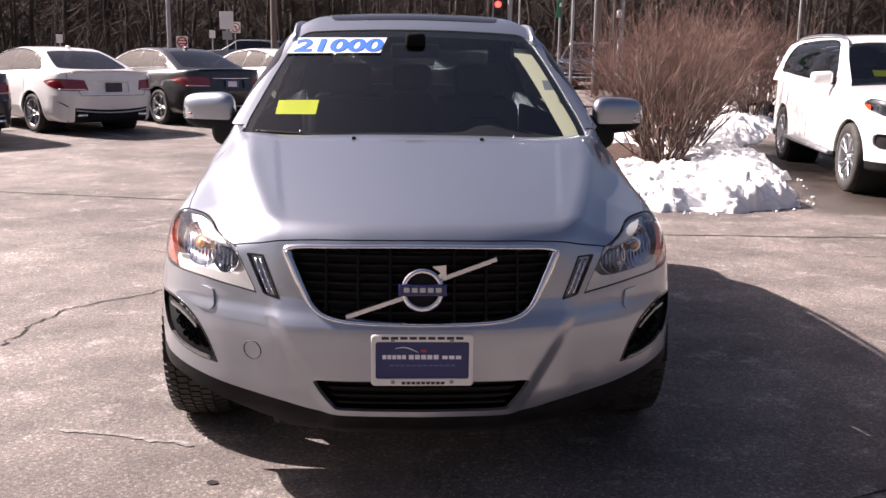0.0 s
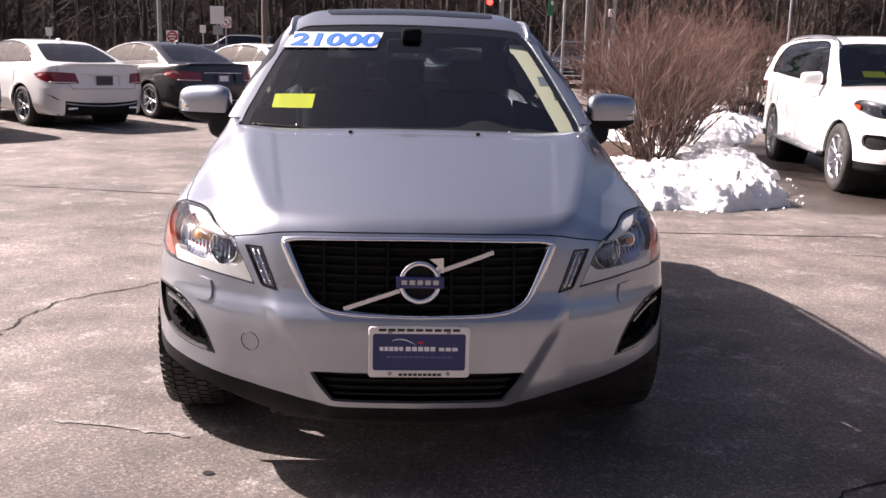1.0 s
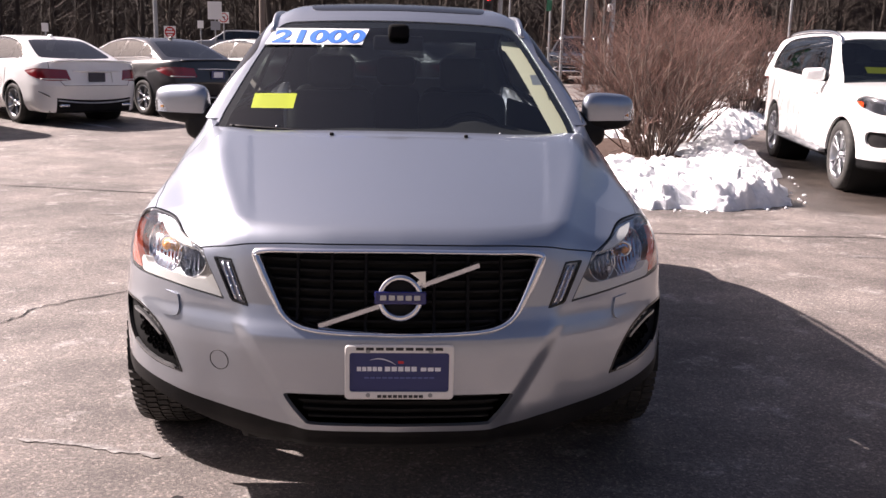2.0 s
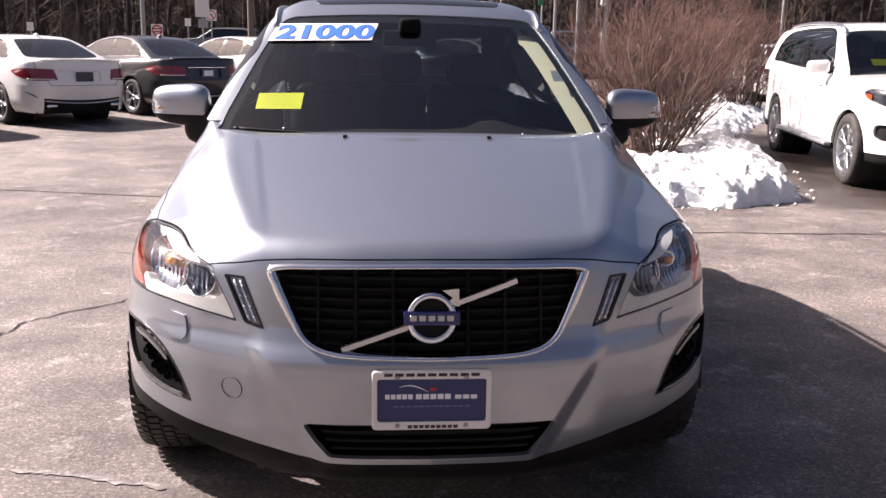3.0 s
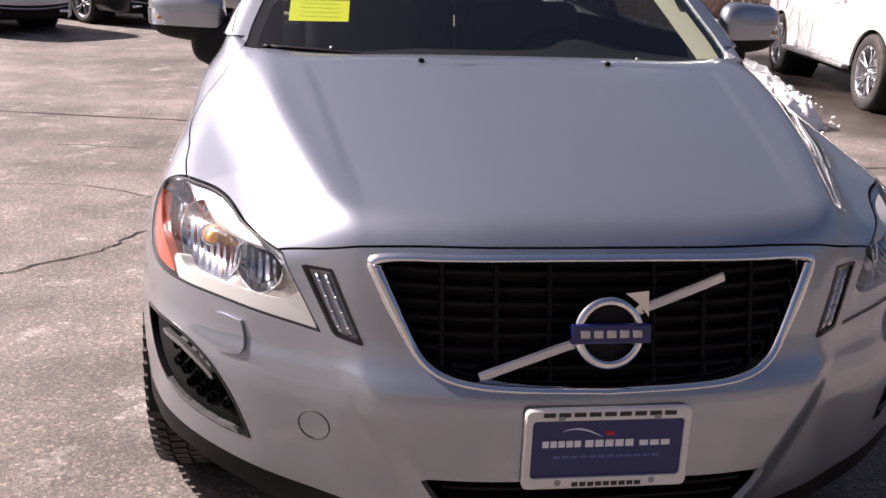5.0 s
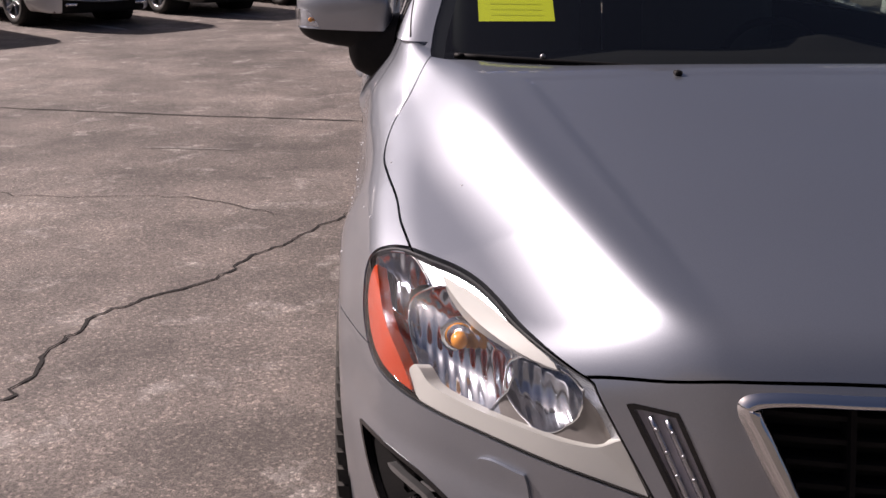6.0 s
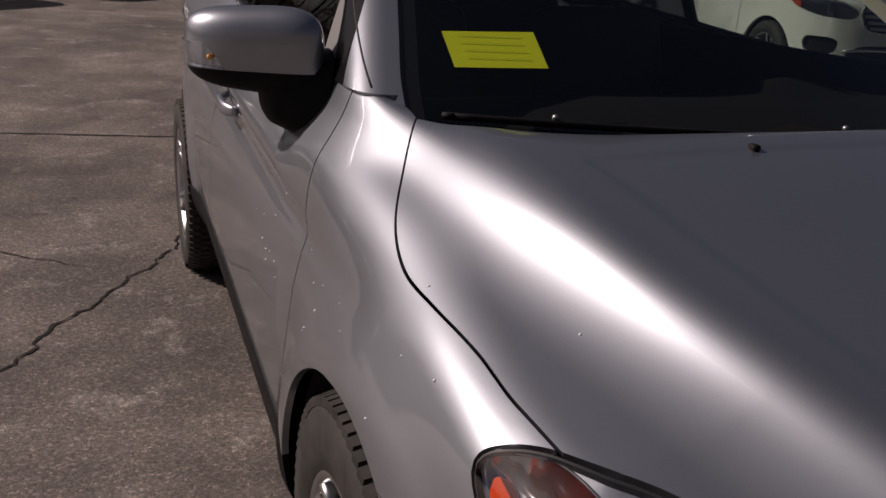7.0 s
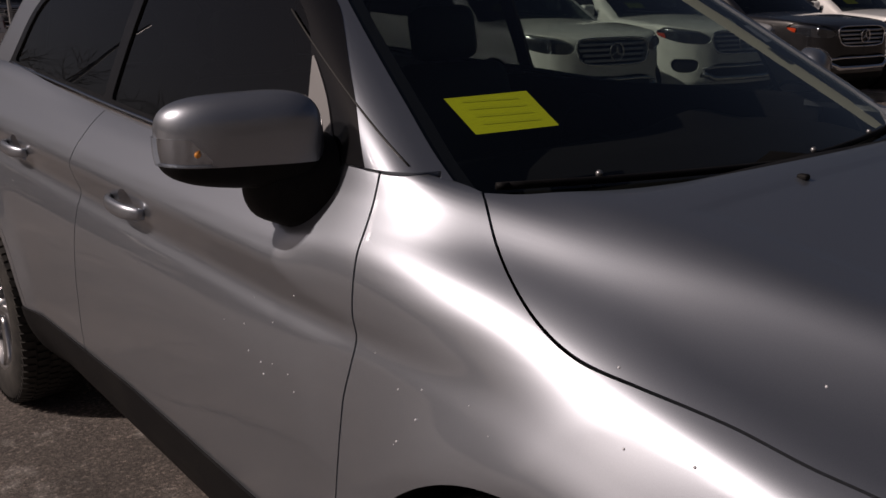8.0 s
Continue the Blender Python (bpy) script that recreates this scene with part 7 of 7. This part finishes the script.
    skin_part("windscreen", screen.both(), CAR_GLASS, root, "", 0)
    skin_part("rear_window", back.both(), TINT, root, "dark rear window", 0)
    for p0 in posts:
        post, sides = sides.split(lambda p, p0=p0: np.abs(p[:, 1] - p0 - 0.15 * (p[:, 2] - belt)) - 0.035)
        for sign in (-1, 1):
            skin_part("door_post", side_of(post, sign), GLOSS_BLACK, root, "", 0)
    for sign in (-1, 1):
        skin_part("side_window", side_of(sides, sign), TINT if kind == "suv" else CAR_GLASS, root, "", 0)
        rim = [(sign * (float(solve(upper, 0, [np.array(q[0]), np.array(q[1])], 1.2, 0.2)) + 0.002), q[0], q[1]) for q in side_area[::4]]
        part("window_trim", tube(rim, 0.009, True, 5), CHROME if paint is BLACK and kind == "sedan" else GLOSS_BLACK, root)
        mirror_y = 1.72 if kind == "sedan" else 1.85
        mz = belt + 0.07
        shell = box(0.235, 0.125, 0.150, (0, 0, 0), 0.045, 4)
        for q in shell.verts:
            q.co.z *= 1 - 1.1 * sign * q.co.x
            q.co.y += 0.35 * sign * q.co.x
        part("door_mirror", shell, paint, root, "", True, Matrix.Translation((sign * (s["half"] + 0.09), mirror_y, mz)))
        part("mirror_foot", box(0.12, 0.06, 0.03, (sign * (s["half"] - 0.02), mirror_y, mz - 0.07), 0.01), PLASTIC, root)
    part("seats", joined(*[box(0.46, 0.14, 0.62, (x, y, belt - 0.12), 0.06) for x in (-0.36, 0.36) for y in (mid - 0.25, mid + 0.65)], *[box(0.25, 0.1, 0.18, (x, y, belt + 0.28), 0.04) for x in (-0.36, 0.36) for y in (mid - 0.25, mid + 0.65)]), SHADE, root, "")
    part("cabin_floor", box(1.4, s["back"][0] - sy, 0.05, (0, mid, belt - 0.42)), SHADE, root, "", False)
    part("dashboard", box(1.45, 0.55, 0.25, (0, sy + 0.35, belt - 0.13), 0.08), SHADE, root)
    part("roof_fin", box(0.035, 0.13, 0.05, (0, s["back"][0] - 0.15, float(solve(upper, 2, [np.array(0.0), np.array(s["back"][0] - 0.15)], 2.3, 0.9)) + 0.02), 0.012), paint, root)
    for a in s["axles"]:
        for sign in (-1, 1):
            wheel(root, (sign * (s["half"] - 0.115), a, s["radius"]), sign, s["radius"], 0.225, s["radius"] * 0.69, 5, ALLOY, 0.13 if kind == "sedan" else 0.18, False)
            part("arch_liner", lathe([(sign * 0.5, 0.05), (sign * 0.5, s["radius"] + 0.05), (sign * (s["half"] - 0.05), s["radius"] + 0.05)], 28), DARK, root, "", True, Matrix.Translation((0, a, s["radius"])))
    return root


def stand_at(kind, wheel_xy, forward, which_axle, side):
    """The pose that puts one wheel of a car (axle index, side -1 left as driven, 1 right) on a spot of the ground."""
    s = SHAPES[kind]
    f = Vector((forward[0], forward[1], 0)).normalized()
    right = Vector((f.y, -f.x, 0))
    a = s["axles"][which_axle]
    slope = math.atan(0.022) * f.y
    o = Vector((wheel_xy[0], wheel_xy[1], 0)) + f * a - right * side * (s["half"] - 0.115)
    ry = o - f * (s["axles"][0] + s["axles"][1]) / 2
    rot = Matrix((( -right.x, -f.x, 0, 0), (-right.y, -f.y, 0, 0), (0, 0, 1, 0), (0, 0, 0, 1)))
    zc = float(ground_z(ry.x, ry.y))
    z_front = float(ground_z(o.x, o.y))
    gw = [float(ground_z(*(o - f * q).to_2d())) for q in s["axles"]]
    pitch = math.atan2(gw[0] - gw[1], s["axles"][1] - s["axles"][0])
    z0 = gw[0] + (gw[0] - gw[1]) / (s["axles"][1] - s["axles"][0]) * s["axles"][0]
    return Matrix.Translation((o.x, o.y, z0)) @ rot @ Matrix.Rotation(-pitch, 4, "X")


BUILT = {}
row_group = "sedans parked in the slanted row"
for k, (paint, words) in enumerate(((NAVY, "dark navy sedan parked nose-in at the row's near end"), (WHITE, "white sedan with dark red tail lamps, parked nose-in"), (BLACK, "black sedan with chrome trim, parked nose-in"), (WHITE, "white sedan parked nose-in beyond the black one"), (BLACK, "black sedan parked nose-in far along the row"), (GREY, "grey sedan parked nose-in far along the row"), (WHITE, "white sedan parked nose-in at the far end"))):
    p = Vector((-6.36, 16.35, 0)) + RIGHT * 2.52 * (k - 1) + HEAD * (0.12 if k == 2 else -0.1 if k == 0 else 0)
    where = stand_at("sedan", (p.x, p.y), HEAD, 1, -1)
    if ("sedan", paint.name) in BUILT:
        tagged(copy_thing(BUILT["sedan", paint.name], where), words)
    else:
        BUILT["sedan", paint.name] = parked_car("sedan", paint, where, words, row_group)
suv_group = "tall cars parked nose-out"
for k, (paint, x, y, words) in enumerate(((WHITE, 5.17, 10.40, "white three-row suv with chrome grille, parked nose-out"), (WHITE, 7.75, 10.55, "white suv parked nose-out beside its twin"), (BLACK, 10.3, 10.3, "black suv parked nose-out in the row"), (WHITE, 12.9, 10.2, "white suv parked nose-out past the black one"), (GREY, 15.4, 10.1, "grey suv parked nose-out at the row's end"))):
    where = stand_at("suv", (x, y), (-0.165, -0.986), 0, 1)
    if ("suv", paint.name) in BUILT:
        tagged(copy_thing(BUILT["suv", paint.name], where), words)
        continue
    root = BUILT["suv", paint.name] = parked_car("suv", paint, where, words, suv_group)
    if k == 0:
        upper = SKINS["suv"][1]

        def on_glass(x, z, off=-0.01):
            return (x, front_of(upper, x, z, 0.8, 3.0) - off, z)
        bm = bmesh.new()
        bm.faces.new([bm.verts.new(on_glass(x, z)) for x, z in ((-0.52, 1.30), (-0.27, 1.30), (-0.27, 1.37), (-0.52, 1.37))])
        part("yellow_sticker", bm, YELLOW, root, "yellow paper sticker", False)
        for sign in (-1, 1):
            part("window_paper", box(0.004, 0.30, 0.26, (sign * 0.80, 2.25, 1.40), rot=pose(0, 0, 0, 0, sign * -22, 0)), PAPER, root, "white price sheet in side window", False)


# ---- signs and poles ----
GALV = material("galvanised_steel", (0.36, 0.37, 0.38), 0.5, 0.7)
WOODPOLE = material("pole_wood", (0.17, 0.14, 0.12), 0.9)
SIGN_RED = material("sign_red", (0.45, 0.02, 0.02), 0.5)
SIGN_WHITE = material("sign_white", (0.75, 0.75, 0.74), 0.5)
SIGN_GREY = material("sign_back", (0.33, 0.34, 0.36), 0.5, 0.4)
SIGN_BLACK = material("sign_black", (0.02, 0.02, 0.02), 0.5)
SIGN_GREEN = material("sign_green", (0.02, 0.16, 0.08), 0.5)
SIGNAL_RED = material("signal_red", (1.0, 0.03, 0.02), 0.4, emit=4.0)


def pole(name, x, y, height, r0, r1, mat, label, category="pole", lean=(0, 0)):
    root = thing(name, label, category, Matrix.Translation((x, y, float(ground_z(x, min(y, 60))))))
    part("shaft", tube([Vector((lean[0] * s * height, lean[1] * s * height, -0.2 + s * height)) for s in np.linspace(0, 1, 8)], [r0 + (r1 - r0) * s for s in np.linspace(0, 1, 8)], sides=14), mat, root)
    return root


def disc(r, y, mat, parent, name, z, steps=28):
    bm = lathe([(0.0, 0.0005), (0.0, r), (0.004, r)], steps, "Y")
    return part(name, bm, mat, parent, "", False, Matrix.Translation((0, y, z)))


def road_sign(kind, x, y, z, size, label):
    root = pole("road_sign", x, y, z + size * 0.6, 0.035, 0.035, GALV, label, "sign")
    if kind == "entry":
        part("board", box(size, 0.012, size, (0, -0.05, z), 0.005, 1), SIGN_WHITE, root, "", False)
        disc(size * 0.46, -0.062, SIGN_RED, root, "red_disc", z)
        part("white_bar", box(size * 0.66, 0.004, size * 0.14, (0, -0.068, z)), SIGN_WHITE, root, "", False)
        for dz in (0.24, -0.24):
            part("writing_bar", box(size * 0.42, 0.004, size * 0.11, (0, -0.068, z + dz * size)), SIGN_WHITE, root, "", False)
    elif kind == "turn":
        part("board", box(size, 0.012, size, (0, -0.05, z), 0.005, 1), SIGN_WHITE, root, "", False)
        part("red_ring", lathe([(-0.004, size * 0.35), (-0.004, size * 0.44), (0.004, size * 0.44), (0.004, size * 0.35), (-0.004, size * 0.35)], 30, "Y"), SIGN_RED, root, "", False, Matrix.Translation((0, -0.062, z)))
        part("arrow", tube([(0.10 * size, -0.062, z - 0.22 * size), (0.10 * size, -0.062, z + 0.08 * size), (-0.20 * size, -0.062, z + 0.08 * size)], 0.045 * size, sides=6), SIGN_BLACK, root)
        part("slash", box(size * 0.82, 0.004, size * 0.07, (0, -0.075, z), rot=pose(0, 0, 0, 0, 45, 0)), SIGN_RED, root, "", False)
    else:
        part("board", box(size * 0.8, 0.012, size, (0, -0.05, z), 0.004, 1), SIGN_GREY if kind == "back" else SIGN_WHITE, root, "", False)
        if kind == "double":
            part("board", box(size * 0.55, 0.012, size * 0.5, (0.02, -0.05, z - size * 0.85), 0.004, 1), SIGN_GREY, root, "", False)
    return root


pole("lamp_post", -7.75, 31.4, 9.0, 0.075, 0.055, GALV, "slim grey steel lamp post behind the cars", "lamp post")
pole("utility_pole", -6.7, 49.0, 10.0, 0.16, 0.13, WOODPOLE, "weathered wooden utility pole by the road")
pole("utility_pole", -14.2, 33.0, 10.0, 0.14, 0.12, WOODPOLE, "weathered wooden utility pole past the sedans")

road_sign("entry", -13.5, 58.0, 1.58, 0.70, "red and white no-entry sign on a post")
road_sign("turn", -9.55, 54.0, 2.40, 0.60, "white no-left-turn sign on a post")
road_sign("double", -9.75, 52.5, 2.75, 0.95, "grey back of two road signs on a post")
road_sign("small", -10.85, 54.0, 2.0, 0.42, "small white sign on a thin post")
road_sign("small", -14.4, 40.0, 1.62, 0.34, "small white sign above the parked sedans")

pole("thin_post", 3.95, 32.0, 6.0, 0.03, 0.03, GALV, "thin grey post by the road")
pole("thin_post", 5.42, 30.0, 6.0, 0.05, 0.045, GALV, "thin grey post behind the shrubs")
pole("thin_post", 6.15, 30.0, 6.0, 0.04, 0.04, GALV, "thin pale post behind the shrubs")
pole("utility_pole", 6.45, 31.0, 9.0, 0.14, 0.13, WOODPOLE, "weathered wooden pole behind the shrubs")
signal_post = pole("signal_post", 6.05, 26.0, 6.0, 0.09, 0.08, GALV, "grey steel post with dark signal boxes", "traffic signal")
part("signal_box", box(0.16, 0.2, 1.5, (-0.16, -0.05, 2.55), 0.02), SIGN_BLACK, signal_post, "", False)
part("white_lamp", box(0.14, 0.08, 0.22, (-0.10, -0.18, 2.5), 0.04), SIGN_WHITE, signal_post)
green = pole("banner_post", 5.0, 30.0, 6.0, 0.03, 0.03, GALV, "post with a narrow green banner")
part("banner", box(0.16, 0.02, 2.2, (0.0, -0.05, 3.6), rot=pose(0, 0, 0, 0, 3, 0)), SIGN_GREEN, green, "narrow green banner", False)
for k in range(6):
    part("banner_mark", box(0.07, 0.006, 0.12, (0.0, -0.066, 2.9 + 0.28 * k)), SIGN_WHITE, green, "", False)
signal = pole("traffic_signal", 3.85, 34.0, 7.0, 0.09, 0.08, GALV, "traffic signal showing red on a grey post", "traffic signal")
part("signal_head", box(0.34, 0.22, 1.05, (-0.45, 0, 2.75), 0.03), SIGN_BLACK, signal, "", False)
part("arm", tube([(-0.5, 0, 3.4), (0, 0, 3.4)], 0.04), GALV, signal)
disc(0.11, -0.13, SIGNAL_RED, signal, "red_light", 3.05).matrix_basis = Matrix.Translation((-0.45, 0, 0))
for z in (2.75, 2.45):
    disc(0.10, -0.13, DARK, signal, "dark_light", z).matrix_basis = Matrix.Translation((-0.45, 0, 0))
pole("thin_post", 12.85, 30.0, 7.0, 0.04, 0.04, GALV, "thin grey post behind the white cars")
where = stand_at("suv", (6.1, 36.0), (-0.3, -0.95), 0, 1)
tagged(copy_thing(BUILT["suv", "black_paint"], where), "dark car stopped on the road behind the shrubs")
far = stand_at("suv", (-8.7, 58.5), (-0.99, 0.1), 1, -1)
tagged(copy_thing(BUILT["suv", "grey_paint"], far), "grey car passing far behind the row")
for x, y in ((9.6, 24.0), (12.4, 23.5)):
    tagged(copy_thing(BUILT["sedan", "white_paint"], stand_at("sedan", (x, y), (0.2, 0.97), 1, -1)), "white car parked beyond the shrubs")
